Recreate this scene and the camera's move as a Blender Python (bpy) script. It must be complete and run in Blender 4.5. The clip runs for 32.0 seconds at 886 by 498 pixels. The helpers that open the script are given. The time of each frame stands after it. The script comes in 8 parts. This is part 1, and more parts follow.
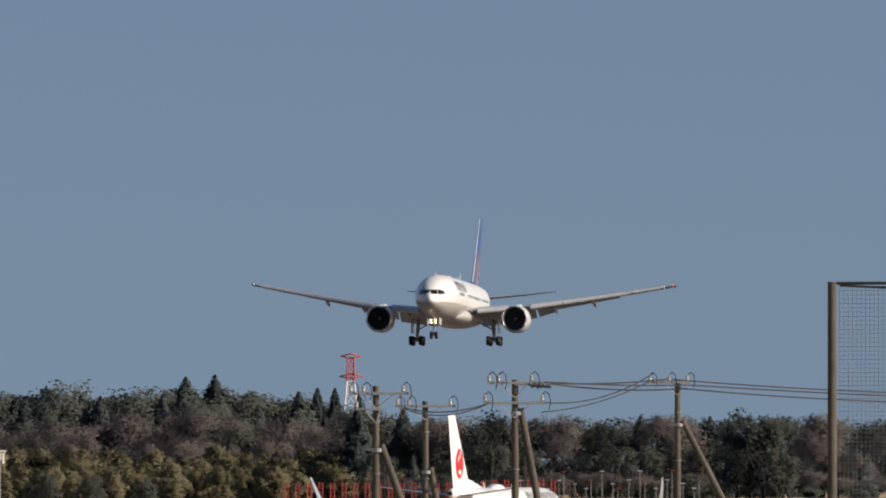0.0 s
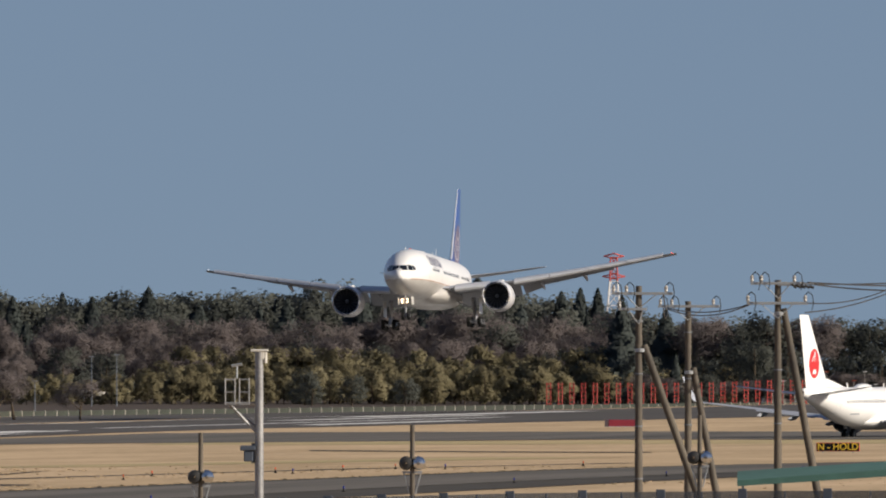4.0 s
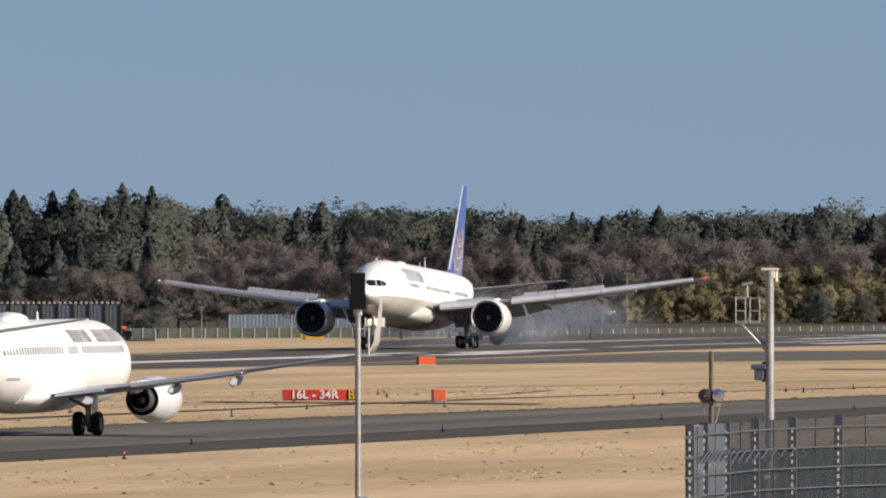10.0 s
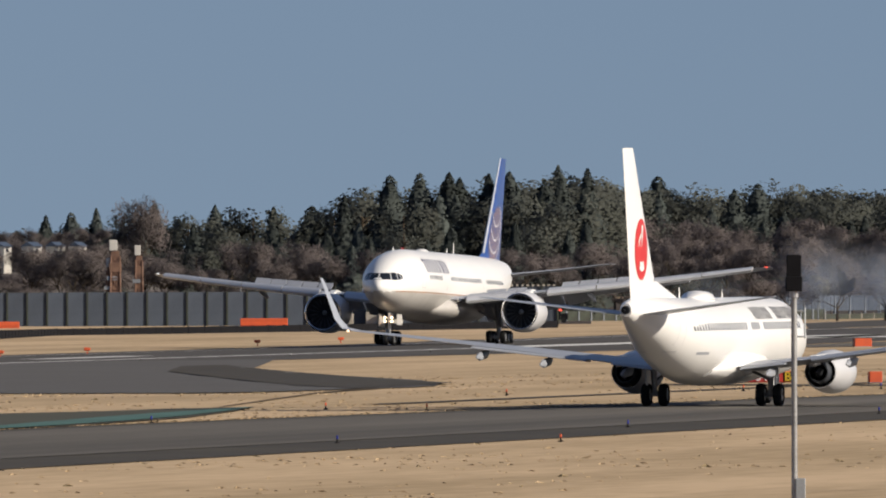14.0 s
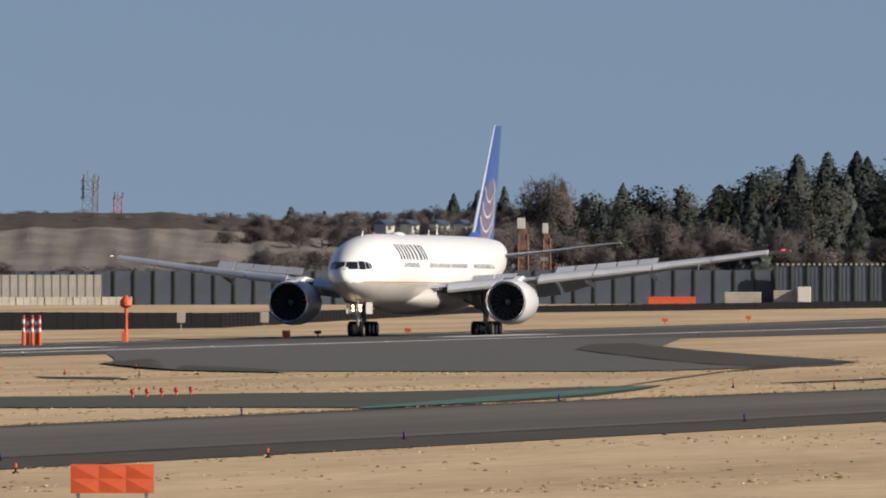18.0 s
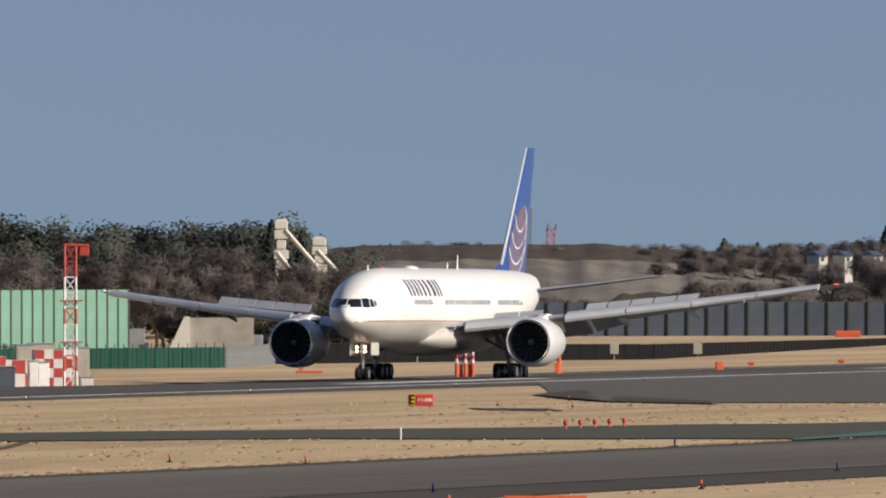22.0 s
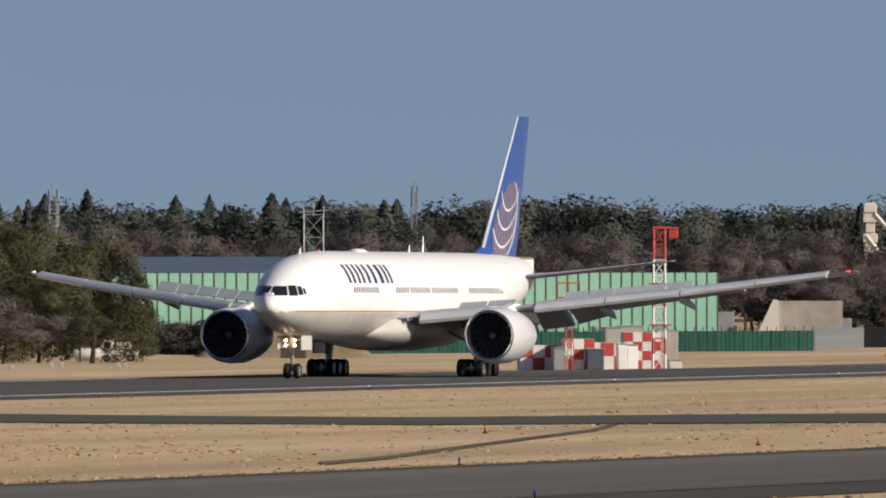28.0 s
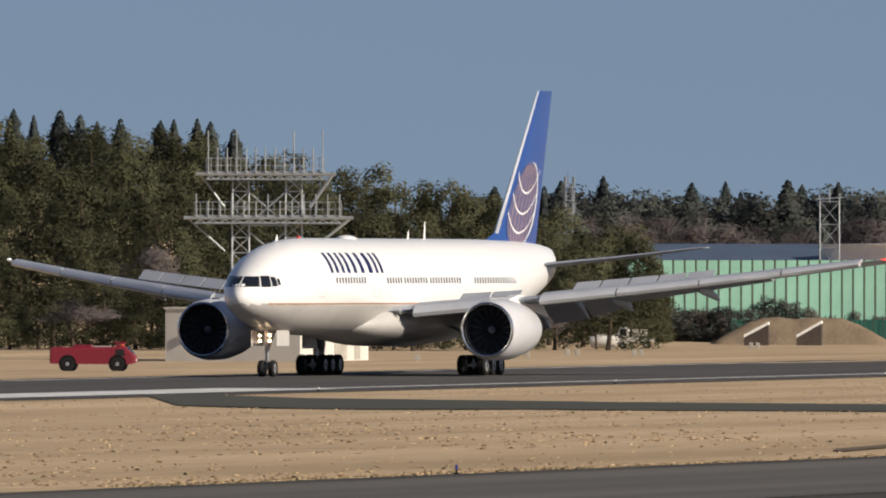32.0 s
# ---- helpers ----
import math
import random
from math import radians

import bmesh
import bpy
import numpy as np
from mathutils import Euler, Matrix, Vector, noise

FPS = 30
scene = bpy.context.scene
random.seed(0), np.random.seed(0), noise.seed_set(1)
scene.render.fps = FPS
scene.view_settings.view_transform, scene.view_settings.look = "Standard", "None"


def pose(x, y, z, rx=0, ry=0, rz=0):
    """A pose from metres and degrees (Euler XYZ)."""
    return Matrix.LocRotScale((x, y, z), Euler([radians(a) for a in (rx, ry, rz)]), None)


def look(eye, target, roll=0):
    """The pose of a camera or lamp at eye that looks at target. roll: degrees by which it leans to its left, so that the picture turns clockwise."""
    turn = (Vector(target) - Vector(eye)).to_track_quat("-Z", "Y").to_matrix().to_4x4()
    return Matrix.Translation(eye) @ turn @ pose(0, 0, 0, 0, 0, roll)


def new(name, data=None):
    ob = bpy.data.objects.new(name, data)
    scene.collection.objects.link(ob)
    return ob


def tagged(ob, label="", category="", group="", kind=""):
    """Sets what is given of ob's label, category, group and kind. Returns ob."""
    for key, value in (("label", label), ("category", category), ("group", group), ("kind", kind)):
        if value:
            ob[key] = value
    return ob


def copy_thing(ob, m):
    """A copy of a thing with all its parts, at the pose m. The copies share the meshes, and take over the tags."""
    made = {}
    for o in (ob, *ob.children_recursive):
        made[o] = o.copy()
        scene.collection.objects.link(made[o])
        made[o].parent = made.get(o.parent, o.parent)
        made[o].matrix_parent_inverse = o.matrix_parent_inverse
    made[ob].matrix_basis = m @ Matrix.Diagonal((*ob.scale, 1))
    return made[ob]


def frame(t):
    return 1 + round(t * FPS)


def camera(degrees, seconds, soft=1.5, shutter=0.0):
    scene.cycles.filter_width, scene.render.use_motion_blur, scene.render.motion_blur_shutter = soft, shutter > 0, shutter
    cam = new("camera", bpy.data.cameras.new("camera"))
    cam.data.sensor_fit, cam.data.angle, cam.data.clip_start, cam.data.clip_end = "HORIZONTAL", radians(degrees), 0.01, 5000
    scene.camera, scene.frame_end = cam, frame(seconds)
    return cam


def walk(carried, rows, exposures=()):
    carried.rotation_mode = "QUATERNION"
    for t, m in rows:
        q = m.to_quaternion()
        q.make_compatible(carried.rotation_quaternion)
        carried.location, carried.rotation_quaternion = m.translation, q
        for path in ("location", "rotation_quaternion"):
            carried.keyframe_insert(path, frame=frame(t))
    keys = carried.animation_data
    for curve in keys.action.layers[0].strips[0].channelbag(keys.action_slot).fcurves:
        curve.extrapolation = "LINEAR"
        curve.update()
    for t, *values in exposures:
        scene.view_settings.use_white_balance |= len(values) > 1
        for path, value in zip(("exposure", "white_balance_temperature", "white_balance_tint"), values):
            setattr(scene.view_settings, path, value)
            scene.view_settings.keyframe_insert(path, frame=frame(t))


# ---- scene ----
# One fixed stand on a bank beside the airfield; the lens pans to the left.
# World: +Y runs up the runway away from the stand, the runway lies on the -X side.
EYE = 10.06
cam = camera(2.6543, 32.0, soft=2.0)


def aim(pan, tilt, lean):
    return pose(0, 0, EYE, 90 + tilt, 0, pan) @ pose(0, 0, 0, 0, 0, lean)


walk(cam, [(t, aim(pan, tilt, lean)) for t, pan, tilt, lean in (
    (0.0, 7.8192, 0.5620, -0.078), (0.5, 7.9076, 0.5273, -0.109), (1.0, 7.9686, 0.4970, -0.120), (1.5, 8.0368, 0.4544, -0.094),
    (2.0, 8.1370, 0.4247, -0.044), (2.5, 8.2498, 0.4065, 0.001), (3.0, 8.3717, 0.3724, 0.022), (3.5, 8.4928, 0.3180, 0.025),
    (5.5, 8.9479, 0.1600, 0.130), (6.0, 9.0747, 0.1565, 0.094), (6.5, 9.2170, 0.1352, 0.053), (7.0, 9.3709, 0.1056, 0.020),
    (7.5, 9.5102, 0.0877, 0.003), (8.0, 9.6204, 0.0944, 0.000), (8.5, 9.7122, 0.0899, 0.002), (9.0, 9.8375, 0.0497, 0.002),
    (9.5, 9.9842, 0.0336, -0.005), (10.0, 10.1367, 0.0186, -0.027), (10.5, 10.2839, 0.0245, -0.055), (11.0, 10.4268, 0.0369, -0.054),
    (11.5, 10.6012, 0.0343, -0.006), (12.0, 10.7782, 0.0282, 0.032), (12.5, 10.9759, 0.0266, 0.004), (13.0, 11.1609, 0.0124, -0.069),
    (13.5, 11.3112, -0.0213, -0.136), (14.0, 11.4431, -0.0319, -0.176), (14.5, 11.6077, -0.0417, -0.192), (16.5, 12.1704, -0.0452, -0.114),
    (17.0, 12.3423, -0.0578, -0.107), (17.5, 12.5023, -0.0737, -0.092), (18.0, 12.6650, -0.0943, -0.068), (18.5, 12.8281, -0.0955, -0.049),
    (19.0, 12.9902, -0.0757, -0.042), (19.5, 13.1438, -0.0529, -0.036), (20.0, 13.2823, -0.0349, -0.028), (20.5, 13.4394, -0.0301, -0.035),
    (21.0, 13.6111, -0.0149, -0.066), (21.5, 13.7843, 0.0070, -0.102), (22.0, 13.9625, 0.0017, -0.117), (22.5, 14.1239, -0.0257, -0.109),
    (23.0, 14.2862, -0.0291, -0.104), (23.5, 14.4315, -0.0415, -0.107), (24.0, 14.5621, -0.0616, -0.096), (24.5, 14.6860, -0.0596, -0.060),
    (25.0, 14.8138, -0.0521, -0.022), (25.5, 14.9682, -0.0570, 0.000), (27.5, 15.5767, -0.0516, 0.108), (28.0, 15.7273, -0.0483, 0.066),
    (28.5, 15.9071, -0.0489, 0.030), (29.0, 16.1140, -0.0661, 0.007), (29.5, 16.3436, -0.0631, -0.002), (30.0, 16.5348, -0.0731, 0.010),
    (30.5, 16.7198, -0.0795, 0.038), (31.0, 16.9205, -0.0895, 0.059), (31.5, 17.1184, -0.0968, 0.070), (32.0, 17.2732, -0.0890, 0.077),
)], exposures=[(0.0, 0.20), (3.5, 0.22), (5.5, 0.57), (10.0, 0.57), (12.0, 0.34), (13.5, 0.27), (16.5, 0.32), (20.0, 0.34), (24.0, 0.26), (32.0, 0.22)])

# ---- daylight: a low, warm afternoon sun from the airfield's near side ----
SUN_DIR = Vector((0.985, -0.17, 0.0)).normalized()
SUN_ELEV = radians(26)
world = bpy.data.worlds.new("World")
scene.world = world
world.use_nodes = True
wn = world.node_tree
sky = wn.nodes.new("ShaderNodeTexSky")
sky.sky_type = 'NISHITA'
sky.sun_disc = False
sky.sun_elevation = SUN_ELEV
sky.sun_rotation = math.atan2(SUN_DIR.x, SUN_DIR.y)
sky.air_density, sky.dust_density, sky.ozone_density = 1.0, 1.0, 2.2
# the clear upper sky reaches down to the tree line: no horizon band shows in this air
co = wn.nodes.new("ShaderNodeTexCoord")
lift = wn.nodes.new("ShaderNodeVectorMath")
lift.operation = 'ADD'
lift.inputs[1].default_value = (0, 0, 0.14)
wn.links.new(co.outputs["Generated"], lift.inputs[0])
wn.links.new(lift.outputs[0], sky.inputs[0])
# the slightly violet cast of dry winter haze
cast = wn.nodes.new("ShaderNodeVectorMath")
cast.operation = 'MULTIPLY'
cast.inputs[1].default_value = (0.655, 0.615, 0.655)
wn.links.new(sky.outputs[0], cast.inputs[0])
wn.links.new(cast.outputs[0], wn.nodes["Background"].inputs[0])
wn.nodes["Background"].inputs[1].default_value = 0.10
sun_data = bpy.data.lights.new("sun", 'SUN')
sun_data.energy, sun_data.angle, sun_data.color = 5.0, radians(0.53), (1.0, 0.90, 0.76)
sun = new("sun", sun_data)
sun_way = Vector((SUN_DIR.x * math.cos(SUN_ELEV), SUN_DIR.y * math.cos(SUN_ELEV), math.sin(SUN_ELEV)))
sun.matrix_world = look((300, -100, 400), Vector((300, -100, 400)) - sun_way)

# ---- materials ----
def mat(name, base, rough=0.6, metal=0.0, vary=0.12, scale=2.0, fine=14.0, bump=0.0, tint=None, spread=0.0, spec=0.5, coat=0.0, space="Object", stretch=(1, 1, 1), island=0.0, through_light=0.0):
    """A painted, weathered or grown surface: two scales of noise on the colour, fine relief, a spread from object to object."""
    m = bpy.data.materials.new(name)
    m.use_nodes = True
    nt = m.node_tree
    b = nt.nodes["Principled BSDF"]
    b.inputs["Roughness"].default_value = rough
    b.inputs["Metallic"].default_value = metal
    b.inputs["Specular IOR Level"].default_value = spec
    b.inputs["Coat Weight"].default_value = coat
    if space == "World":
        co = nt.nodes.new("ShaderNodeNewGeometry").outputs["Position"]
    else:
        co = nt.nodes.new("ShaderNodeTexCoord").outputs["Object"]
    mp = nt.nodes.new("ShaderNodeMapping")
    mp.inputs["Scale"].default_value = stretch
    nt.links.new(co, mp.inputs["Vector"])
    big = nt.nodes.new("ShaderNodeTexNoise")
    big.inputs["Scale"].default_value = 1.0 / scale
    big.inputs["Detail"].default_value = 6
    small = nt.nodes.new("ShaderNodeTexNoise")
    small.inputs["Scale"].default_value = fine / scale
    small.inputs["Detail"].default_value = 3
    for n in (big, small):
        nt.links.new(mp.outputs[0], n.inputs["Vector"])
    mix = nt.nodes.new("ShaderNodeMix")
    mix.data_type = 'RGBA'
    other = tint if tint else tuple(c * 0.55 for c in base)
    mix.inputs["A"].default_value = (*base, 1)
    mix.inputs["B"].default_value = (*other, 1)
    add = nt.nodes.new("ShaderNodeMath")
    add.operation = 'MULTIPLY_ADD'
    nt.links.new(small.outputs["Fac"], add.inputs[0])
    add.inputs[1].default_value = 0.5
    nt.links.new(big.outputs["Fac"], add.inputs[2])
    ramp = nt.nodes.new("ShaderNodeMapRange")
    ramp.inputs["From Min"].default_value = 0.55
    ramp.inputs["From Max"].default_value = 0.95
    ramp.inputs["To Max"].default_value = min(1.0, vary * 4)
    nt.links.new(add.outputs[0], ramp.inputs["Value"])
    nt.links.new(ramp.outputs[0], mix.inputs["Factor"])
    out = mix.outputs["Result"]
    if spread or island:
        hsv = nt.nodes.new("ShaderNodeHueSaturation")
        rnd = nt.nodes.new("ShaderNodeObjectInfo").outputs["Random"] if spread else nt.nodes.new("ShaderNodeNewGeometry").outputs["Random Per Island"]
        s = spread or island
        mr = nt.nodes.new("ShaderNodeMapRange")
        mr.inputs["To Min"].default_value, mr.inputs["To Max"].default_value = 1 - s, 1 + s
        nt.links.new(rnd, mr.inputs["Value"])
        nt.links.new(mr.outputs[0], hsv.inputs["Value"])
        nt.links.new(out, hsv.inputs["Color"])
        out = hsv.outputs[0]
    nt.links.new(out, b.inputs["Base Color"])
    if bump:
        bp = nt.nodes.new("ShaderNodeBump")
        bp.inputs["Strength"].default_value = 0.6
        bp.inputs["Distance"].default_value = bump
        nt.links.new(small.outputs["Fac"], bp.inputs["Height"])
        nt.links.new(bp.outputs[0], b.inputs["Normal"])
    if through_light:
        leaf = nt.nodes.new("ShaderNodeBsdfTranslucent")
        nt.links.new(out, leaf.inputs["Color"])
        both = nt.nodes.new("ShaderNodeMixShader")
        both.inputs["Fac"].default_value = through_light
        nt.links.new(b.outputs[0], both.inputs[1])
        nt.links.new(leaf.outputs[0], both.inputs[2])
        nt.links.new(both.outputs[0], nt.nodes["Material Output"].inputs["Surface"])
    return m


def glow(name, colour, strength):
    m = bpy.data.materials.new(name)
    m.use_nodes = True
    b = m.node_tree.nodes["Principled BSDF"]
    b.inputs["Base Color"].default_value = (*colour, 1)
    b.inputs["Emission Color"].default_value = (*colour, 1)
    b.inputs["Emission Strength"].default_value = strength
    return m


M_GRASS = mat("dry_grass", (0.535, 0.398, 0.258), 0.95, vary=0.25, scale=11, fine=14, tint=(0.345, 0.257, 0.158), space="World", stretch=(1.0, 0.13, 1), spec=0.05, bump=0.1)
M_GREENISH = mat("green_grass", (0.44, 0.345, 0.20), 0.95, vary=0.22, scale=14, fine=16, tint=(0.30, 0.26, 0.14), space="World", stretch=(1.0, 0.08, 1), spec=0.05)
M_STRAW = mat("straw_blades", (0.43, 0.325, 0.205), 0.95, vary=0.25, scale=6, fine=12, tint=(0.32, 0.238, 0.146), space="World", island=0.25, spec=0.05)
M_WEED = mat("weed_blades", (0.28, 0.22, 0.13), 0.95, vary=0.2, scale=6, fine=12, tint=(0.20, 0.16, 0.10), space="World", island=0.25, spec=0.05)
M_TRACK = mat("worn_brown_track", (0.145, 0.112, 0.076), 0.95, vary=0.25, scale=7, fine=20, tint=(0.095, 0.075, 0.054), space="World", stretch=(1, 0.3, 1), spec=0.1)
M_ASPHALT = mat("runway_asphalt", (0.092, 0.084, 0.077), 0.9, vary=0.2, scale=14, fine=60, tint=(0.052, 0.048, 0.045), space="World", stretch=(3, 0.06, 1), spec=0.2)
M_TAXI = mat("taxiway_asphalt", (0.145, 0.132, 0.115), 0.9, vary=0.24, scale=4.5, fine=50, tint=(0.080, 0.074, 0.066), space="World", stretch=(1, 0.015, 1), spec=0.15)
M_SHOULDER = mat("dark_shoulder", (0.048, 0.044, 0.040), 0.92, vary=0.2, scale=9, fine=40, tint=(0.075, 0.065, 0.05), space="World", spec=0.2)
M_PAINT = mat("white_line_paint", (0.72, 0.71, 0.68), 0.8, vary=0.2, scale=3, fine=30, tint=(0.35, 0.34, 0.33), space="World")
M_TEAL = mat("teal_ground_paint", (0.055, 0.135, 0.115), 0.85, vary=0.15, scale=8, space="World")
M_WHITE = mat("white_aircraft_paint", (0.80, 0.79, 0.77), 0.28, vary=0.05, scale=3.5, fine=12, tint=(0.66, 0.65, 0.63), coat=0.25)
M_GREYWING = mat("grey_wing_paint", (0.33, 0.345, 0.38), 0.34, vary=0.14, scale=2.5, fine=16, tint=(0.23, 0.245, 0.28))
M_BELLY = mat("pale_grey_belly_paint", (0.52, 0.50, 0.47), 0.35, vary=0.14, scale=2.5, tint=(0.36, 0.34, 0.32), coat=0.2)
M_BLUE = mat("deep_blue_tail_paint", (0.022, 0.068, 0.26), 0.3, vary=0.08, scale=3, coat=0.3)
M_GOLD = mat("bronze_line_paint", (0.42, 0.25, 0.16), 0.4, vary=0.1)
M_GLOBE = mat("grey_blue_globe_paint", (0.10, 0.10, 0.20), 0.4, vary=0.1)
M_NAVY = mat("navy_title_paint", (0.010, 0.017, 0.075), 0.6, vary=0.1, spec=0.2)
M_RED = mat("red_crest_paint", (0.55, 0.025, 0.025), 0.35, vary=0.06)
M_BLACKTITLE = mat("black_title_paint", (0.02, 0.02, 0.022), 0.4, vary=0.1)
M_METAL = mat("polished_lip_metal", (0.72, 0.72, 0.72), 0.22, metal=1.0, vary=0.1, scale=1)
M_COWL = mat("pale_grey_cowl_paint", (0.56, 0.56, 0.57), 0.32, vary=0.08, scale=1.6, fine=10, tint=(0.44, 0.44, 0.46), coat=0.3)
M_LEADING = mat("pale_leading_edge_metal", (0.70, 0.71, 0.73), 0.28, metal=0.55, vary=0.08, scale=1.5)
# dark engine metal, near black because the inlet's shade is put into its colour
M_DARKMETAL = mat("shade_dark_engine_metal", (0.022, 0.024, 0.028), 0.75, metal=0.1, vary=0.15, scale=0.6, spec=0.15)
M_STEEL = mat("bare_strut_steel", (0.42, 0.42, 0.43), 0.4, metal=0.6, vary=0.15, scale=0.5)
M_TYRE = mat("black_tyre_rubber", (0.018, 0.018, 0.018), 0.85, vary=0.2, scale=0.5, spec=0.2)
M_GLASS = mat("dark_cockpit_glass", (0.012, 0.014, 0.018), 0.08, vary=0.05, spec=0.6)
M_WINDOW = mat("dark_cabin_window", (0.06, 0.065, 0.075), 0.2, vary=0.1)
M_LAMP = glow("landing_lamp_glow", (1.0, 0.72, 0.45), 6)
M_SIGNLAMP = glow("tip_lamp_glow", (0.9, 0.95, 1.0), 0.4)
M_NAVRED = glow("red_navigation_glow", (1.0, 0.10, 0.06), 0.9)
M_CONIFER = mat("cedar_needles", (0.070, 0.080, 0.074), 0.95, vary=0.2, scale=3, tint=(0.052, 0.062, 0.060), spread=0.28, spec=0.03, through_light=0.12)
# broadleaf and twig colours are lifted and greyed to stand in for distance haze
M_HAZED_BROAD = mat("evergreen_leaves", (0.128, 0.134, 0.114), 0.9, vary=0.2, scale=2.5, tint=(0.098, 0.106, 0.098), spread=0.2, spec=0.04, through_light=0.55)
M_OLIVE = mat("olive_bamboo_leaves", (0.250, 0.222, 0.135), 0.9, vary=0.2, scale=2.5, tint=(0.200, 0.176, 0.112), spread=0.16, spec=0.04, through_light=0.55)
M_TWIG = mat("hazed_bare_brown_twigs", (0.180, 0.155, 0.150), 0.95, vary=0.2, scale=2, tint=(0.145, 0.126, 0.124), spread=0.16, spec=0.03, through_light=0.5)
M_BARK = mat("tree_bark", (0.085, 0.066, 0.048), 0.95, vary=0.2, scale=1.0, tint=(0.05, 0.04, 0.03), spread=0.2, spec=0.05)
M_EXIT = mat("exit_asphalt", (0.105, 0.100, 0.095), 0.9, vary=0.14, scale=14, fine=40, tint=(0.075, 0.07, 0.066), space="World", spec=0.25)
M_SERVICE = mat("service_road_asphalt", (0.062, 0.064, 0.052), 0.9, vary=0.18, scale=9, fine=30, tint=(0.085, 0.08, 0.058), space="World", spec=0.2)
M_ORANGE = mat("faded_orange_paint", (0.62, 0.10, 0.028), 0.6, vary=0.14, scale=0.6, tint=(0.44, 0.07, 0.03), spread=0.08)
M_SIGNRED = mat("red_sign_face", (0.52, 0.045, 0.035), 0.5, vary=0.06, scale=0.6)
M_YELLOW = mat("yellow_sign_face", (0.62, 0.42, 0.03), 0.5, vary=0.08, scale=0.6)
M_SIGNWHITE = mat("white_sign_letters", (0.80, 0.78, 0.74), 0.5, vary=0.06, scale=0.6)
M_BLACK = mat("matt_black_paint", (0.010, 0.010, 0.012), 0.9, vary=0.15, scale=0.6, spec=0.1)
M_TOWERRED = mat("red_tower_paint", (0.46, 0.055, 0.042), 0.6, vary=0.1, scale=0.8)
M_TOWERWHITE = mat("white_tower_paint", (0.72, 0.70, 0.67), 0.55, vary=0.1, scale=0.8)
M_GALV = mat("galvanised_steel", (0.40, 0.42, 0.43), 0.45, metal=0.5, vary=0.12, scale=0.8)
M_GREEN = mat("pale_green_barrier_panel", (0.138, 0.28, 0.212), 0.6, vary=0.16, scale=3.0, fine=6, tint=(0.098, 0.21, 0.162), spread=0.06)
M_DKGREEN = mat("dark_green_fence_mesh", (0.012, 0.062, 0.048), 0.8, vary=0.15, scale=2.0, spread=0.12, spec=0.15)
M_SHEET = mat("grey_blue_sheet_pile", (0.078, 0.095, 0.125), 0.7, vary=0.15, scale=2.5, spread=0.10, spec=0.2)
M_CONC = mat("weathered_concrete", (0.40, 0.37, 0.32), 0.85, vary=0.2, scale=1.6, fine=12, tint=(0.25, 0.23, 0.20), spread=0.08)
M_CREAM = mat("cream_wall_render", (0.60, 0.575, 0.52), 0.85, vary=0.12, scale=2.0, tint=(0.46, 0.44, 0.40))
M_SILO = mat("weathered_rust_silo", (0.24, 0.135, 0.085), 0.8, vary=0.25, scale=1.6, fine=8, tint=(0.13, 0.07, 0.05))
M_ROOFBLUE = mat("blue_grey_roof_sheet", (0.085, 0.115, 0.165), 0.5, vary=0.12, scale=3.0)
M_EARTH = mat("bare_brown_earth", (0.27, 0.20, 0.13), 0.95, vary=0.2, scale=5, fine=16, tint=(0.17, 0.13, 0.09), space="World", spec=0.1, bump=0.15)
M_SPOIL = mat("grey_spoil_heap", (0.215, 0.195, 0.172), 0.95, vary=0.25, scale=9, fine=18, tint=(0.135, 0.122, 0.112), space="World", spec=0.1, bump=0.3)
M_SCRUB = mat("brown_scrub_soil", (0.090, 0.072, 0.060), 0.95, vary=0.25, scale=5, fine=20, tint=(0.058, 0.048, 0.042), space="World", spec=0.1)
M_WOODPOLE = mat("weathered_pole_concrete", (0.125, 0.105, 0.080), 0.85, vary=0.25, scale=0.9, fine=10, tint=(0.055, 0.048, 0.040), stretch=(1, 1, 0.3))
M_WIRE = mat("black_cable", (0.02, 0.02, 0.02), 0.6, vary=0.1)
M_CERAMIC = mat("grey_insulator_ceramic", (0.42, 0.40, 0.37), 0.3, vary=0.08)
M_FENCE = mat("blue_grey_fence_steel", (0.085, 0.105, 0.135), 0.5, metal=0.3, vary=0.12, scale=0.8)
M_MESH = mat("grey_expanded_mesh", (0.20, 0.22, 0.24), 0.6, metal=0.2, vary=0.12, scale=0.8)
M_FIRE = mat("crimson_fire_engine_paint", (0.20, 0.016, 0.03), 0.4, vary=0.06, coat=0.1)
M_BLUELAMP = mat("blue_lamp_lens", (0.03, 0.04, 0.25), 0.2, vary=0.05)
M_FARSTEEL = mat("dull_tower_steel", (0.19, 0.21, 0.235), 0.7, vary=0.12, scale=0.8, spec=0.2)
M_POLE = mat("weathered_pole_zinc", (0.36, 0.36, 0.36), 0.5, metal=0.4, vary=0.25, scale=0.8, fine=10, tint=(0.2, 0.2, 0.2))
M_HILL = mat("hillside_evergreen_leaves", (0.112, 0.110, 0.060), 0.9, vary=0.25, scale=3.5, tint=(0.078, 0.081, 0.050), spread=0.34, spec=0.04, through_light=0.5)
M_RAIL = mat("weathered_fence_rail", (0.085, 0.09, 0.10), 0.7, vary=0.18, scale=0.7, tint=(0.05, 0.055, 0.06), spec=0.2)
# duct and nozzle lining: the shade inside the engine is part of this colour
M_DUCT = mat("shade_dark_engine_lining", (0.045, 0.05, 0.06), 0.6, vary=0.1, scale=0.8)


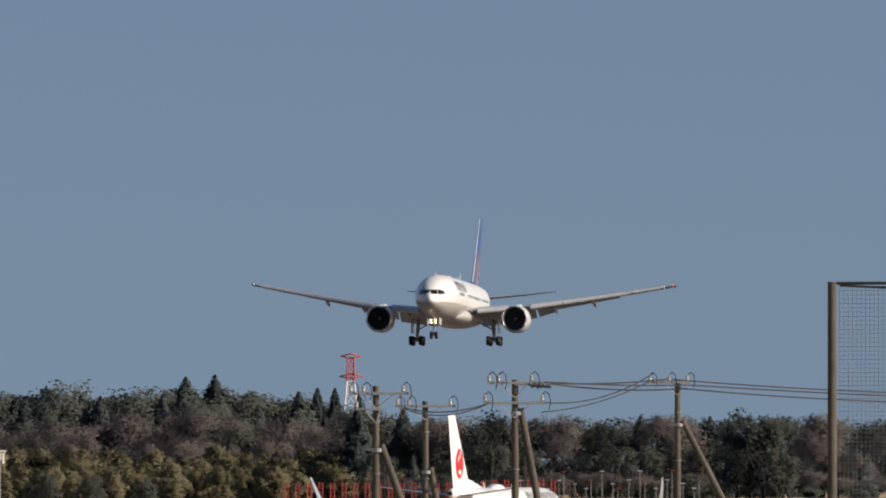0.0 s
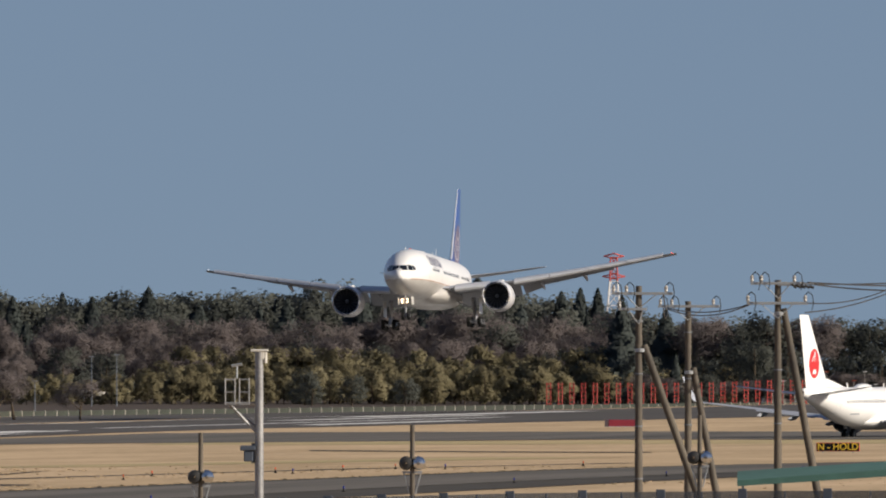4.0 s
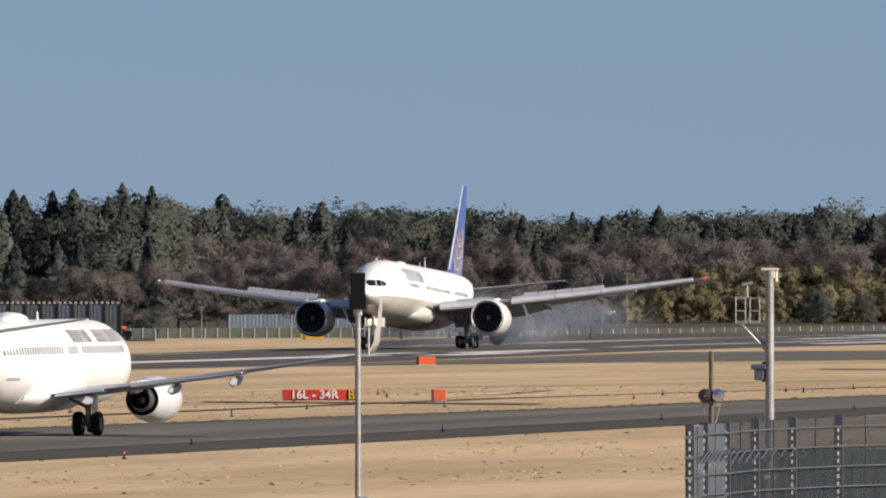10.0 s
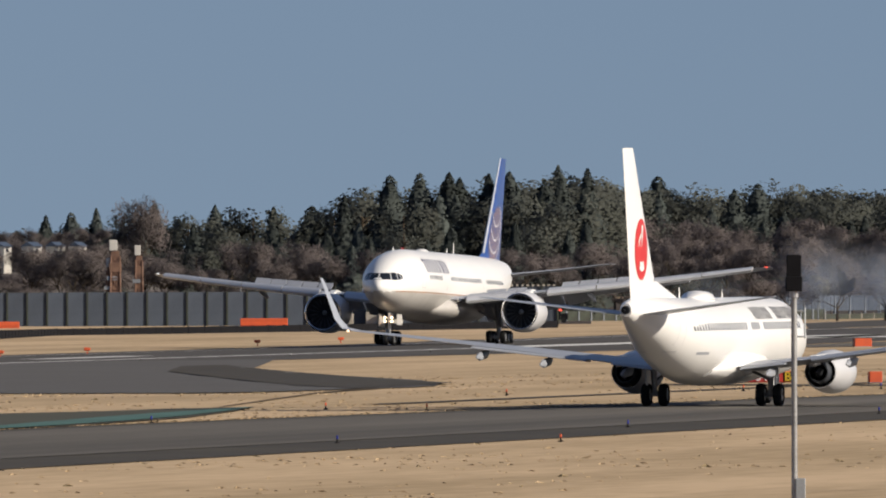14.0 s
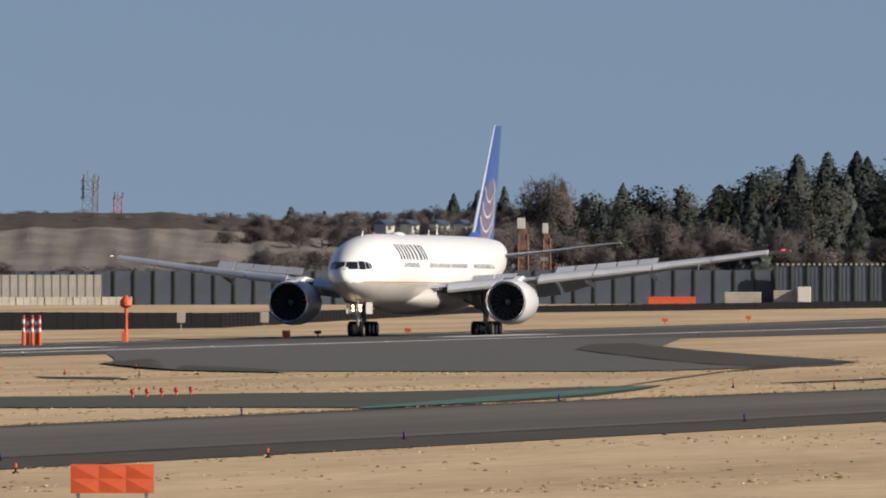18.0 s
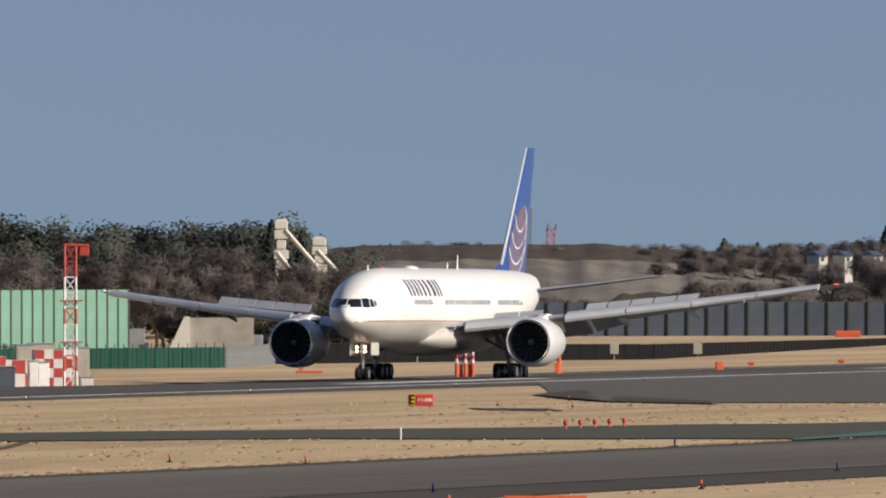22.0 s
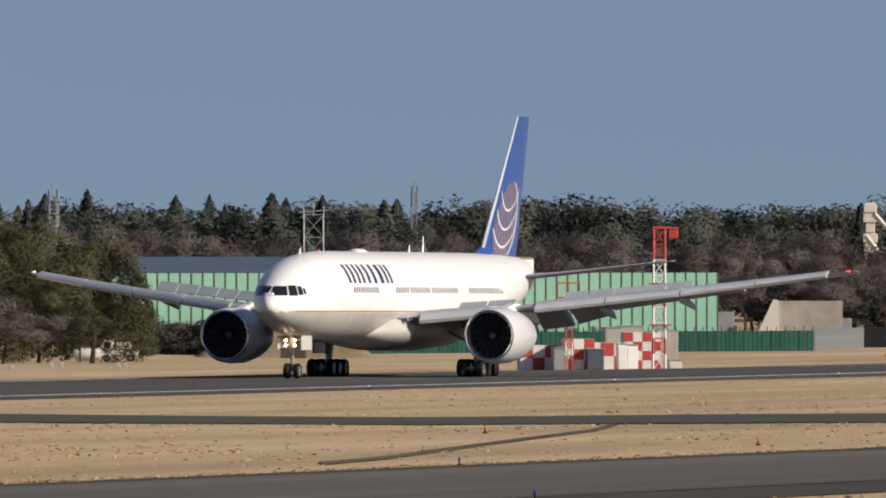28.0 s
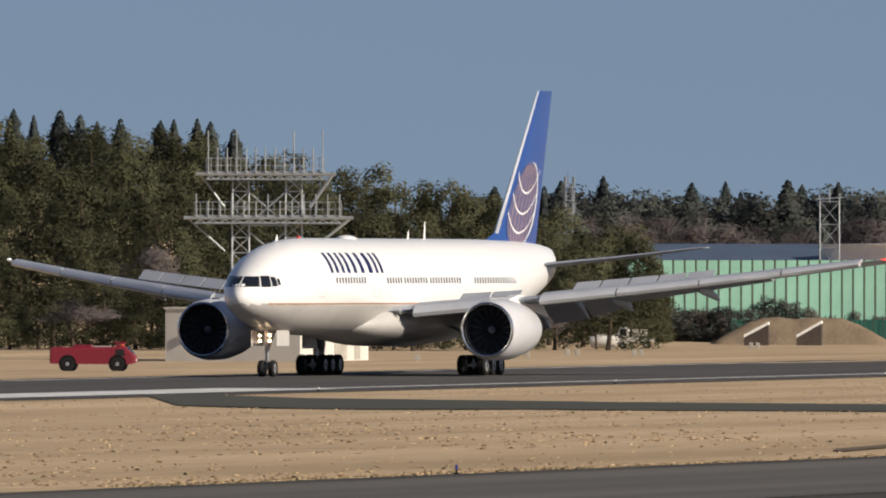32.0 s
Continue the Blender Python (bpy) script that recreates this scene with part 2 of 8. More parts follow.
def tinted_pane(name, clear, body, share):
    """Smoked, dusty glass sheet: what passes is dimmed, some light scatters on the dust."""
    m = bpy.data.materials.new(name)
    m.use_nodes = True
    nt = m.node_tree
    b = nt.nodes["Principled BSDF"]
    b.inputs["Base Color"].default_value = (*body, 1)
    b.inputs["Roughness"].default_value = 0.35
    t = nt.nodes.new("ShaderNodeBsdfTransparent")
    t.inputs["Color"].default_value = (*clear, 1)
    n = nt.nodes.new("ShaderNodeTexNoise")
    n.inputs["Scale"].default_value = 0.8
    mr = nt.nodes.new("ShaderNodeMapRange")
    mr.inputs["To Min"].default_value, mr.inputs["To Max"].default_value = share * 0.6, share * 1.4
    nt.links.new(n.outputs["Fac"], mr.inputs["Value"])
    mix = nt.nodes.new("ShaderNodeMixShader")
    nt.links.new(mr.outputs[0], mix.inputs["Fac"])
    nt.links.new(t.outputs[0], mix.inputs[1])
    nt.links.new(b.outputs[0], mix.inputs[2])
    nt.links.new(mix.outputs[0], nt.nodes["Material Output"].inputs["Surface"])
    return m


M_SMOKED = tinted_pane("smoked_barrier_glass", (0.48, 0.50, 0.53), (0.13, 0.145, 0.17), 0.16)
M_DUSTY = tinted_pane("dusty_barrier_glass", (0.46, 0.49, 0.52), (0.14, 0.16, 0.19), 0.5)
M_POST = mat("stained_dark_post", (0.055, 0.065, 0.05), 0.8, vary=0.2, scale=1.0, tint=(0.035, 0.035, 0.03), spec=0.2)

# ---- mesh helpers ----
def finish(name, bm, material, smooth=False):
    bmesh.ops.recalc_face_normals(bm, faces=bm.faces)
    me = bpy.data.meshes.new(name)
    bm.to_mesh(me)
    bm.free()
    mats = material if isinstance(material, (list, tuple)) else [material]
    for m in mats:
        me.materials.append(m)
    if smooth:
        for p in me.polygons:
            p.use_smooth = True
        me.set_sharp_from_angle(angle=radians(40))
    return me


def part(name, bm, material, parent, label="", smooth=False):
    ob = new(name, finish(name, bm, material, smooth))
    ob.parent = parent
    if label:
        tagged(ob, label)
    return ob


def thing(name, label, category, m=None, group="", kind=""):
    ob = new(name)
    ob.empty_display_size = 0.5
    if m is not None:
        ob.matrix_basis = m
    return tagged(ob, label, category, group, kind)


def solo(name, bm, material, label, category="", m=None, group="", kind="", smooth=False):
    ob = new(name, finish(name, bm, material, smooth))
    if m is not None:
        ob.matrix_basis = m
    return tagged(ob, label, category, group, kind)


def box(bm, x0, y0, z0, x1, y1, z1, mi=0, m=None, bevel=0.0):
    v = [bm.verts.new((x, y, z)) for x in (x0, x1) for y in (y0, y1) for z in (z0, z1)]
    if m is not None:
        for q in v:
            q.co = m @ q.co
    fs = [bm.faces.new([v[i] for i in f]) for f in ((0, 1, 3, 2), (4, 6, 7, 5), (0, 4, 5, 1), (2, 3, 7, 6), (0, 2, 6, 4), (1, 5, 7, 3))]
    for f in fs:
        f.material_index = mi
    if bevel:
        es = list({e for f in fs for e in f.edges})
        bmesh.ops.bevel(bm, geom=es, offset=bevel, segments=1, affect='EDGES')
    return fs


def rod(bm, a, b, r0, r1=None, n=8, mi=0, caps=True):
    """A round bar from a to b that tapers from r0 to r1."""
    r1 = r0 if r1 is None else r1
    a, b = Vector(a), Vector(b)
    d = (b - a).normalized()
    s = d.orthogonal().normalized()
    t = d.cross(s)
    rings = []
    for c, r in ((a, r0), (b, r1)):
        rings.append([bm.verts.new(c + r * (math.cos(2 * math.pi * i / n) * s + math.sin(2 * math.pi * i / n) * t)) for i in range(n)])
    for i in range(n):
        f = bm.faces.new((rings[0][i], rings[0][(i + 1) % n], rings[1][(i + 1) % n], rings[1][i]))
        f.material_index = mi
    if caps:
        for rg in (rings[0][::-1], rings[1]):
            bm.faces.new(rg).material_index = mi


def loft(bm, rings, mi=0, cap=True, closed=True):
    """Skin over rings of points, each ring with as many points as the next."""
    vs = [[bm.verts.new(p) for p in ring] for ring in rings]
    n = len(vs[0])
    for a, b in zip(vs, vs[1:]):
        for i in range(n if closed else n - 1):
            j = (i + 1) % n
            f = bm.faces.new((a[i], a[j], b[j], b[i]))
            f.material_index = mi(a[i].co, a[j].co, b[i].co, b[j].co) if callable(mi) else mi
    if cap:
        bm.faces.new(vs[0][::-1]).material_index = 0 if callable(mi) else mi
        bm.faces.new(vs[-1]).material_index = 0 if callable(mi) else mi
    return vs


def lathe(bm, profile, centre, axis="x", n=24, mi=0, cap=False):
    """Turn a profile of (along, radius) round an axis."""
    rings = []
    for a, r in profile:
        ring = []
        for i in range(n):
            c, s = math.cos(2 * math.pi * i / n) * r, math.sin(2 * math.pi * i / n) * r
            ring.append(Vector(centre) + (Vector((a, c, s)) if axis == "x" else Vector((c, a, s)) if axis == "y" else Vector((c, s, a))))
        rings.append(ring)
    loft(bm, rings, mi, cap)


def airfoil(x_le, chord, thick, y, z, drop=0.0, n=7):
    """Section of a wing at span y: its leading edge at x_le, its chord running aft."""
    pts = []
    for i in range(n):
        k = (1 - math.cos(math.pi * i / (n - 1))) / 2
        h = thick * 2.6 * (0.2969 * math.sqrt(k) - 0.126 * k - 0.3516 * k * k + 0.2843 * k ** 3 - 0.1015 * k ** 4)
        pts.append((x_le - chord * k, y, z + chord * h * 1.15 - drop * k))
    for i in range(n - 2, 0, -1):
        k = (1 - math.cos(math.pi * i / (n - 1))) / 2
        h = thick * 2.6 * (0.2969 * math.sqrt(k) - 0.126 * k - 0.3516 * k * k + 0.2843 * k ** 3 - 0.1015 * k ** 4)
        pts.append((x_le - chord * k, y, z - chord * h * 0.85 - drop * k))
    return pts


def smooth_step(a, b, x):
    k = min(1.0, max(0.0, (x - a) / (b - a)))
    return k * k * (3 - 2 * k)


def lerp_table(x, table):
    if x <= table[0][0]:
        return table[0][1]
    for (a, p), (b, q) in zip(table, table[1:]):
        if x <= b:
            return p + (q - p) * (x - a) / (b - a)
    return table[-1][1]


def spot(bearing, dist):
    """A place in plan, by its bearing in degrees to the left of +Y and its distance from the stand."""
    b = radians(bearing)
    return -dist * math.sin(b), dist * math.cos(b)

from mathutils.bvhtree import BVHTree

# ---- the ground and its paving ----
HILL_TOP = [(16.67, -2.6), (16.77, -0.5), (16.94, 0.4), (17.10, 0.92), (17.19, 1.4), (17.29, 1.86), (17.42, 2.4), (17.58, 2.85), (17.78, 3.55), (18.04, 4.46), (18.29, 4.76), (18.60, 4.96), (19.5, 5.0)]  # bearing, rise per 1000 m


def ground_z(x, y):
    near = 1.8 * smooth_step(-325, -195, x) * (1 - smooth_step(1050, 1750, y))
    far = -0.6 * (1 - smooth_step(-398, -378, x))
    fall = 0.5 * smooth_step(1280, 1440, y) * (1 - 0.7 * smooth_step(1800, 2050, y))
    far = min(far, -fall * min(1.0, max(0.0, (-352 - x) / 32.0)))
    hill = 0.0
    if x < -430 and 1500 < y < 2600:
        d = math.hypot(x, y)
        b = math.degrees(math.atan2(-x, y))
        if b > 16.6:
            top = EYE + 1.78 * lerp_table(b, HILL_TOP) - 8.5
            hill = max(0.0, top) * smooth_step(1590, 1790, d) * smooth_step(16.6, 17.2, b)
    return near + far + hill


def ground_sheet():
    xs = [-5200, -3500, -2400, -1700, -1300, -1000, -850, -760, -700] + list(range(-660, -400, 20)) + [-398, -393, -388, -384, -380, -376, -368, -360, -352] + list(range(-344, -90, 12)) + [-80, -50, 0, 60, 150, 300, 600, 1200, 2500, 5200]
    ys = [-5200, -2500, -1200, -500, -200, 0, 150] + list(range(250, 2000, 40)) + [2100, 2250, 2400, 2600, 2800, 3000, 3300, 3600, 4000, 4500, 5200]
    bm = bmesh.new()
    g = [[bm.verts.new((x, y, ground_z(x, y))) for x in xs] for y in ys]
    for a, b in zip(g, g[1:]):
        for i in range(len(xs) - 1):
            bm.faces.new((a[i], a[i + 1], b[i + 1], b[i]))
    solo("ground", bm, M_GRASS, "wide flat airfield covered in dry straw-coloured winter grass", "ground", kind="structure", smooth=True)


def ribbon(name, rows, lift, material, label, category="road", kind="structure", across=4, thick=0.03):
    """A strip laid on the ground: rows of (x, y of one edge, x, y of the other edge)."""
    bm = bmesh.new()
    grid = []
    for (ax, ay, bx, by) in rows:
        line = []
        for i in range(across + 1):
            k = i / across
            x, y = ax + (bx - ax) * k, ay + (by - ay) * k
            line.append(bm.verts.new((x, y, ground_z(x, y) + lift)))
        grid.append(line)
    for a, b in zip(grid, grid[1:]):
        for i in range(across):
            bm.faces.new((a[i], a[i + 1], b[i + 1], b[i]))
    ob = solo(name, bm, material, label, category, kind=kind)
    return ob


def straight(x0, x1, y0, y1, step=40.0):
    n = max(1, int((y1 - y0) / step))
    return [(x0, y0 + (y1 - y0) * i / n, x1, y0 + (y1 - y0) * i / n) for i in range(n + 1)]


ground_sheet()
RUNWAY_X = -366.0
ribbon("runway", [(-384, 350, -336, 350), (-384, 900, -336, 900), (-384, 1150, -336, 1150), (-384, 1270, -336, 1270), (-384, 1350, -334, 1350), (-384, 1450, -332, 1450), (-384, 1600, -326, 1600), (-383, 1700, -321, 1700), (-382, 1800, -324, 1800), (-382, 1950, -331, 1950),
                  (-386, 2050, -332, 2050), (-398, 2180, -327, 2180), (-426, 2330, -320, 2330), (-432, 2420, -317, 2420), (-440, 2690, -312, 2690), (-432, 2830, -308, 2830), (-408, 2960, -304, 2960)], 0.03, M_ASPHALT, "long dark asphalt runway streaked with tyre rubber", "runway", across=12)
ribbon("runway_shoulder", [(-386, y, -382, y) for y in range(400, 1960, 40)], 0.02, M_SHOULDER, "black worn shoulder along the far runway edge", "shoulder")
ribbon("exit_taxiway", [(-351, 1440, -318, 1310), (-350, 1470, -309, 1270), (-346, 1500, -275, 1150), (-342, 1510, -249, 1080), (-338, 1540, -236, 1048), (-330, 1560, -226, 1030), (-320, 1493, -222, 1022),
                        (-300, 1417, -219, 1020), (-275, 1320, -217, 1022), (-232, 1140, -216, 1027), (-216, 1066, -214, 1050)], 0.05, M_EXIT, "grey asphalt exit taxiway curving off the runway", "taxiway", across=10)
ribbon("exit_taxiway_edge", [(-318, 1484, -319, 1472), (-308, 1446, -306, 1407), (-290, 1378, -280, 1304), (-262, 1265, -250, 1176), (-236, 1152, -229, 1088), (-219, 1085, -215, 1038)], 0.08, M_SHOULDER, "dark curved shoulder of the exit taxiway", "shoulder")
ribbon("exit_taxiway_edge", [(-318, 1320, -310, 1272), (-300, 1250, -277, 1157), (-281, 1190, -256, 1090), (-262, 1120, -249, 1068)], 0.08, M_SHOULDER, "dark curved shoulder of the exit taxiway", "shoulder")
ribbon("service_road", [(-345, 1050, -318, 975), (-325, 1020, -300, 945), (-306, 999, -282, 921), (-286, 964, -262, 881), (-254, 897, -234, 826), (-236, 880, -220, 815), (-221, 868, -208, 813), (-212, 866, -199, 806),
                        (-206, 877, -190.4, 808), (-201, 878, -185, 807), (-197.5, 895, -183.4, 822), (-196.8, 906, -186.5, 862), (-194.6, 915, -191.4, 896)], 0.05, M_SERVICE, "narrow dark green-grey service road across the grass", "road")
ribbon("teal_junction", [(-184.8, 806, -183.2, 799), (-188, 837, -183.8, 818), (-191, 868, -185.6, 845), (-192.6, 887, -187.5, 864), (-194.4, 914, -191.6, 896)], 0.08, M_TEAL, "teal painted surface where the service road joins the taxiway", "marking")
ribbon("grass_track", [(-190.5, 660, -188, 652), (-193, 677, -190.5, 669), (-205, 738, -202.5, 730), (-214, 783, -211.5, 775), (-222, 816, -219.5, 808)], 0.04, M_TRACK, "thin dark track worn across the grass", "track")
ribbon("grass_track", [(-195, 905, -193.5, 895), (-203, 956, -201, 946), (-212, 1013, -210, 1003), (-216, 1048, -214, 1040)], 0.04, M_TRACK, "thin dark track worn across the grass", "track")
for rows in ([(-192.4, 930, -190.8, 930), (-191.6, 1080, -190.2, 1080), (-189.5, 1200, -188.0, 1200), (-188.5, 1330, -187.2, 1330)], 
             [(-272, 1100, -262, 1062), (-258, 1062, -250, 1028), (-248, 1025, -246, 1015)], [(-263, 1660, -261, 1646), (-245, 1639, -243, 1625), (-228, 1625, -226, 1612)],
             [(-203.5, 1062, -202.5, 1055), (-199.2, 1057, -198.7, 1050), (-188.4, 1051, -188, 1044), (-180.8, 1044, -180.4, 1036)], [(-193.6, 1083, -193.4, 1079), (-198, 1134, -197.2, 1122), (-202.4, 1174, -202.2, 1168)]):
    ribbon("drain_line", rows, 0.035, M_SHOULDER, "dark damp drain line in the dry grass", "drain", across=1)
ribbon("green_patch", [(-297, 1792, -292, 1745), (-272, 1815, -262, 1760), (-246, 1845, -238, 1780), (-215, 1868, -206, 1800)], 0.02, M_GREENISH, "greener strip of short grass", "grass")
for x0, x1, y0, y1 in ((-225, -212, 1250, 1500),):
    ribbon("green_patch", straight(x0, x1, y0, y1, 30), 0.02, M_GREENISH, "greener strip of short grass", "grass")
EDGE = ((150, -183.2), (830, -183.2), (930, -179.0), (1020, -174.5), (1110, -173.5), (1260, -176.0), (1500, -178.0))
ribbon("taxiway_shoulder", [(lerp_table(y, EDGE), y, -151.6, y) for y in range(150, 1501, 25)], 0.03, M_SHOULDER, "dark worn asphalt shoulder of the parallel taxiway", "taxiway")
ribbon("taxiway", [(lerp_table(y, EDGE) + 2.4, y, -158.6, y) for y in range(150, 1501, 25)], 0.05, M_TAXI, "grey asphalt parallel taxiway between dark shoulders", "taxiway")
ribbon("apron", [(-325, 1948, -319, 1690), (-316, 1975, -300, 1765), (-300, 1992, -284, 1795), (-283, 2002, -264, 1850), (-252, 2014, -246, 1852), (-225, 2030, -220, 1876), (-190, 2055, -186, 1906)], 0.04, M_TAXI, "grey asphalt holding bay beside the runway end", "taxiway")
ribbon("runway_edge_line", straight(-343.2, -341.8, 900, 2000), 0.06, M_PAINT, "worn white edge line on the runway", "line", across=1)
ribbon("aiming_marking", straight(-349.5, -334.5, 1878, 1930), 0.07, M_PAINT, "broad white block painted on the runway", "marking", across=1)
ribbon("runway_edge_line", straight(-376.5, -375.6, 900, 2400), 0.06, M_PAINT, "worn white edge line on the runway", "line", across=1)
for x0, x1, y0, y1 in ((-345.5, -340.0, 1720, 1990), (-349, -347, 2050, 2350), (-362, -358, 2250, 2420), (-340, -336, 2130, 2250), (-372, -366, 2360, 2560), (-390, -384, 2450, 2600), (-352, -349, 1380, 1440), (-348, -340, 960, 1075), (-352, -349, 1560, 1600)):
    ribbon("touchdown_marking", straight(x0, x1, y0, y1), 0.07, M_PAINT, "worn white marking painted on the runway", "marking", across=1)


for name, rows in (("far", [(11.35, 2445, 3300), (10.3, 2486, 3330), (9.3, 2645, 3330), (8.3, 2808, 3330), (7.35, 2962, 3330), (6.2, 2962, 3330)]), ("near", [(14.3, 2366, 3000), (13.2, 2366, 3000), (12.2, 2368, 3000), (11.0, 2370, 3000)])):
    ribbon("scrub_ground", [(*spot(b, d0), *spot(b, d1)) for b, d0, d1 in rows], 0.02, M_SCRUB, "dark brown scrub and leaf litter under the woods", "ground", across=8)


# ---- tufts that roughen the grass and ragged the paving's edges ----
def paved_tree():
    vs, fs = [], []
    for ob in bpy.data.objects:
        if ob.type == 'MESH' and ob.name.split(".")[0] in ("runway", "runway_shoulder", "exit_taxiway", "exit_taxiway_edge", "service_road", "teal_junction", "taxiway_shoulder", "apron"):
            n = len(vs)
            vs += [(v.co.x, v.co.y, 0.0) for v in ob.data.vertices]
            fs += [[n + i for i in f.vertices] for f in ob.data.polygons]
    return BVHTree.FromPolygons(vs, fs)


def tuft(bm, x, y, r, high, rnd):
    z = ground_z(x, y) - 0.02
    turn = rnd.uniform(0, 3.1)
    for k in range(3):
        a = turn + k * 1.05
        c, s = math.cos(a) * r, math.sin(a) * r
        h = high * rnd.uniform(0.6, 1.2)
        lean = rnd.uniform(-0.6, 0.6)
        bm.faces.new([bm.verts.new(q) for q in ((x - c, y - s, z), (x + c, y + s, z), (x + c * lean, y + s * lean, z + h))])


def grass_tufts():
    rnd = random.Random(77)
    paved = paved_tree()
    dry, dark = bmesh.new(), bmesh.new()
    for i in range(42000):
        y = 560 + 700 * rnd.random() ** 1.4
        x = -y * math.tan(radians(rnd.uniform(6.8, 18.7)))
        if x > -183.1 and rnd.random() < 0.5:
            x = lerp_table(y, EDGE) - 0.1 - abs(rnd.gauss(0, 0.8))
        if x < -340 or x > -120:
            continue
        n = noise.noise(Vector((x * 0.11, y * 0.018, 3.0))) + 0.6 * noise.noise(Vector((x * 0.5, y * 0.07, 8.0)))
        edge = paved.find_nearest(Vector((x, y, 0)))[3]
        if edge < 0.02:
            continue
        if n < 0.12 and rnd.random() > (0.7 if edge < 1.2 else 0.12):
            continue
        k = rnd.random()
        tuft(dark if k < (0.30 if edge < 1.5 else 0.05) else dry, x, y, rnd.uniform(0.08, 0.30), rnd.uniform(0.025, 0.08) * (1.5 if k < 0.04 else 1.0), rnd)
    solo("grass_tufts", dry, M_STRAW, "loose straw-coloured tufts of dry winter grass", "grass", kind="stuff")
    solo("weed_tufts", dark, M_WEED, "low brown-green weeds along the paving", "weeds", kind="stuff")


grass_tufts()

# ---- aircraft: nose towards local +X, port side +Y, origin on the ground between the main wheels ----
def ring_at(x, zc, ry, rz, n=32):
    return [(x, ry * math.sin(2 * math.pi * i / n), zc + rz * math.cos(2 * math.pi * i / n)) for i in range(n)]


def body_at(table, x):
    """Centre height, half width and half height of a fuselage at x, from rows of (x, centre, half width, half height)."""
    for a, b in zip(table, table[1:]):
        if a[0] >= x >= b[0]:
            k = (a[0] - x) / (a[0] - b[0])
            return [a[i] + (b[i] - a[i]) * k for i in (1, 2, 3)]
    return list(table[-1][1:]) if x < table[-1][0] else list(table[0][1:])


def skin_point(table, x, z, side, proud=0.012):
    zc, ry, rz = body_at(table, x)
    k = max(-1.0, min(1.0, (z - zc) / rz))
    return Vector((x, side * (ry * math.sqrt(1 - k * k) + proud), z))


def skin_patch(bm, table, x0, x1, z0, z1, side, nx=2, nz=2, proud=0.012, slant=0.0, mi=0):
    """A thin panel that hugs the fuselage between two stations and two heights."""
    g = []
    for i in range(nx + 1):
        col = []
        for j in range(nz + 1):
            z = z0 + (z1 - z0) * j / nz
            x = x0 + (x1 - x0) * i / nx + slant * (z - z0)
            col.append(bm.verts.new(skin_point(table, x, z, side, proud)))
        g.append(col)
    for a, b in zip(g, g[1:]):
        for j in range(nz):
            q = (a[j], b[j], b[j + 1], a[j + 1])
            bm.faces.new(q if side < 0 else q[::-1]).material_index = mi


def nose_point(table, turn, z, proud, centre=28.1):
    """Where a level ray from the nose's axis, turned from straight ahead, leaves the skin."""
    lo, hi = 0.0, 5.0
    for _ in range(24):
        r = (lo + hi) / 2
        x, y = centre + r * math.cos(turn), r * math.sin(turn)
        zc, ry, rz = body_at(table, x)
        inside = x < table[0][0] and (y / ry) ** 2 + ((z - zc) / rz) ** 2 < 1
        lo, hi = (r, hi) if inside else (lo, r)
    return Vector((centre + (lo + proud) * math.cos(turn), (lo + proud) * math.sin(turn), z))


def wheel(parent, x, y, z, r, w):
    bm = bmesh.new()
    lathe(bm, [(-w / 2, r * 0.62), (-w / 2, r * 0.86), (-w * 0.32, r * 0.98), (w * 0.32, r * 0.98), (w / 2, r * 0.86), (w / 2, r * 0.62)], (x, y, z), "y", 20)
    tyre = part("tyre", bm, M_TYRE, parent, "black rubber tyre", True)
    bm = bmesh.new()
    lathe(bm, [(-w * 0.45, r * 0.2), (-w * 0.40, r * 0.62), (w * 0.40, r * 0.62), (w * 0.45, r * 0.2)], (x, y, z), "y", 14)
    part("rim", bm, M_STEEL, parent, "grey metal wheel rim", True)


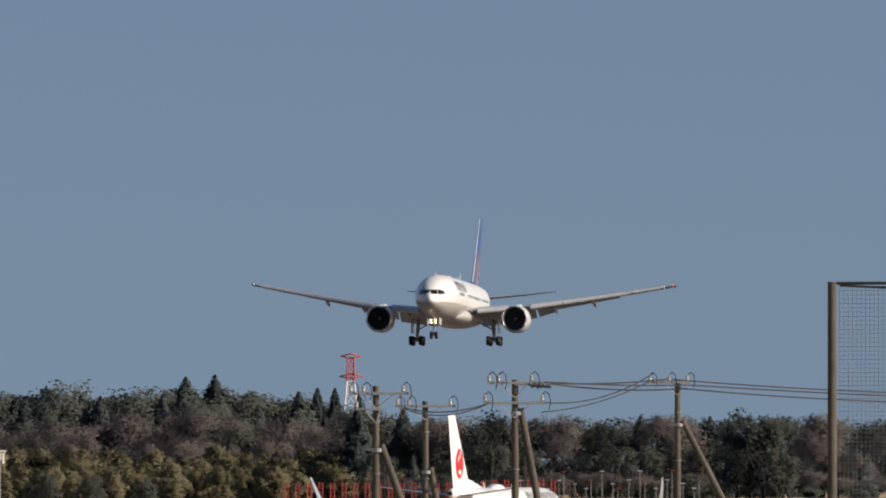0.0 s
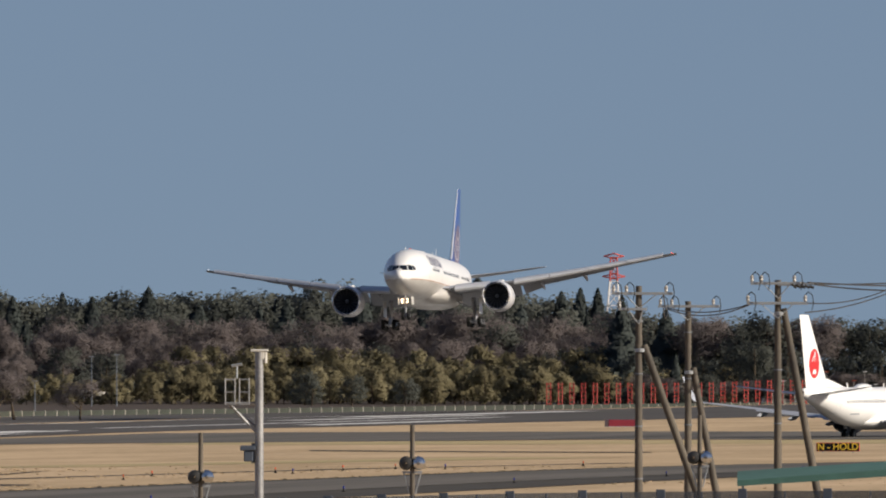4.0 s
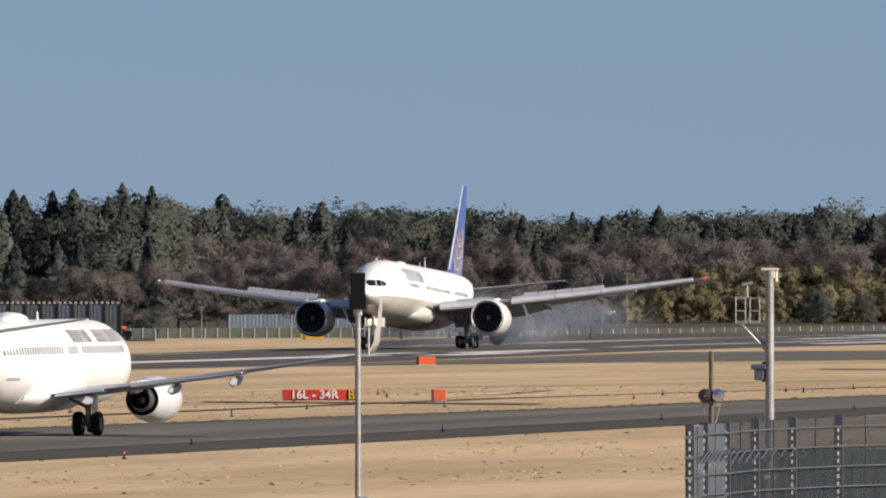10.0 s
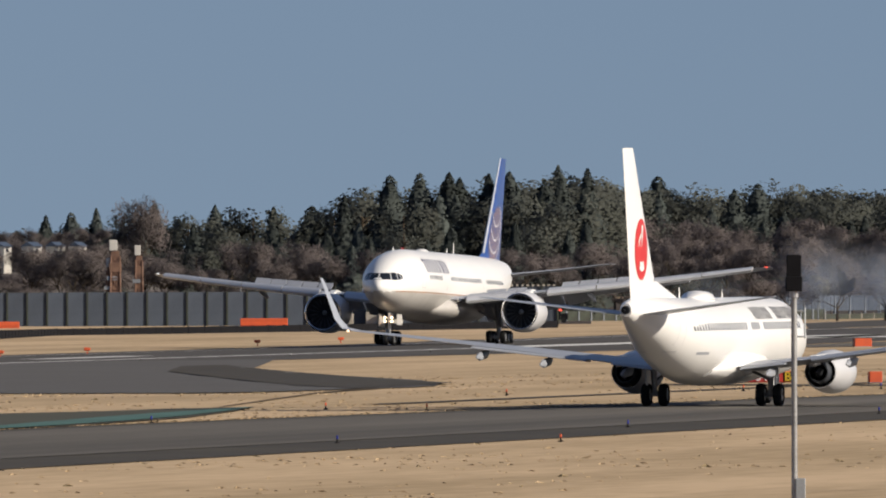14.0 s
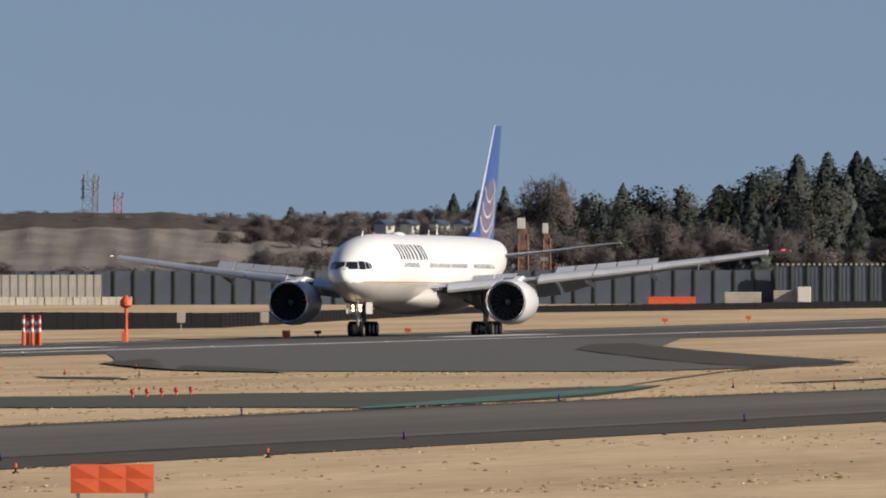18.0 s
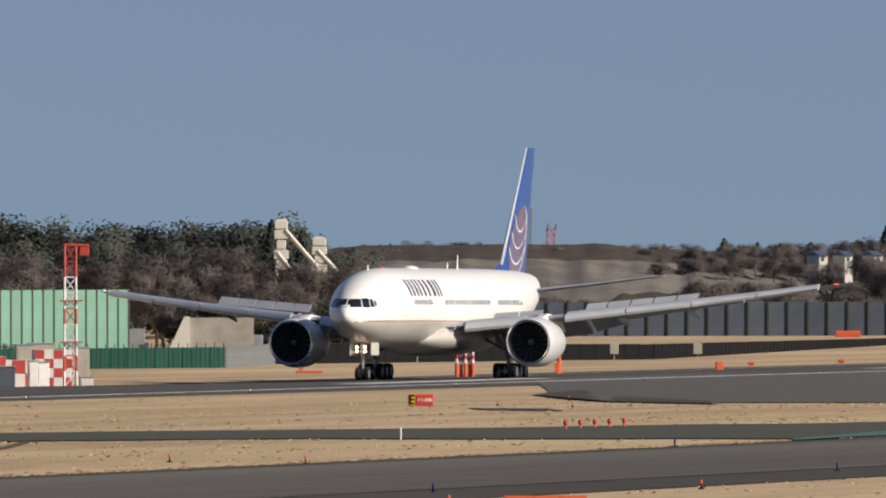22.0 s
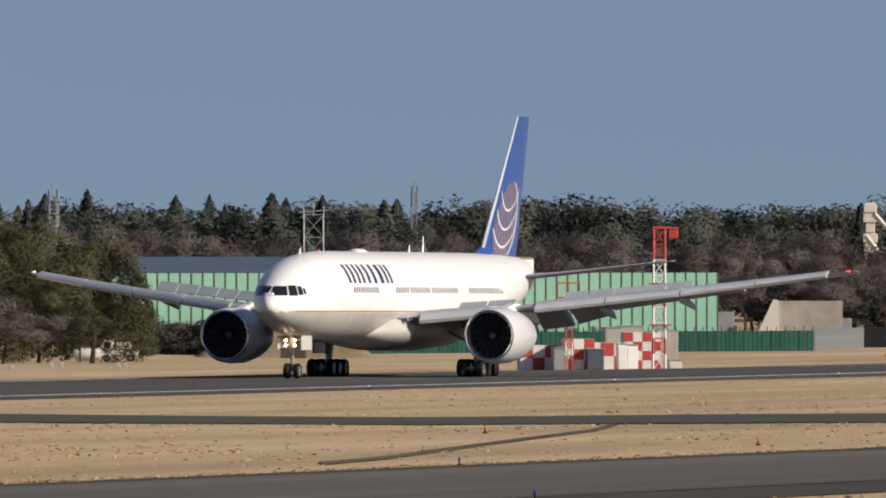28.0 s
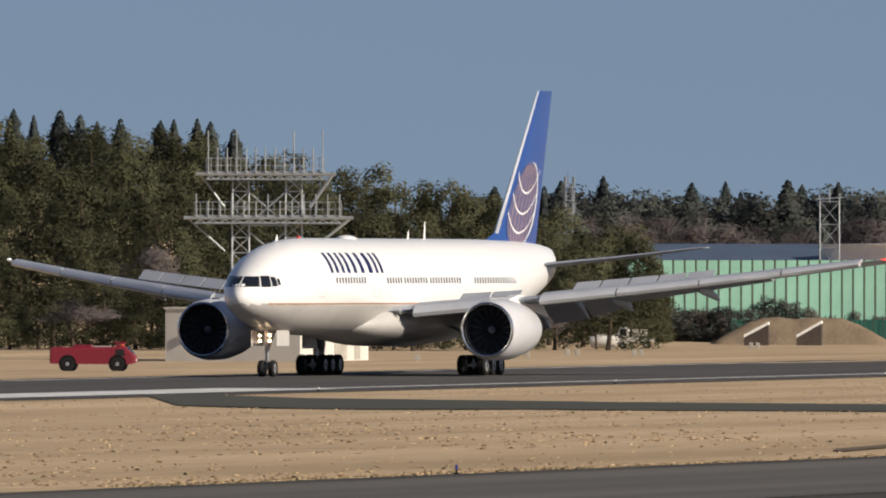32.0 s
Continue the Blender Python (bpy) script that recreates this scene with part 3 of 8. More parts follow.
def nacelle(root, x_front, y, z, length, r):
    """A fan engine: cowling, lip, spinner; duct, fan and core nozzle hold their shade in colour."""
    eng = part("engine", *nacelle_cowl(x_front, y, z, length, r), root, "pale grey engine cowling", True)
    bm = bmesh.new()
    lathe(bm, [(x_front - 0.42 * r / 2, r * 0.88), (x_front - 0.06, r * 0.90), (x_front, r * 0.855), (x_front - 0.05, r * 0.82), (x_front - 0.5, r * 0.79)], (0, y, z), "x", 40)
    part("inlet_lip", bm, M_METAL, eng, "bare polished metal inlet lip", True)
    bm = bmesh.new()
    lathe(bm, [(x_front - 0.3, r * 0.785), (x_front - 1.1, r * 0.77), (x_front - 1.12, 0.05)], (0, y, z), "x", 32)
    part("inlet_duct", bm, M_DUCT, eng, "inlet duct coloured dark for its inner shade", True)
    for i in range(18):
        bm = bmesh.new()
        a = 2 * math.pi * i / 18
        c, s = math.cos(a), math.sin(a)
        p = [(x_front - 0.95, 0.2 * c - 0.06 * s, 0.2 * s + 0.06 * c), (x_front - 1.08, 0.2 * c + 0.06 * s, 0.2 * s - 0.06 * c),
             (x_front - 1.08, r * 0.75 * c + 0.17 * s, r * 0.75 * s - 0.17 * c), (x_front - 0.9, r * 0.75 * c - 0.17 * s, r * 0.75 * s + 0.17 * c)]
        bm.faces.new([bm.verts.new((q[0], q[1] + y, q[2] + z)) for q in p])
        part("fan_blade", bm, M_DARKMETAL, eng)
    bm = bmesh.new()
    lathe(bm, [(x_front - 0.55, 0.02), (x_front - 0.75, 0.16), (x_front - 1.1, 0.28)], (0, y, z), "x", 16)
    part("spinner", bm, M_MESH, eng, "grey spinner", True)
    bm = bmesh.new()
    xb = x_front - length
    lathe(bm, [(xb + 0.9, r * 0.60), (xb + 0.1, r * 0.55), (xb - 0.5, r * 0.45), (xb - 0.5, r * 0.40), (xb + 0.2, r * 0.36)], (0, y, z), "x", 28)
    part("core_nozzle", bm, M_DUCT, eng, "core nozzle coloured dark for shade", True)
    bm = bmesh.new()
    lathe(bm, [(xb + 0.3, r * 0.34), (xb - 0.3, r * 0.26), (xb - 1.0, 0.04)], (0, y, z), "x", 20)
    part("exhaust_plug", bm, M_DARKMETAL, eng, "dark exhaust plug", True)
    return eng


def nacelle_cowl(x_front, y, z, length, r):
    bm = bmesh.new()
    prof = [(x_front - 0.10, r * 0.905), (x_front - 0.5, r * 0.965), (x_front - 1.4, r), (x_front - length * 0.5, r * 0.985), (x_front - length * 0.8, r * 0.86),
            (x_front - length, r * 0.72), (x_front - length, r * 0.69), (x_front - length * 0.8, r * 0.70)]
    lathe(bm, prof, (0, y, z), "x", 40)
    return bm, M_COWL


def lerp3(a, b, k):
    return [p + (q - p) * k for p, q in zip(a, b)]


wing_hinges, spoiler_hinges, main_legs = [], [], []


def widebody():
    root = thing("airliner", "large white twin-engined airliner with a blue tail, landing gear down", "airplane")
    T = [(31.8, 5.02, 0.05, 0.05), (31.65, 5.02, 0.42, 0.42), (31.2, 5.04, 0.82, 0.80), (30.4, 5.12, 1.27, 1.22), (29.2, 5.27, 1.76, 1.70), (27.8, 5.42, 2.2, 2.16), (26.2, 5.54, 2.58, 2.55),
         (24.3, 5.63, 2.86, 2.85), (22.0, 5.69, 3.04, 3.03), (19.5, 5.7, 3.1, 3.1), (-10.5, 5.7, 3.1, 3.1), (-14.0, 5.79, 3.0, 3.0), (-17.5, 6.02, 2.76, 2.74), (-21.0, 6.36, 2.36, 2.35),
         (-24.5, 6.72, 1.85, 1.92), (-27.5, 7.0, 1.3, 1.5), (-29.6, 7.15, 0.75, 1.15), (-31.1, 7.22, 0.15, 0.75)]

    def paint(a, b, c, d):
        z = (a.z + b.z + c.z + d.z) / 4
        return 0 if z > 4.62 else 1
    bm = bmesh.new()
    loft(bm, [ring_at(*t, n=48) for t in T], paint)
    hull = part("fuselage", bm, [M_WHITE, M_BELLY], root, "white fuselage over a pale grey belly", True)
    # belly fairing between the wings
    bm = bmesh.new()
    loft(bm, [[(x, hw * math.sin(2 * math.pi * i / 24), z + hz * math.cos(2 * math.pi * i / 24)) for i in range(24)] for x, hw, hz, z in
              ((13.5, 1.6, 0.5, 3.2), (11.5, 3.0, 1.2, 3.35), (8, 3.55, 1.5, 3.4), (0, 3.6, 1.55, 3.4), (-5, 3.4, 1.4, 3.45), (-8.5, 2.2, 0.7, 3.3))])
    part("belly_fairing", bm, M_BELLY, root, "pale grey wing-root fairing", True)
    # cockpit glass, one pane each
    for side in (1, -1):
        for a0, a1, lo, hi in ((1.0, 25.0, 5.70, 6.36), (27.0, 47.0, 5.68, 6.40), (49.0, 63.0, 5.72, 6.34), (65.0, 73.0, 5.80, 6.22)):
            bm = bmesh.new()
            cols = [[bm.verts.new(nose_point(T, radians(a0 + (a1 - a0) * i / 4) * side, lo + (hi - lo) * j / 3, 0.02)) for j in range(4)] for i in range(5)]
            for p, q in zip(cols, cols[1:]):
                for j in range(3):
                    bm.faces.new((p[j], q[j], q[j + 1], p[j + 1]) if side > 0 else (q[j], p[j], p[j + 1], q[j + 1]))
            part("cockpit_window" if a0 > 5 else "windscreen", bm, M_GLASS, hull, "dark cockpit window")
    # cabin windows and doors
    wm = None
    for side in (1, -1):
        for x0, x1 in ((21.2, 15.4), (11.4, 8.6), (8.0, 3.6), (2.9, -3.2), (-6.0, -15.0)):
            n = int((x0 - x1) / 0.533)
            for i in range(n + 1):
                if wm is None or i == 0:
                    bm = bmesh.new()
                    skin_patch(bm, T, 0.13, -0.13, 5.92, 6.30, side, 1, 1, 0.014)
                    wm = finish("cabin_window", bm, M_WINDOW)
                x = x0 - i * 0.533
                ob = new("cabin_window", wm)
                ob.parent = hull
                ob.location = (x, side * (body_at(T, x)[1] - 3.1), 0)
        for x in (23.6, 13.6, -4.6, -16.8):
            bm = bmesh.new()
            for dx in (-0.55, 0.52):
                skin_patch(bm, T, x + dx, x + dx - 0.03, 5.05, 6.95, side, 1, 5, 0.01)
            for z in (5.05, 6.93):
                skin_patch(bm, T, x + 0.52, x - 0.55, z, z + 0.03, side, 2, 1, 0.01)
            part("cabin_door", bm, M_GREYWING, hull, "thin grey cabin door outline")
        # name title as plain upright bars
        for x, w in ((22.0, 0.50), (21.0, 0.50), (19.95, 0.50), (18.9, 0.55), (17.65, 0.60), (16.25, 0.62), (14.75, 0.75), (13.4, 0.50), (12.4, 0.48)):
            bm = bmesh.new()
            x = x if side > 0 else 33.9 - x + w
            skin_patch(bm, T, x, x - w, 6.58, 7.86, side, 1, 6, 0.012, -0.10)
            part("title_bar", bm, M_NAVY, hull, "navy blue title bar")
        bm = bmesh.new()
        skin_patch(bm, T, 29.8, -20, 4.56, 4.67, side, 60, 1, 0.012)
        part("cheat_line", bm, M_GOLD, hull, "thin bronze line along the fuselage")
    # roof domes and aerials
    bm = bmesh.new()
    loft(bm, [[(x, w * math.sin(2 * math.pi * i / 16), 8.62 + h * math.cos(2 * math.pi * i / 16)) for i in range(16)] for x, w, h in ((11.8, 0.2, 0.1), (11.3, 0.6, 0.36), (10.2, 0.65, 0.38), (9.3, 0.25, 0.15))])
    part("antenna_dome", bm, M_WHITE, root, "white roof antenna dome", True)
    for x, h in ((24.2, 0.25), (-1.5, 0.55), (-4.8, 1.15)):
        bm = bmesh.new()
        loft(bm, [[(x + 0.2, 0, 8.6), (x, 0.04, 8.6), (x - 0.25, 0, 8.6), (x, -0.04, 8.6)], [(x - 0.05, 0, 8.75 + h), (x - 0.12, 0.02, 8.75 + h), (x - 0.22, 0, 8.75 + h), (x - 0.12, -0.02, 8.75 + h)]])
        part("blade_antenna", bm, M_WHITE, root)
    # fin with its globe
    fin_root, fin_tip = (-18.2, 9.2, 8.1), (-28.0, 2.9, 18.6)

    def fin_section(k, w=0.42):
        x, c, z = lerp3(fin_root, fin_tip, k)
        return [(p[0], p[2] - 0, z) for p in airfoil(x, c, 0.10 - 0.02 * k, 0, 0)]
    bm = bmesh.new()
    loft(bm, [fin_section(k) for k in (0, 0.25, 0.5, 0.75, 1)])
    fin = part("fin", bm, M_BLUE, root, "deep blue tail fin", True)
    bm = bmesh.new()
    loft(bm, [[(x + 0.04, 0, z), (x - 0.14, 0.12 * c / 6, z), (x - 0.14, -0.12 * c / 6, z)] for x, c, z in (lerp3(fin_root, fin_tip, k) for k in (0.1, 0.4, 0.7, 1.0))])
    part("fin_leading_edge", bm, M_LEADING, fin, "bare metal leading edge")
    bm = bmesh.new()
    loft(bm, [[(-16.6, 0.03, 8.6), (-19, 0.4, 8.3), (-22, 0.3, 8.3), (-22, -0.3, 8.3), (-19, -0.4, 8.3), (-16.6, -0.03, 8.6)],
              [(-19.0, 0.02, 9.2), (-19.3, 0.22, 9.15), (-22, 0.2, 9.15), (-22, -0.2, 9.15), (-19.3, -0.22, 9.15), (-19.0, -0.02, 9.2)]])
    part("dorsal_fillet", bm, M_BLUE, fin, "blue fillet in front of the fin", True)

    def on_fin(u, h, side, lift):
        """u: share of the chord from the leading edge, h: share of the height."""
        x, c, z = lerp3(fin_root, fin_tip, h)
        t = (0.10 - 0.02 * h) * 2.6 * (0.2969 * math.sqrt(max(u, 0)) - 0.126 * u - 0.3516 * u * u + 0.2843 * u ** 3 - 0.1015 * u ** 4)
        return Vector((x - c * u, side * (c * t * (1.15 if side > 0 else 0.85) + lift), z))
    for side in (1, -1):
        n = 20
        bm = bmesh.new()
        cols = []
        for i in range(n + 1):
            a = math.pi * i / n
            hw = 0.36 * math.sin(a) ** 0.8
            h = 0.03 + 0.26 * (1 - math.cos(a))
            lo, hi = max(0.02, 0.46 - hw), min(0.93, 0.46 + hw * 1.05)
            cols.append([bm.verts.new(on_fin(lo + (hi - lo) * j / 6, h, side, 0.02)) for j in range(7)])
        for a, b in zip(cols, cols[1:]):
            for j in range(6):
                bm.faces.new((a[j], a[j + 1], b[j + 1], b[j]))
        part("tail_globe", bm, M_GLOBE, fin, "grey-blue globe emblem with pale lines")
        for arcs, material in ((((0.10, 0.20), (0.22, 0.30), (0.35, 0.40)), M_WHITE), ((), M_GOLD)):
            for base, top in arcs:
                bm = bmesh.new()
                pts = [(0.10 + 0.74 * i / 12, base + 0.13 * (2 * i / 12 - 1) ** 2 * (1 if i < 6 else 1.1)) for i in range(13)]
                g = [[bm.verts.new(on_fin(u, h + d, side, 0.04)) for d in (0, 0.012)] for u, h in pts]
                for a, b in zip(g, g[1:]):
                    bm.faces.new((a[0], b[0], b[1], a[1]))
                part("globe_line", bm, material, fin, "white globe line")
        bm = bmesh.new()
        g = []
        for i in range(n + 1):
            a = math.pi * i / n
            hw = 0.36 * math.sin(a) ** 0.8
            h = 0.03 + 0.26 * (1 - math.cos(a))
            hi = min(0.93, 0.46 + hw * 1.05)
            g.append([bm.verts.new(on_fin(hi + d, h, side, 0.045)) for d in (-0.012, 0.016)])
        for a, b in zip(g, g[1:]):
            bm.faces.new((a[0], b[0], b[1], a[1]))
        part("globe_outline", bm, M_WHITE, fin, "thin white globe outline")
        for j in range(6):
            bm = bmesh.new()
            pts = []
            for i in range(2, 15):
                a = math.pi * i / 16
                hw = 0.36 * math.sin(a) ** 0.8
                pts.append((0.46 + hw * (-0.75 + 0.3 * j), 0.03 + 0.26 * (1 - math.cos(a))))
            g = [[bm.verts.new(on_fin(max(0.02, u + d), h, side, 0.03)) for d in (0, 0.014)] for u, h in pts]
            for a, b in zip(g, g[1:]):
                bm.faces.new((a[0], b[0], b[1], a[1]))
            part("globe_line", bm, M_GOLD, fin, "bronze globe line")
    # wings: an inner panel on the body, an outer panel that bends up in flight, spoilers that rise after touchdown
    for side in (1, -1):
        def sec(y):
            le = 10.0 - (y - 3.0) * 0.645
            te = lerp_table(y, ((2.0, -4.3), (10.0, -4.6), (30.46, -10.0)))
            z = 4.12 + (y - 2.5) * 0.098 + 0.0011 * max(0, y - 6) ** 2
            return le, le - te, z

        def panel(ys):
            bm = bmesh.new()
            rows = []
            for y in ys:
                le, c, z = sec(y)
                if y > 29:
                    le -= (y - 28.5) * 0.7
                    c = max(0.6, c - (y - 28.5) * 0.6)
                rows.append(airfoil(le, c * 0.84, 0.125 - 0.0016 * y, side * y, z, 0.25, 9))
            loft(bm, rows)
            return bm
        inner = part("wing", panel((2.0, 4.5, 7.5, 11.0)), M_GREYWING, root, "grey inner wing", True)
        outer = part("outer_wing", panel((10.99, 15, 20, 25, 28.5, 30.0, 30.46)), M_GREYWING, root, "swept grey outer wing with a bright leading edge", True)
        le, c, z = sec(11.0)
        wing_hinges.append((outer, Vector((0.0, side * 11.0, z)), Vector((side, 0, 0))))
        for y0, y1, on in ((4.2, 8.3, inner), (11.2, 15.4, outer), (15.5, 20.0, outer), (20.1, 24.6, outer), (24.7, 29.0, outer)):
            bm = bmesh.new()
            ring = []
            for y in (y0, y1):
                le, c, z = sec(y)
                k = 1 - 0.018 * y
                ring.append([(le - 0.05, side * y, z - 0.62 * k), (le + 0.40, side * y, z - 0.56 * k), (le + 0.56, side * y, z - 0.30 * k), (le + 0.34, side * y, z + 0.08 * k), (le - 0.1, side * y, z + 0.30 * k), (le - 0.6, side * y, z + 0.44 * k), (le - 0.5, side * y, z + 0.1), (le - 0.1, side * y, z - 0.15)])
            loft(bm, ring)
            part("slat", bm, M_LEADING, on, "bright metal leading-edge slat", True)
        for y0, y1, drop0, drop1, on in ((3.3, 8.4, 1.75, 1.6, inner), (8.7, 10.9, 1.3, 1.25, inner), (11.2, 13.6, 1.15, 0.75, outer), (13.6, 22.5, 0.45, 0.22, outer)):
            bm = bmesh.new()
            ring = []
            for y, drop in ((y0, drop0), (y1, drop1)):
                le, c, z = sec(y)
                te = le - c
                ring.append([(te + c * 0.17, side * y, z + 0.05), (te + c * 0.02, side * y, z - drop * 0.32), (te - 1.1, side * y, z - drop), (te - 0.9, side * y, z - drop - 0.1), (te + c * 0.05, side * y, z - drop * 0.6), (te + c * 0.18, side * y, z - 0.3)])
            loft(bm, ring)
            part("flap", bm, M_GREYWING, on, "lowered grey flap", True)
        for y, on in ((7.0, inner), (13.6, outer), (19.0, outer)):
            le, c, z = sec(y)
            te = le - c
            bm = bmesh.new()
            loft(bm, [[(x, side * y + w * math.sin(2 * math.pi * i / 10), zz + h * math.cos(2 * math.pi * i / 10)) for i in range(10)] for x, w, h, zz in
                      ((te + 3.2, 0.08, 0.1, z - 0.40), (te + 2.2, 0.20, 0.26, z - 0.50), (te + 0.6, 0.21, 0.30, z - 0.66), (te - 0.7, 0.14, 0.20, z - 0.95), (te - 1.3, 0.03, 0.05, z - 1.12))])
            part("flap_fairing", bm, M_GREYWING, on, "canoe-shaped flap fairing", True)
        # spoilers, hinged along their front edges
        for y0, y1, on in ((4.4, 6.2, inner), (6.3, 8.1, inner), (11.3, 12.8, outer), (12.9, 14.5, outer), (14.6, 16.2, outer), (16.3, 17.9, outer), (18.0, 19.6, outer)):
            ring, hinge = [], []
            for y in (y0, y1):
                le, c, z = sec(y)
                x = le - c * 0.60
                zt = z + c * (0.125 - 0.0016 * y) * 0.38 - 0.02
                hinge.append(Vector((x, side * y, zt)))
                deep = 0.75 if y0 < 7 else 1.3
                ring.append([(x, side * y, zt), (x - deep, side * y, zt - 0.14 * deep), (x - deep, side * y, zt - 0.14 * deep - 0.04), (x, side * y, zt - 0.06)])
            bm = bmesh.new()
            loft(bm, ring)
            spoiler = part("spoiler", bm, M_GREYWING, on, "pale raised spoiler panel")
            axis = (hinge[1] - hinge[0]).normalized() * side
            spoiler_hinges.append((spoiler, hinge[0], axis))
        bm = bmesh.new()
        le, c, z = sec(30.0)
        box(bm, le - 1.5, side * 29.9 - 0.08, z - 0.05, le - 1.15, side * 30.12, z + 0.08)
        part("navigation_lamp", bm, M_NAVRED if side > 0 else M_SIGNLAMP, outer, "small wingtip lamp")
        bm = bmesh.new()
        lathe(bm, [(9.5, 0.05), (9.45, 0.16), (9.2, 0.18)], (0.5, side * 3.5, 4.1), "x", 12)
        part("wing_root_lamp", bm, M_METAL, inner, "bright wing-root lamp")
        # tailplane
        bm = bmesh.new()
        loft(bm, [airfoil(le, c, 0.095, side * y, z) for y, le, c, z in ((0.8, -22.6, 7.0, 7.0), (5.5, -26.1, 4.9, 7.55), (10.2, -29.5, 2.6, 8.2), (10.76, -30.5, 1.3, 8.27))])
        part("tailplane", bm, M_GREYWING, root, "swept grey tailplane", True)
        # engine and pylon
        nacelle(root, 11.0, side * 9.61, 2.95, 6.9, 1.97)
        bm = bmesh.new()
        loft(bm, [[(9.0, side * 9.61 - w, 4.6), (9.0, side * 9.61 + w, 4.6), (5.4, side * 9.61 + w, 5.2), (1.0, side * 9.61 + w, 4.9), (1.0, side * 9.61 - w, 4.9), (5.4, side * 9.61 - w, 5.2)] for w in (0.26,)] +
             [[(9.4, side * 9.61 - 0.12, 4.3), (9.4, side * 9.61 + 0.12, 4.3), (4.0, side * 9.61 + 0.3, 4.3), (-1.0, side * 9.61 + 0.2, 3.7), (-1.0, side * 9.61 - 0.2, 3.7), (4.0, side * 9.61 - 0.3, 4.3)]])
        part("pylon", bm, M_WHITE, root, "engine pylon", True)
        # main gear
        gear = new("main_gear")
        gear.parent = root
        tagged(gear, "six-wheeled main landing gear leg")
        main_legs.append(gear)
        for ax in (1.45, 0, -1.45):
            for dy in (-0.7, 0.7):
                wheel(gear, ax, side * 5.49 + dy, 0.66, 0.67, 0.5)
        bm = bmesh.new()
        rod(bm, (1.6, side * 5.49, 0.66), (-1.6, side * 5.49, 0.66), 0.16, 0.16, 10)
        rod(bm, (0, side * 5.49, 0.7), (-0.2, side * 5.3, 3.8), 0.24, 0.3, 12)
        rod(bm, (0, side * 5.4, 2.2), (0.3, side * 3.3, 3.3), 0.10, 0.10, 8)
        rod(bm, (0.1, side * 5.4, 1.6), (2.2, side * 5.2, 3.5), 0.10, 0.10, 8)
        for ax in (1.45, 0, -1.45):
            rod(bm, (ax, side * 5.49 - 0.75, 0.66), (ax, side * 5.49 + 0.75, 0.66), 0.09, 0.09, 8)
        part("strut", bm, M_STEEL, gear, "grey steel strut and bogie", True)
        bm = bmesh.new()
        box(bm, -1.6, side * 6.15 - 0.04, 1.7, 1.5, side * 6.15 + 0.04, 3.7, bevel=0.02)
        part("gear_door", bm, M_BELLY, gear, "main gear door")
    # nose gear with its lamps
    gear = new("nose_gear")
    gear.parent = root
    tagged(gear, "twin-wheeled nose landing gear leg with lit lamps")
    nose_leg = gear
    for dy in (-0.36, 0.36):
        wheel(gear, 25.9, dy, 0.53, 0.535, 0.36)
    bm = bmesh.new()
    rod(bm, (25.9, 0, 0.53), (26.1, 0, 3.1), 0.12, 0.16, 10)
    rod(bm, (25.95, 0, 1.5), (24.4, 0, 3.0), 0.07, 0.07, 8)
    rod(bm, (25.9, -0.4, 0.53), (25.9, 0.4, 0.53), 0.07, 0.07, 8)
    part("strut", bm, M_STEEL, gear, "grey steel nose strut", True)
    for dy in (-0.85, 0.85):
        bm = bmesh.new()
        box(bm, 24.2, dy - 0.03, 1.95, 26.6, dy + 0.03, 2.95, bevel=0.02)
        part("gear_door", bm, M_BELLY, gear, "open nose gear door")
    for dy in (-0.33, 0.33):
        for z in (2.28, 2.62):
            bm = bmesh.new()
            lathe(bm, [(26.30, 0.07), (26.42, 0.105), (26.46, 0.02)], (0, dy, z), "x", 16)
            part("landing_lamp", bm, M_LAMP, gear, "lit landing lamp", True)
    bm = bmesh.new()
    lathe(bm, [(8.95, 0.02), (8.9, 0.12), (8.75, 0.14)], (20.0, 0, 0), "z", 10)
    part("beacon_lamp", bm, M_RED, root, "red beacon lamp on the roof", True)
    return root, nose_leg


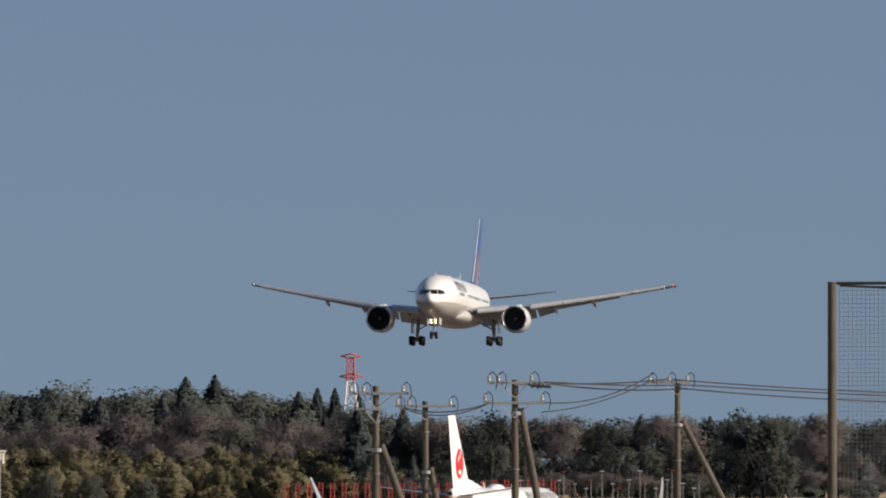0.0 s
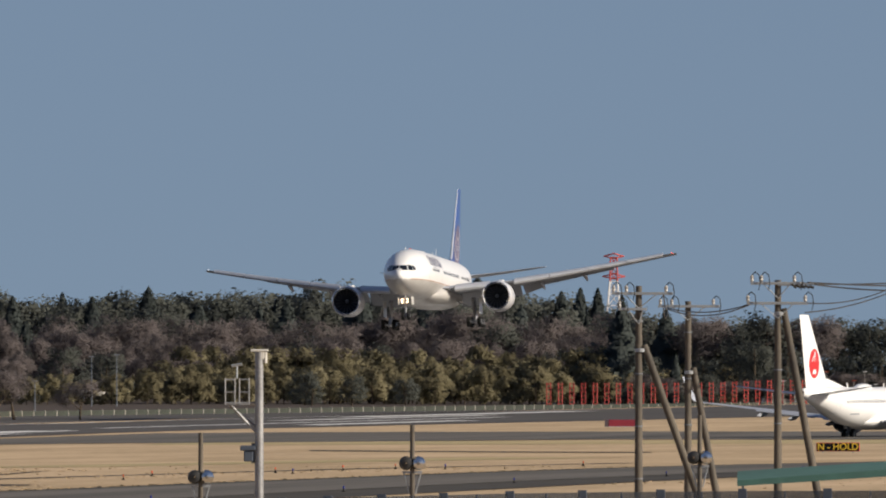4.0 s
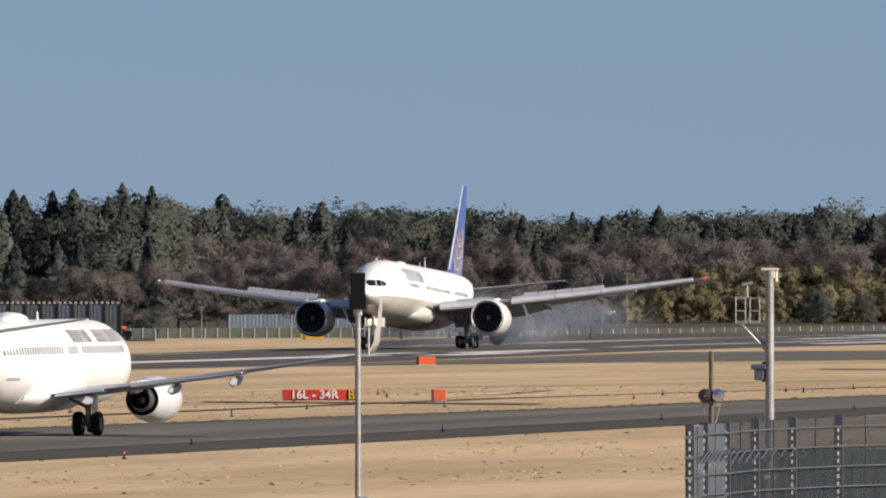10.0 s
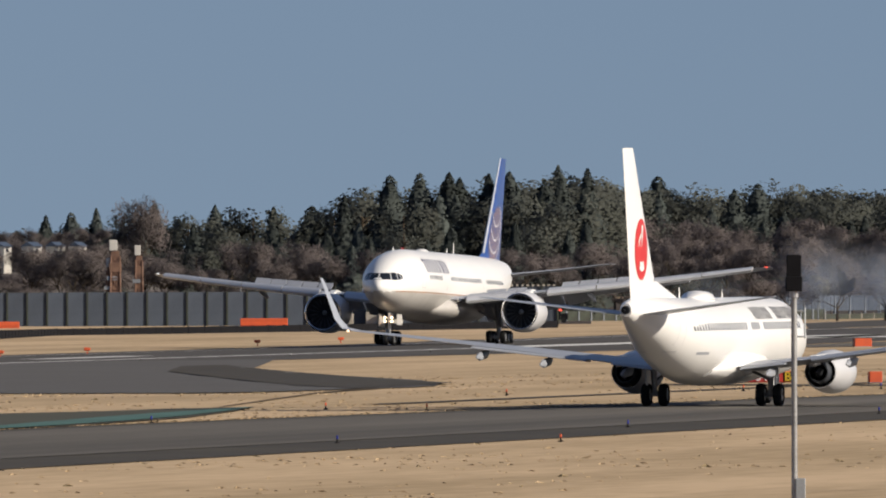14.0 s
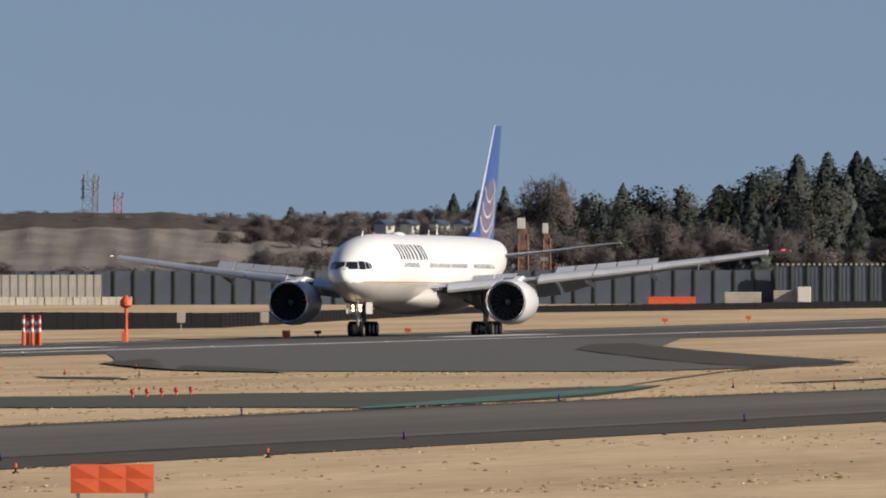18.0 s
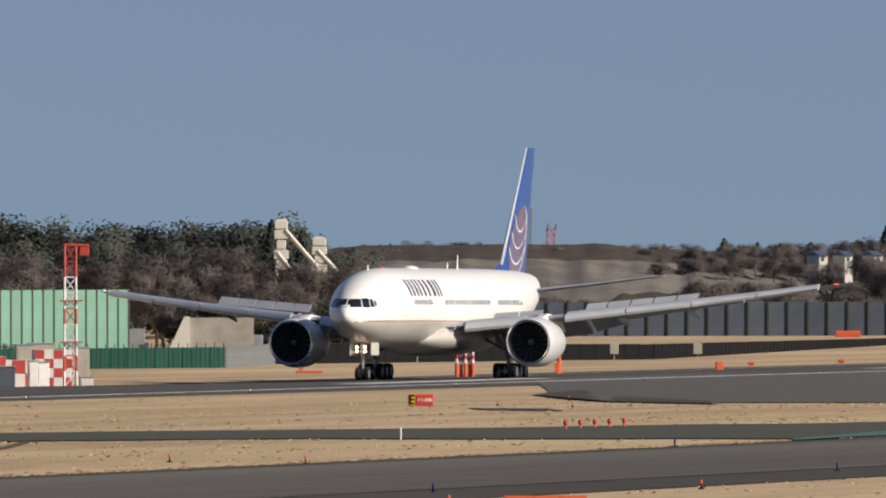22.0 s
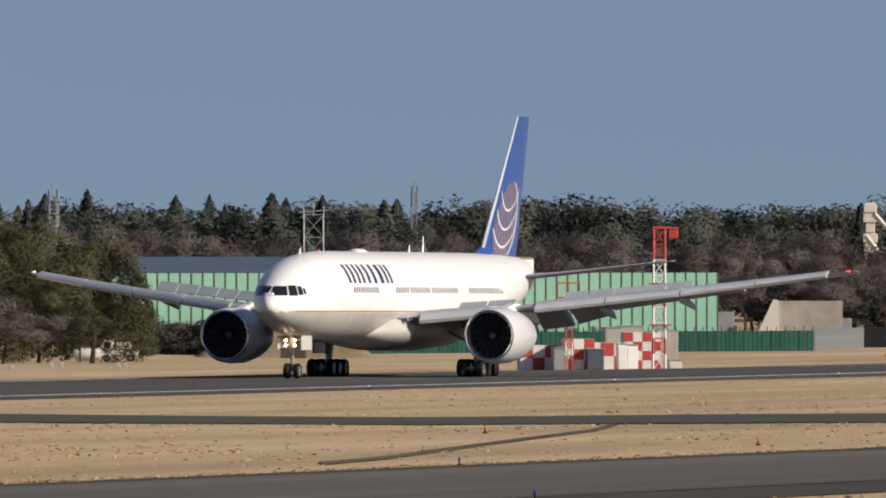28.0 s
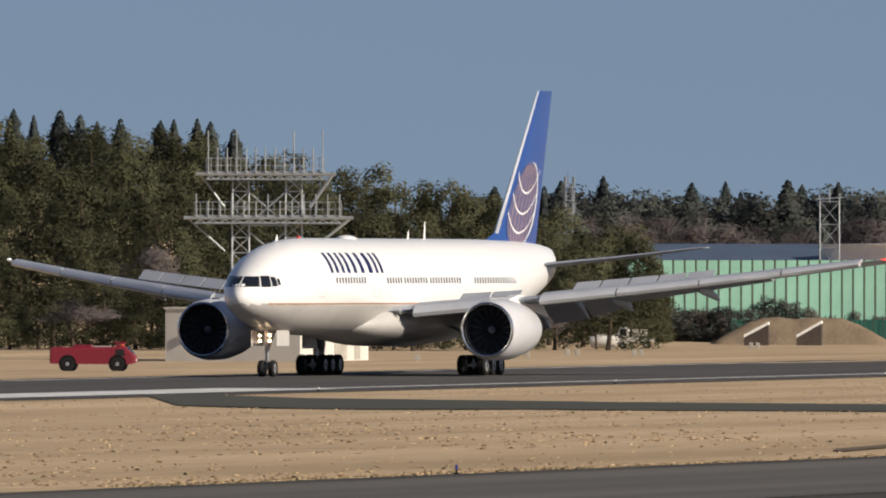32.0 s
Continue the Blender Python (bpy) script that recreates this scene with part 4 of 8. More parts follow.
def narrowbody():
    root = thing("jetliner", "white twin-engined jetliner with a red crest on its tail, taxiing", "airplane", group="white jetliners")
    T = [(19.6, 2.75, 0.04, 0.04), (19.45, 2.76, 0.32, 0.32), (19.0, 2.82, 0.66, 0.66), (18.2, 2.95, 1.05, 1.08), (17.2, 3.10, 1.38, 1.44), (15.8, 3.22, 1.68, 1.78), (14.2, 3.27, 1.84, 1.95),
         (12.5, 3.28, 1.88, 2.0), (-5.0, 3.28, 1.88, 2.0), (-8.0, 3.42, 1.80, 1.88), (-11.0, 3.76, 1.55, 1.6), (-14.0, 4.22, 1.14, 1.2), (-16.5, 4.55, 0.76, 0.84), (-18.4, 4.72, 0.42, 0.5), (-19.0, 4.76, 0.26, 0.32)]
    bm = bmesh.new()
    loft(bm, [ring_at(*t, n=40) for t in T])
    hull = part("fuselage", bm, M_WHITE, root, "white fuselage", True)
    bm = bmesh.new()
    lathe(bm, [(-18.9, 0.22), (-19.25, 0.2), (-19.25, 0.02)], (0, 0, 4.76), "x", 14)
    part("exhaust_outlet", bm, M_DARKMETAL, hull, "dark tail exhaust outlet", True)
    bm = bmesh.new()
    loft(bm, [[(x, hw * math.sin(2 * math.pi * i / 20), z + hz * math.cos(2 * math.pi * i / 20)) for i in range(20)] for x, hw, hz, z in
              ((7.0, 1.0, 0.4, 1.75), (5.5, 1.95, 0.9, 1.95), (2, 2.15, 1.0, 2.0), (-2, 2.15, 1.0, 2.0), (-5, 1.3, 0.5, 1.85))])
    part("belly_fairing", bm, M_WHITE, root, "white wing-root fairing", True)
    wm = None
    for side in (1, -1):
        for x0, x1 in ((13.6, 4.6), (3.6, 1.6), (0.6, -10.6)):
            for i in range(int((x0 - x1) / 0.508) + 1):
                if wm is None or i == 0:
                    bm = bmesh.new()
                    skin_patch(bm, T, 0.12, -0.12, 3.72, 4.06, side, 1, 1, 0.012)
                    wm = finish("cabin_window", bm, M_WINDOW)
                x = x0 - i * 0.508
                ob = new("cabin_window", wm)
                ob.parent = hull
                ob.location = (x, side * (skin_point(T, x, 3.9, 1, 0).y - skin_point(T, 0, 3.9, 1, 0).y), 0)
        for i in range(13):
            if (i if side > 0 else 12 - i) == 5:
                continue
            for k, w in ((0, 0.22), (0.40, 0.14 + 0.06 * (i % 3))):
                bm = bmesh.new()
                x = 14.4 - i * 0.86 - k
                skin_patch(bm, T, x, x - w, 4.22, 4.80, side, 1, 3, 0.012)
                part("title_bar", bm, M_BLACKTITLE, hull, "black title bar")
        for x in (15.6, -12.2):
            bm = bmesh.new()
            for dx in (-0.42, 0.40):
                skin_patch(bm, T, x + dx, x + dx - 0.025, 2.7, 4.5, side, 1, 5, 0.01)
            for z in (2.7, 4.48):
                skin_patch(bm, T, x + 0.40, x - 0.42, z, z + 0.025, side, 2, 1, 0.01)
            part("cabin_door", bm, M_GREYWING, hull, "thin grey cabin door outline")
        bm = bmesh.new()
        skin_patch(bm, T, -7.6, -9.4, 2.55, 2.68, side, 3, 1, 0.012)
        part("small_marking", bm, M_GREYWING, hull, "small grey marking bar")
        for x0, x1, z0, z1, sl in ((18.15, 17.7, 3.5, 3.95, -0.45), (17.62, 17.15, 3.52, 4.05, -0.3), (17.08, 16.6, 3.55, 4.05, -0.1)):
            bm = bmesh.new()
            skin_patch(bm, T, x0, x1, z0, z1, side, 2, 2, 0.02, sl)
            part("cockpit_window", bm, M_GLASS, hull, "dark cockpit window")
    fin_root, fin_tip = (-11.4, 6.4, 4.7), (-17.3, 2.35, 12.5)
    bm = bmesh.new()

    def fin_section(k):
        x, c, z = lerp3(fin_root, fin_tip, k)
        return [(p[0], p[2], z) for p in airfoil(x, c, 0.10, 0, 0)]
    loft(bm, [fin_section(k) for k in (0, 0.25, 0.5, 0.75, 1)])
    fin = part("fin", bm, M_WHITE, root, "white tail fin", True)
    bm = bmesh.new()
    loft(bm, [[(-6.8, 0.02, 5.2), (-11, 0.2, 5.0), (-14, 0.2, 5.0), (-14, -0.2, 5.0), (-11, -0.2, 5.0), (-6.8, -0.02, 5.2)],
              [(-12.2, 0.02, 6.15), (-12.4, 0.12, 6.1), (-14, 0.12, 6.1), (-14, -0.12, 6.1), (-12.4, -0.12, 6.1), (-12.2, -0.02, 6.15)]])
    part("dorsal_fillet", bm, M_WHITE, fin, "white fillet in front of the fin", True)
    for side in (1, -1):
        def spot_on(px, pz, lift):
            h = (pz - 4.7) / 7.8
            x, c, z = lerp3(fin_root, fin_tip, h)
            u = (x - px) / c
            t = 0.10 * 2.6 * (0.2969 * math.sqrt(max(u, 0)) - 0.126 * u - 0.3516 * u * u + 0.2843 * u ** 3 - 0.1015 * u ** 4)
            return Vector((px, side * (c * t * (1.15 if side > 0 else 0.85) + lift), pz))
        for name, material, lab, r0, r1, a0, a1, lift in (("tail_crest", M_RED, "plain red round crest", 0.0, 1.32, 0, 360, 0.02), ("crest_gap", M_WHITE, "white sweep across the crest", 0.15, 1.05, 72, 92, 0.04), ("crest_gap", M_WHITE, "white sweep across the crest", 0.55, 0.70, 100, 165, 0.04),
                                                          ("crest_gap", M_WHITE, "white bar across the crest", 0.55, 0.95, 240, 300, 0.04)):
            bm = bmesh.new()
            cx, cz = -15.95, 7.65
            n = 24 if a1 == 360 else 4
            g = []
            for i in range(n + 1):
                a = radians(a0 + (a1 - a0) * i / n)
                g.append([bm.verts.new(spot_on(cx + r * math.cos(a), cz + 1.12 * r * math.sin(a), lift)) for r in (r0, (r0 + r1) / 2, r1)])
            for p, q in zip(g, g[1:]):
                for j in (0, 1):
                    if j or r0 > 0:
                        bm.faces.new((p[j], p[j + 1], q[j + 1], q[j]))
                    else:
                        bm.faces.new((p[0], p[1], q[1]))
            part(name, bm, material, fin, lab)
        # wing with blended winglet
        bm = bmesh.new()
        rows = []
        for y, le, c, z in ((1.5, 5.6, 8.4, 1.85), (3.4, 4.6, 6.9, 2.05), (5.2, 3.7, 5.6, 2.25), (9.0, 1.5, 4.2, 2.75), (13.0, -0.8, 2.9, 3.25), (16.6, -2.9, 1.75, 3.7)):
            rows.append(airfoil(le, c, 0.13 - 0.002 * y, side * y, z))
        loft(bm, rows)
        wing = part("wing", bm, M_GREYWING, root, "swept pale grey wing", True)
        bm = bmesh.new()
        rows = []
        for y, le, c, z, lean in ((16.6, -2.9, 1.75, 3.7, 0.0), (17.15, -3.35, 1.6, 3.85, 0.35), (17.45, -3.85, 1.4, 4.3, 0.8), (17.65, -4.5, 1.05, 5.1, 1.0), (17.95, -5.6, 0.55, 6.3, 1.0)):
            rows.append([(p[0], side * (y - (p[2]) * lean), z + p[2] * (1 - lean)) for p in airfoil(le, c, 0.10, 0, 0)])
        loft(bm, rows)
        part("winglet", bm, M_LEADING, wing, "upswept white winglet", True)
        for y0, y1 in ((2.2, 4.3), (5.6, 11.0)):
            bm = bmesh.new()
            ring = []
            for y in (y0, y1):
                le, c, z = [lerp_table(y, t) for t in (((1.5, 5.6), (5.2, 3.7), (16.6, -2.9)), ((1.5, 8.4), (5.2, 5.6), (16.6, 1.75)), ((1.5, 1.85), (16.6, 3.7)))]
                te = le - c
                ring.append([(te + 0.9, side * y, z + 0.02), (te - 0.1, side * y, z - 0.05), (te - 0.35, side * y, z - 0.12), (te - 0.35, side * y, z - 0.15), (te, side * y, z - 0.16), (te + 0.9, side * y, z - 0.2)])
            loft(bm, ring)
            part("flap", bm, M_GREYWING, wing, "flap at the wing's trailing edge", True)
        for y in (3.6, 7.6, 10.6):
            le, c, z = [lerp_table(y, t) for t in (((1.5, 5.6), (5.2, 3.7), (16.6, -2.9)), ((1.5, 8.4), (5.2, 5.6), (16.6, 1.75)), ((1.5, 1.85), (16.6, 3.7)))]
            te = le - c
            bm = bmesh.new()
            loft(bm, [[(x, side * y + w * math.sin(2 * math.pi * i / 8), zz + h * math.cos(2 * math.pi * i / 8)) for i in range(8)] for x, w, h, zz in
                      ((te + 1.8, 0.04, 0.05, z - 0.3), (te + 1.0, 0.15, 0.22, z - 0.42), (te - 0.3, 0.15, 0.22, z - 0.5), (te - 1.1, 0.03, 0.05, z - 0.55))])
            part("flap_fairing", bm, M_GREYWING, wing, "grey flap fairing", True)
        bm = bmesh.new()
        lathe(bm, [(-4.65, 0.035), (-4.70, 0.035), (-4.72, 0.01)], (0, side * 16.9, 3.72), "x", 8)
        part("navigation_lamp", bm, M_LAMP, wing, "lit white wingtip lamp", True)
        bm = bmesh.new()
        loft(bm, [airfoil(le, c, 0.09, side * y, z) for y, le, c, z in ((0.6, -13.9, 4.2, 4.55), (3.8, -15.9, 2.9, 4.95), (6.9, -17.7, 1.6, 5.35), (7.17, -18.2, 1.0, 5.38))])
        part("tailplane", bm, M_GREYWING, root, "swept pale grey tailplane", True)
        nacelle(root, 8.0, side * 4.83, 1.62, 4.3, 1.08)
        bm = bmesh.new()
        loft(bm, [[(6.5, side * 4.83 - 0.15, 2.55), (6.5, side * 4.83 + 0.15, 2.55), (2.0, side * 4.83 + 0.15, 2.45), (2.0, side * 4.83 - 0.15, 2.45)],
                  [(6.7, side * 4.83 - 0.15, 2.2), (6.7, side * 4.83 + 0.15, 2.2), (1.6, side * 4.83 + 0.12, 1.9), (1.6, side * 4.83 - 0.12, 1.9)]])
        part("pylon", bm, M_WHITE, root, "engine pylon")
        gear = new("main_gear")
        gear.parent = root
        tagged(gear, "twin-wheeled main landing gear leg")
        for dy in (-0.43, 0.43):
            wheel(gear, 1.1, side * 2.86 + dy, 0.55, 0.56, 0.42)
        bm = bmesh.new()
        rod(bm, (1.1, side * 2.86, 0.55), (1.0, side * 2.95, 2.2), 0.13, 0.17, 10)
        rod(bm, (1.1, side * 2.86 - 0.5, 0.55), (1.1, side * 2.86 + 0.5, 0.55), 0.09, 0.09, 8)
        rod(bm, (1.1, side * 2.8, 1.3), (1.0, side * 1.6, 1.9), 0.07, 0.07, 8)
        part("strut", bm, M_STEEL, gear, "grey steel strut", True)
        bm = bmesh.new()
        box(bm, 0.6, side * 3.2 - 0.03, 1.0, 1.6, side * 3.2 + 0.03, 2.0, bevel=0.02)
        part("gear_door", bm, M_WHITE, gear, "white gear door")
    gear = new("nose_gear")
    gear.parent = root
    tagged(gear, "twin-wheeled nose landing gear leg")
    for dy in (-0.22, 0.22):
        wheel(gear, 15.6, dy, 0.34, 0.345, 0.2)
    bm = bmesh.new()
    rod(bm, (15.6, 0, 0.34), (15.8, 0, 1.7), 0.08, 0.1, 10)
    rod(bm, (15.6, -0.25, 0.34), (15.6, 0.25, 0.34), 0.05, 0.05, 8)
    part("strut", bm, M_STEEL, gear, "grey steel nose strut", True)
    bm = bmesh.new()
    loft(bm, [[(x, w * math.sin(2 * math.pi * i / 12), 5.24 + h * math.cos(2 * math.pi * i / 12)) for i in range(12)] for x, w, h in ((-0.8, 0.2, 0.05), (-1.6, 0.7, 0.38), (-3.0, 0.72, 0.4), (-4.4, 0.2, 0.08))])
    part("antenna_dome", bm, M_WHITE, root, "white roof antenna dome", True)
    for x, h in ((3.5, 0.35), (-6.6, 0.5)):
        bm = bmesh.new()
        loft(bm, [[(x + 0.15, 0, 5.2), (x, 0.03, 5.2), (x - 0.2, 0, 5.2), (x, -0.03, 5.2)], [(x - 0.05, 0, 5.3 + h), (x - 0.1, 0.015, 5.3 + h), (x - 0.18, 0, 5.3 + h), (x - 0.1, -0.015, 5.3 + h)]])
        part("blade_antenna", bm, M_WHITE, root)
    return root


airliner, nose_leg = widebody()
jet_ahead = narrowbody()
jet_behind = copy_thing(jet_ahead, pose(-172, 860, 1.8, 0, 0, 90))

# ---- woods ----
rng = np.random.default_rng(7)


def leafy(name, q, soft, material):
    """Leaf clumps from their corners; the light falls on them as on the mass of the crown."""
    count = len(q) // 4
    me = bpy.data.meshes.new(name)
    me.from_pydata(q.tolist(), [], [(4 * i, 4 * i + 1, 4 * i + 2, 4 * i + 3) for i in range(count)])
    me.materials.append(material)
    me.polygons.foreach_set("use_smooth", np.ones(count, dtype=bool))
    soft = soft / np.linalg.norm(soft, axis=1)[:, None]
    me.normals_split_custom_set_from_vertices(np.repeat(soft, 4, axis=0).tolist())
    return me


def leaf_mesh(name, centres, radii, count, size, material, up=0.0, flat=1.0, long=1.0):
    """Small leaf clumps scattered over the skins of round masses, facing outwards."""
    c = np.asarray(centres, float)
    r = np.asarray(radii, float)
    w = r ** 2
    k = rng.choice(len(c), count, p=w / w.sum())
    d = rng.normal(size=(count, 3))
    d /= np.linalg.norm(d, axis=1)[:, None]
    p = c[k] + d * (r[k] * rng.uniform(0.45, 1.02, count))[:, None] * np.array((1, 1, flat))
    n = d + rng.normal(scale=0.55, size=(count, 3)) + np.array((0, 0, up))
    n /= np.linalg.norm(n, axis=1)[:, None]
    a = np.cross(n, rng.normal(size=(count, 3)))
    a /= np.linalg.norm(a, axis=1)[:, None]
    b = np.cross(n, a)
    s = size * rng.uniform(0.6, 1.35, count)[:, None]
    trunk_line = np.stack([p[:, 0], p[:, 1], np.full(count, 0.8)], axis=1)
    trunk_line /= np.linalg.norm(trunk_line, axis=1)[:, None]
    soft = d * 0.25 + trunk_line * 0.95 + n * 0.1 + np.array((0, 0, up * 0.5))
    q = np.stack([p - a * s - b * s * 0.5 * long, p + a * s * 0.4 - b * s * long, p + a * s + b * s * 0.6 * long, p - a * s * 0.3 + b * s * long], axis=1).reshape(-1, 3)
    return leafy(name, q, soft, material)


def trunk_mesh(h, r, limbs, spread, lean=0.0):
    bm = bmesh.new()
    rod(bm, (0, 0, -0.3), (lean * h * 0.5, 0, h * 0.55), r, r * 0.65, 7)
    rod(bm, (lean * h * 0.5, 0, h * 0.53), (lean * h * 0.7, 0, h * 0.96), r * 0.66, r * 0.12, 6)
    for i in range(limbs):
        z = h * rng.uniform(0.3, 0.85)
        a = rng.uniform(0, 2 * math.pi)
        l = spread * rng.uniform(0.5, 1.0) * (1 - 0.5 * z / h)
        x = lean * z
        rod(bm, (x, 0, z), (x + l * math.cos(a), l * math.sin(a), z + l * rng.uniform(0.15, 0.7)), r * 0.32, r * 0.08, 4)
    return finish("trunk", bm, M_BARK)


def core_quads(place, outward, rows, cols):
    """The dense inside of a crown: a lumpy skin of quads from a grid of places, with the way that each looks."""
    q, soft = [], []
    for j in range(rows - 1):
        for i in range(cols):
            k = (i + 1) % cols
            q += [place[j, i], place[j, k], place[j + 1, k], place[j + 1, i]]
            soft.append(outward[j, i] + rng.normal(scale=0.45, size=3))
    return np.array(q), np.array(soft)


def crown_mesh(name, parts_of_crown, material):
    q = np.concatenate([p[0] for p in parts_of_crown])
    soft = np.concatenate([p[1] for p in parts_of_crown])
    return leafy(name, q, soft, material)


def leaf_quads(points, outward, size, up, long=1.0):
    """Leaf clumps at given places, facing outwards."""
    count = len(points)
    n = outward + rng.normal(scale=0.5, size=(count, 3)) + np.array((0, 0, up))
    n /= np.linalg.norm(n, axis=1)[:, None]
    a = np.cross(n, rng.normal(size=(count, 3)))
    a /= np.linalg.norm(a, axis=1)[:, None]
    b = np.cross(n, a)
    s = size * rng.uniform(0.5, 1.4, count)[:, None]
    q = np.stack([points - a * s - b * s * 0.5 * long, points + a * s * 0.4 - b * s * long, points + a * s + b * s * 0.6 * long, points - a * s * 0.3 + b * s * long], axis=1).reshape(-1, 3)
    return q, outward + n * 0.15


def conifer(i):
    """A cedar 10 m high: an uneven cone of drooping boughs in tiers."""
    count = 1500
    wide, tip = rng.uniform(2.0, 2.9), rng.uniform(0.5, 0.8)
    ph = rng.uniform(0, 6.28, 4)

    def reach(t, a):
        lobe = 1 + 0.20 * np.sin(a * 5 + t * 17 + ph[0]) + 0.18 * np.sin(a * 3 - t * 29 + ph[1]) + 0.13 * np.sin(t * 44 + ph[2]) + 0.10 * np.sin(a * 2 + t * 9 + ph[3])
        return wide * (1 - t) ** tip * lobe * np.minimum(1, 0.72 + 2.2 * t)
    t = rng.random(count) ** 0.8
    a = rng.uniform(0, 2 * math.pi, count)
    r = reach(t, a) * rng.uniform(0.80, 1.10, count)
    p = np.stack([r * np.cos(a), r * np.sin(a), 0.6 + 9.55 * t - 0.25 * r], axis=1)
    out = np.stack([np.cos(a), np.sin(a), np.full(count, 1.0)], axis=1)
    rows, cols = 26, 18
    tt, aa = np.meshgrid(np.linspace(0, 0.97, rows), np.linspace(0, 2 * math.pi, cols, endpoint=False), indexing="ij")
    rr = reach(tt, aa) * 0.84 * rng.uniform(0.88, 1.06, tt.shape)
    place = np.stack([rr * np.cos(aa), rr * np.sin(aa), 0.5 + 9.5 * tt - 0.25 * rr], axis=2)
    outward = np.stack([np.cos(aa), np.sin(aa), np.full(tt.shape, 1.0)], axis=2)
    return trunk_mesh(9.6, 0.24, 4, 1.2), crown_mesh("crown", (core_quads(place, outward, rows, cols), leaf_quads(p, out, 0.10, 0.15)), M_CONIFER)


def broadleaf(i):
    """A round evergreen 10 m high, leafy to the ground."""
    cs, rs = [], []
    for k in range(50):
        a = rng.uniform(0, 2 * math.pi)
        z = rng.uniform(0.9, 8.9)
        reach = 3.7 * math.sqrt(max(0.06, 1 - ((z - 4.6) / 5.0) ** 2)) * rng.uniform(0.45, 1.0)
        cs.append((reach * math.cos(a), reach * math.sin(a), z))
        rs.append(rng.uniform(0.65, 1.3))
    return trunk_mesh(8.8, 0.26, 6, 2.2, 0.05), leaf_mesh("crown", cs, rs, 3300, 0.125, M_HAZED_BROAD, up=0.5)


def hill_tree(i):
    """A low, wide evergreen dome 10 m high, of many small tufts."""
    cs, rs = [], []
    for k in range(70):
        a = rng.uniform(0, 2 * math.pi)
        z = rng.uniform(0.6, 9.0)
        reach = 4.8 * math.sqrt(max(0.08, 1 - (z / 9.8) ** 2)) * rng.uniform(0.5, 1.0)
        cs.append((reach * math.cos(a), reach * math.sin(a), z))
        rs.append(rng.uniform(0.6, 1.15))
    return trunk_mesh(8.4, 0.26, 6, 2.4, 0.05), leaf_mesh("crown", cs, rs, 4600, 0.105, M_HILL, up=0.5)


def bamboo(i):
    """A feathery olive clump 6 m high."""
    cs, rs = [], []
    for k in range(24):
        a = rng.uniform(0, 2 * math.pi)
        z = rng.uniform(0.8, 5.4)
        reach = 2.4 * math.sqrt(max(0.05, 1 - ((z - 2.5) / 3.4) ** 2)) * rng.uniform(0.4, 1.0)
        cs.append((reach * math.cos(a), reach * math.sin(a), z))
        rs.append(rng.uniform(0.5, 1.0))
    return trunk_mesh(5.2, 0.10, 3, 2.0), leaf_mesh("crown", cs, rs, 1200, 0.09, M_OLIVE, up=0.2, long=3.5)


def bare(i):
    """A leafless tree 10 m high: limbs, then a haze of fine twigs."""
    bm = bmesh.new()
    tips = []

    def grow(p, d, l, r, depth):
        q = p + d * l
        rod(bm, p, q, r, r * 0.62, 4 if depth else 6, caps=False)
        if depth >= 3:
            tips.append(q)
            return
        for k in range(3 if depth < 2 else 3):
            e = (d + Vector(rng.normal(scale=0.48, size=3).tolist()) + Vector((0, 0, 0.14))).normalized()
            grow(q - d * l * rng.uniform(0, 0.35), e, l * rng.uniform(0.58, 0.82), r * 0.55, depth + 1)
    grow(Vector((0, 0, -0.3)), Vector((rng.normal() * 0.05, rng.normal() * 0.05, 1)).normalized(), 3.6, 0.20, 0)
    trunk = finish("trunk", bm, M_BARK)
    t = np.array([tuple(q) for q in tips])
    t[:, 2] *= 9.0 / max(6.0, t[:, 2].max())
    return trunk, leaf_mesh("crown", t, np.full(len(t), 1.35), 1600, 0.04, M_TWIG, up=0.1, long=12.0)


KINDS = {}
for kind, make, n in (("conifer", conifer, 6), ("broad", broadleaf, 6), ("bare", bare, 6), ("bamboo", bamboo, 4), ("hill", hill_tree, 6)):
    KINDS[kind] = [make(i) for i in range(n)]
TREE_TEXT = {"conifer": ("conifer", "dark green pointed cedar in the woods behind the airfield", 10.0), "broad": ("broadleaf_tree", "dense dark evergreen broadleaf tree in the woods", 10.0),
             "bare": ("bare_tree", "leafless grey-brown winter tree at the wood's edge", 10.0), "hill": ("hillside_tree", "round dark olive-green evergreen tree on the hillside", 10.0),
             "bamboo": ("bamboo_clump", "olive-green feathery bamboo clump before the woods", 6.0)}


PLANTED = []


def tree(kind, x, y, height, wide=1.0, base=None):
    z = ground_z(x, y) if base is None else base
    PLANTED.append((math.hypot(x, y), kind, int(rng.integers(len(KINDS[kind]))), x, y, z, float(rng.uniform(0, 360)), height / TREE_TEXT[kind][2], wide))


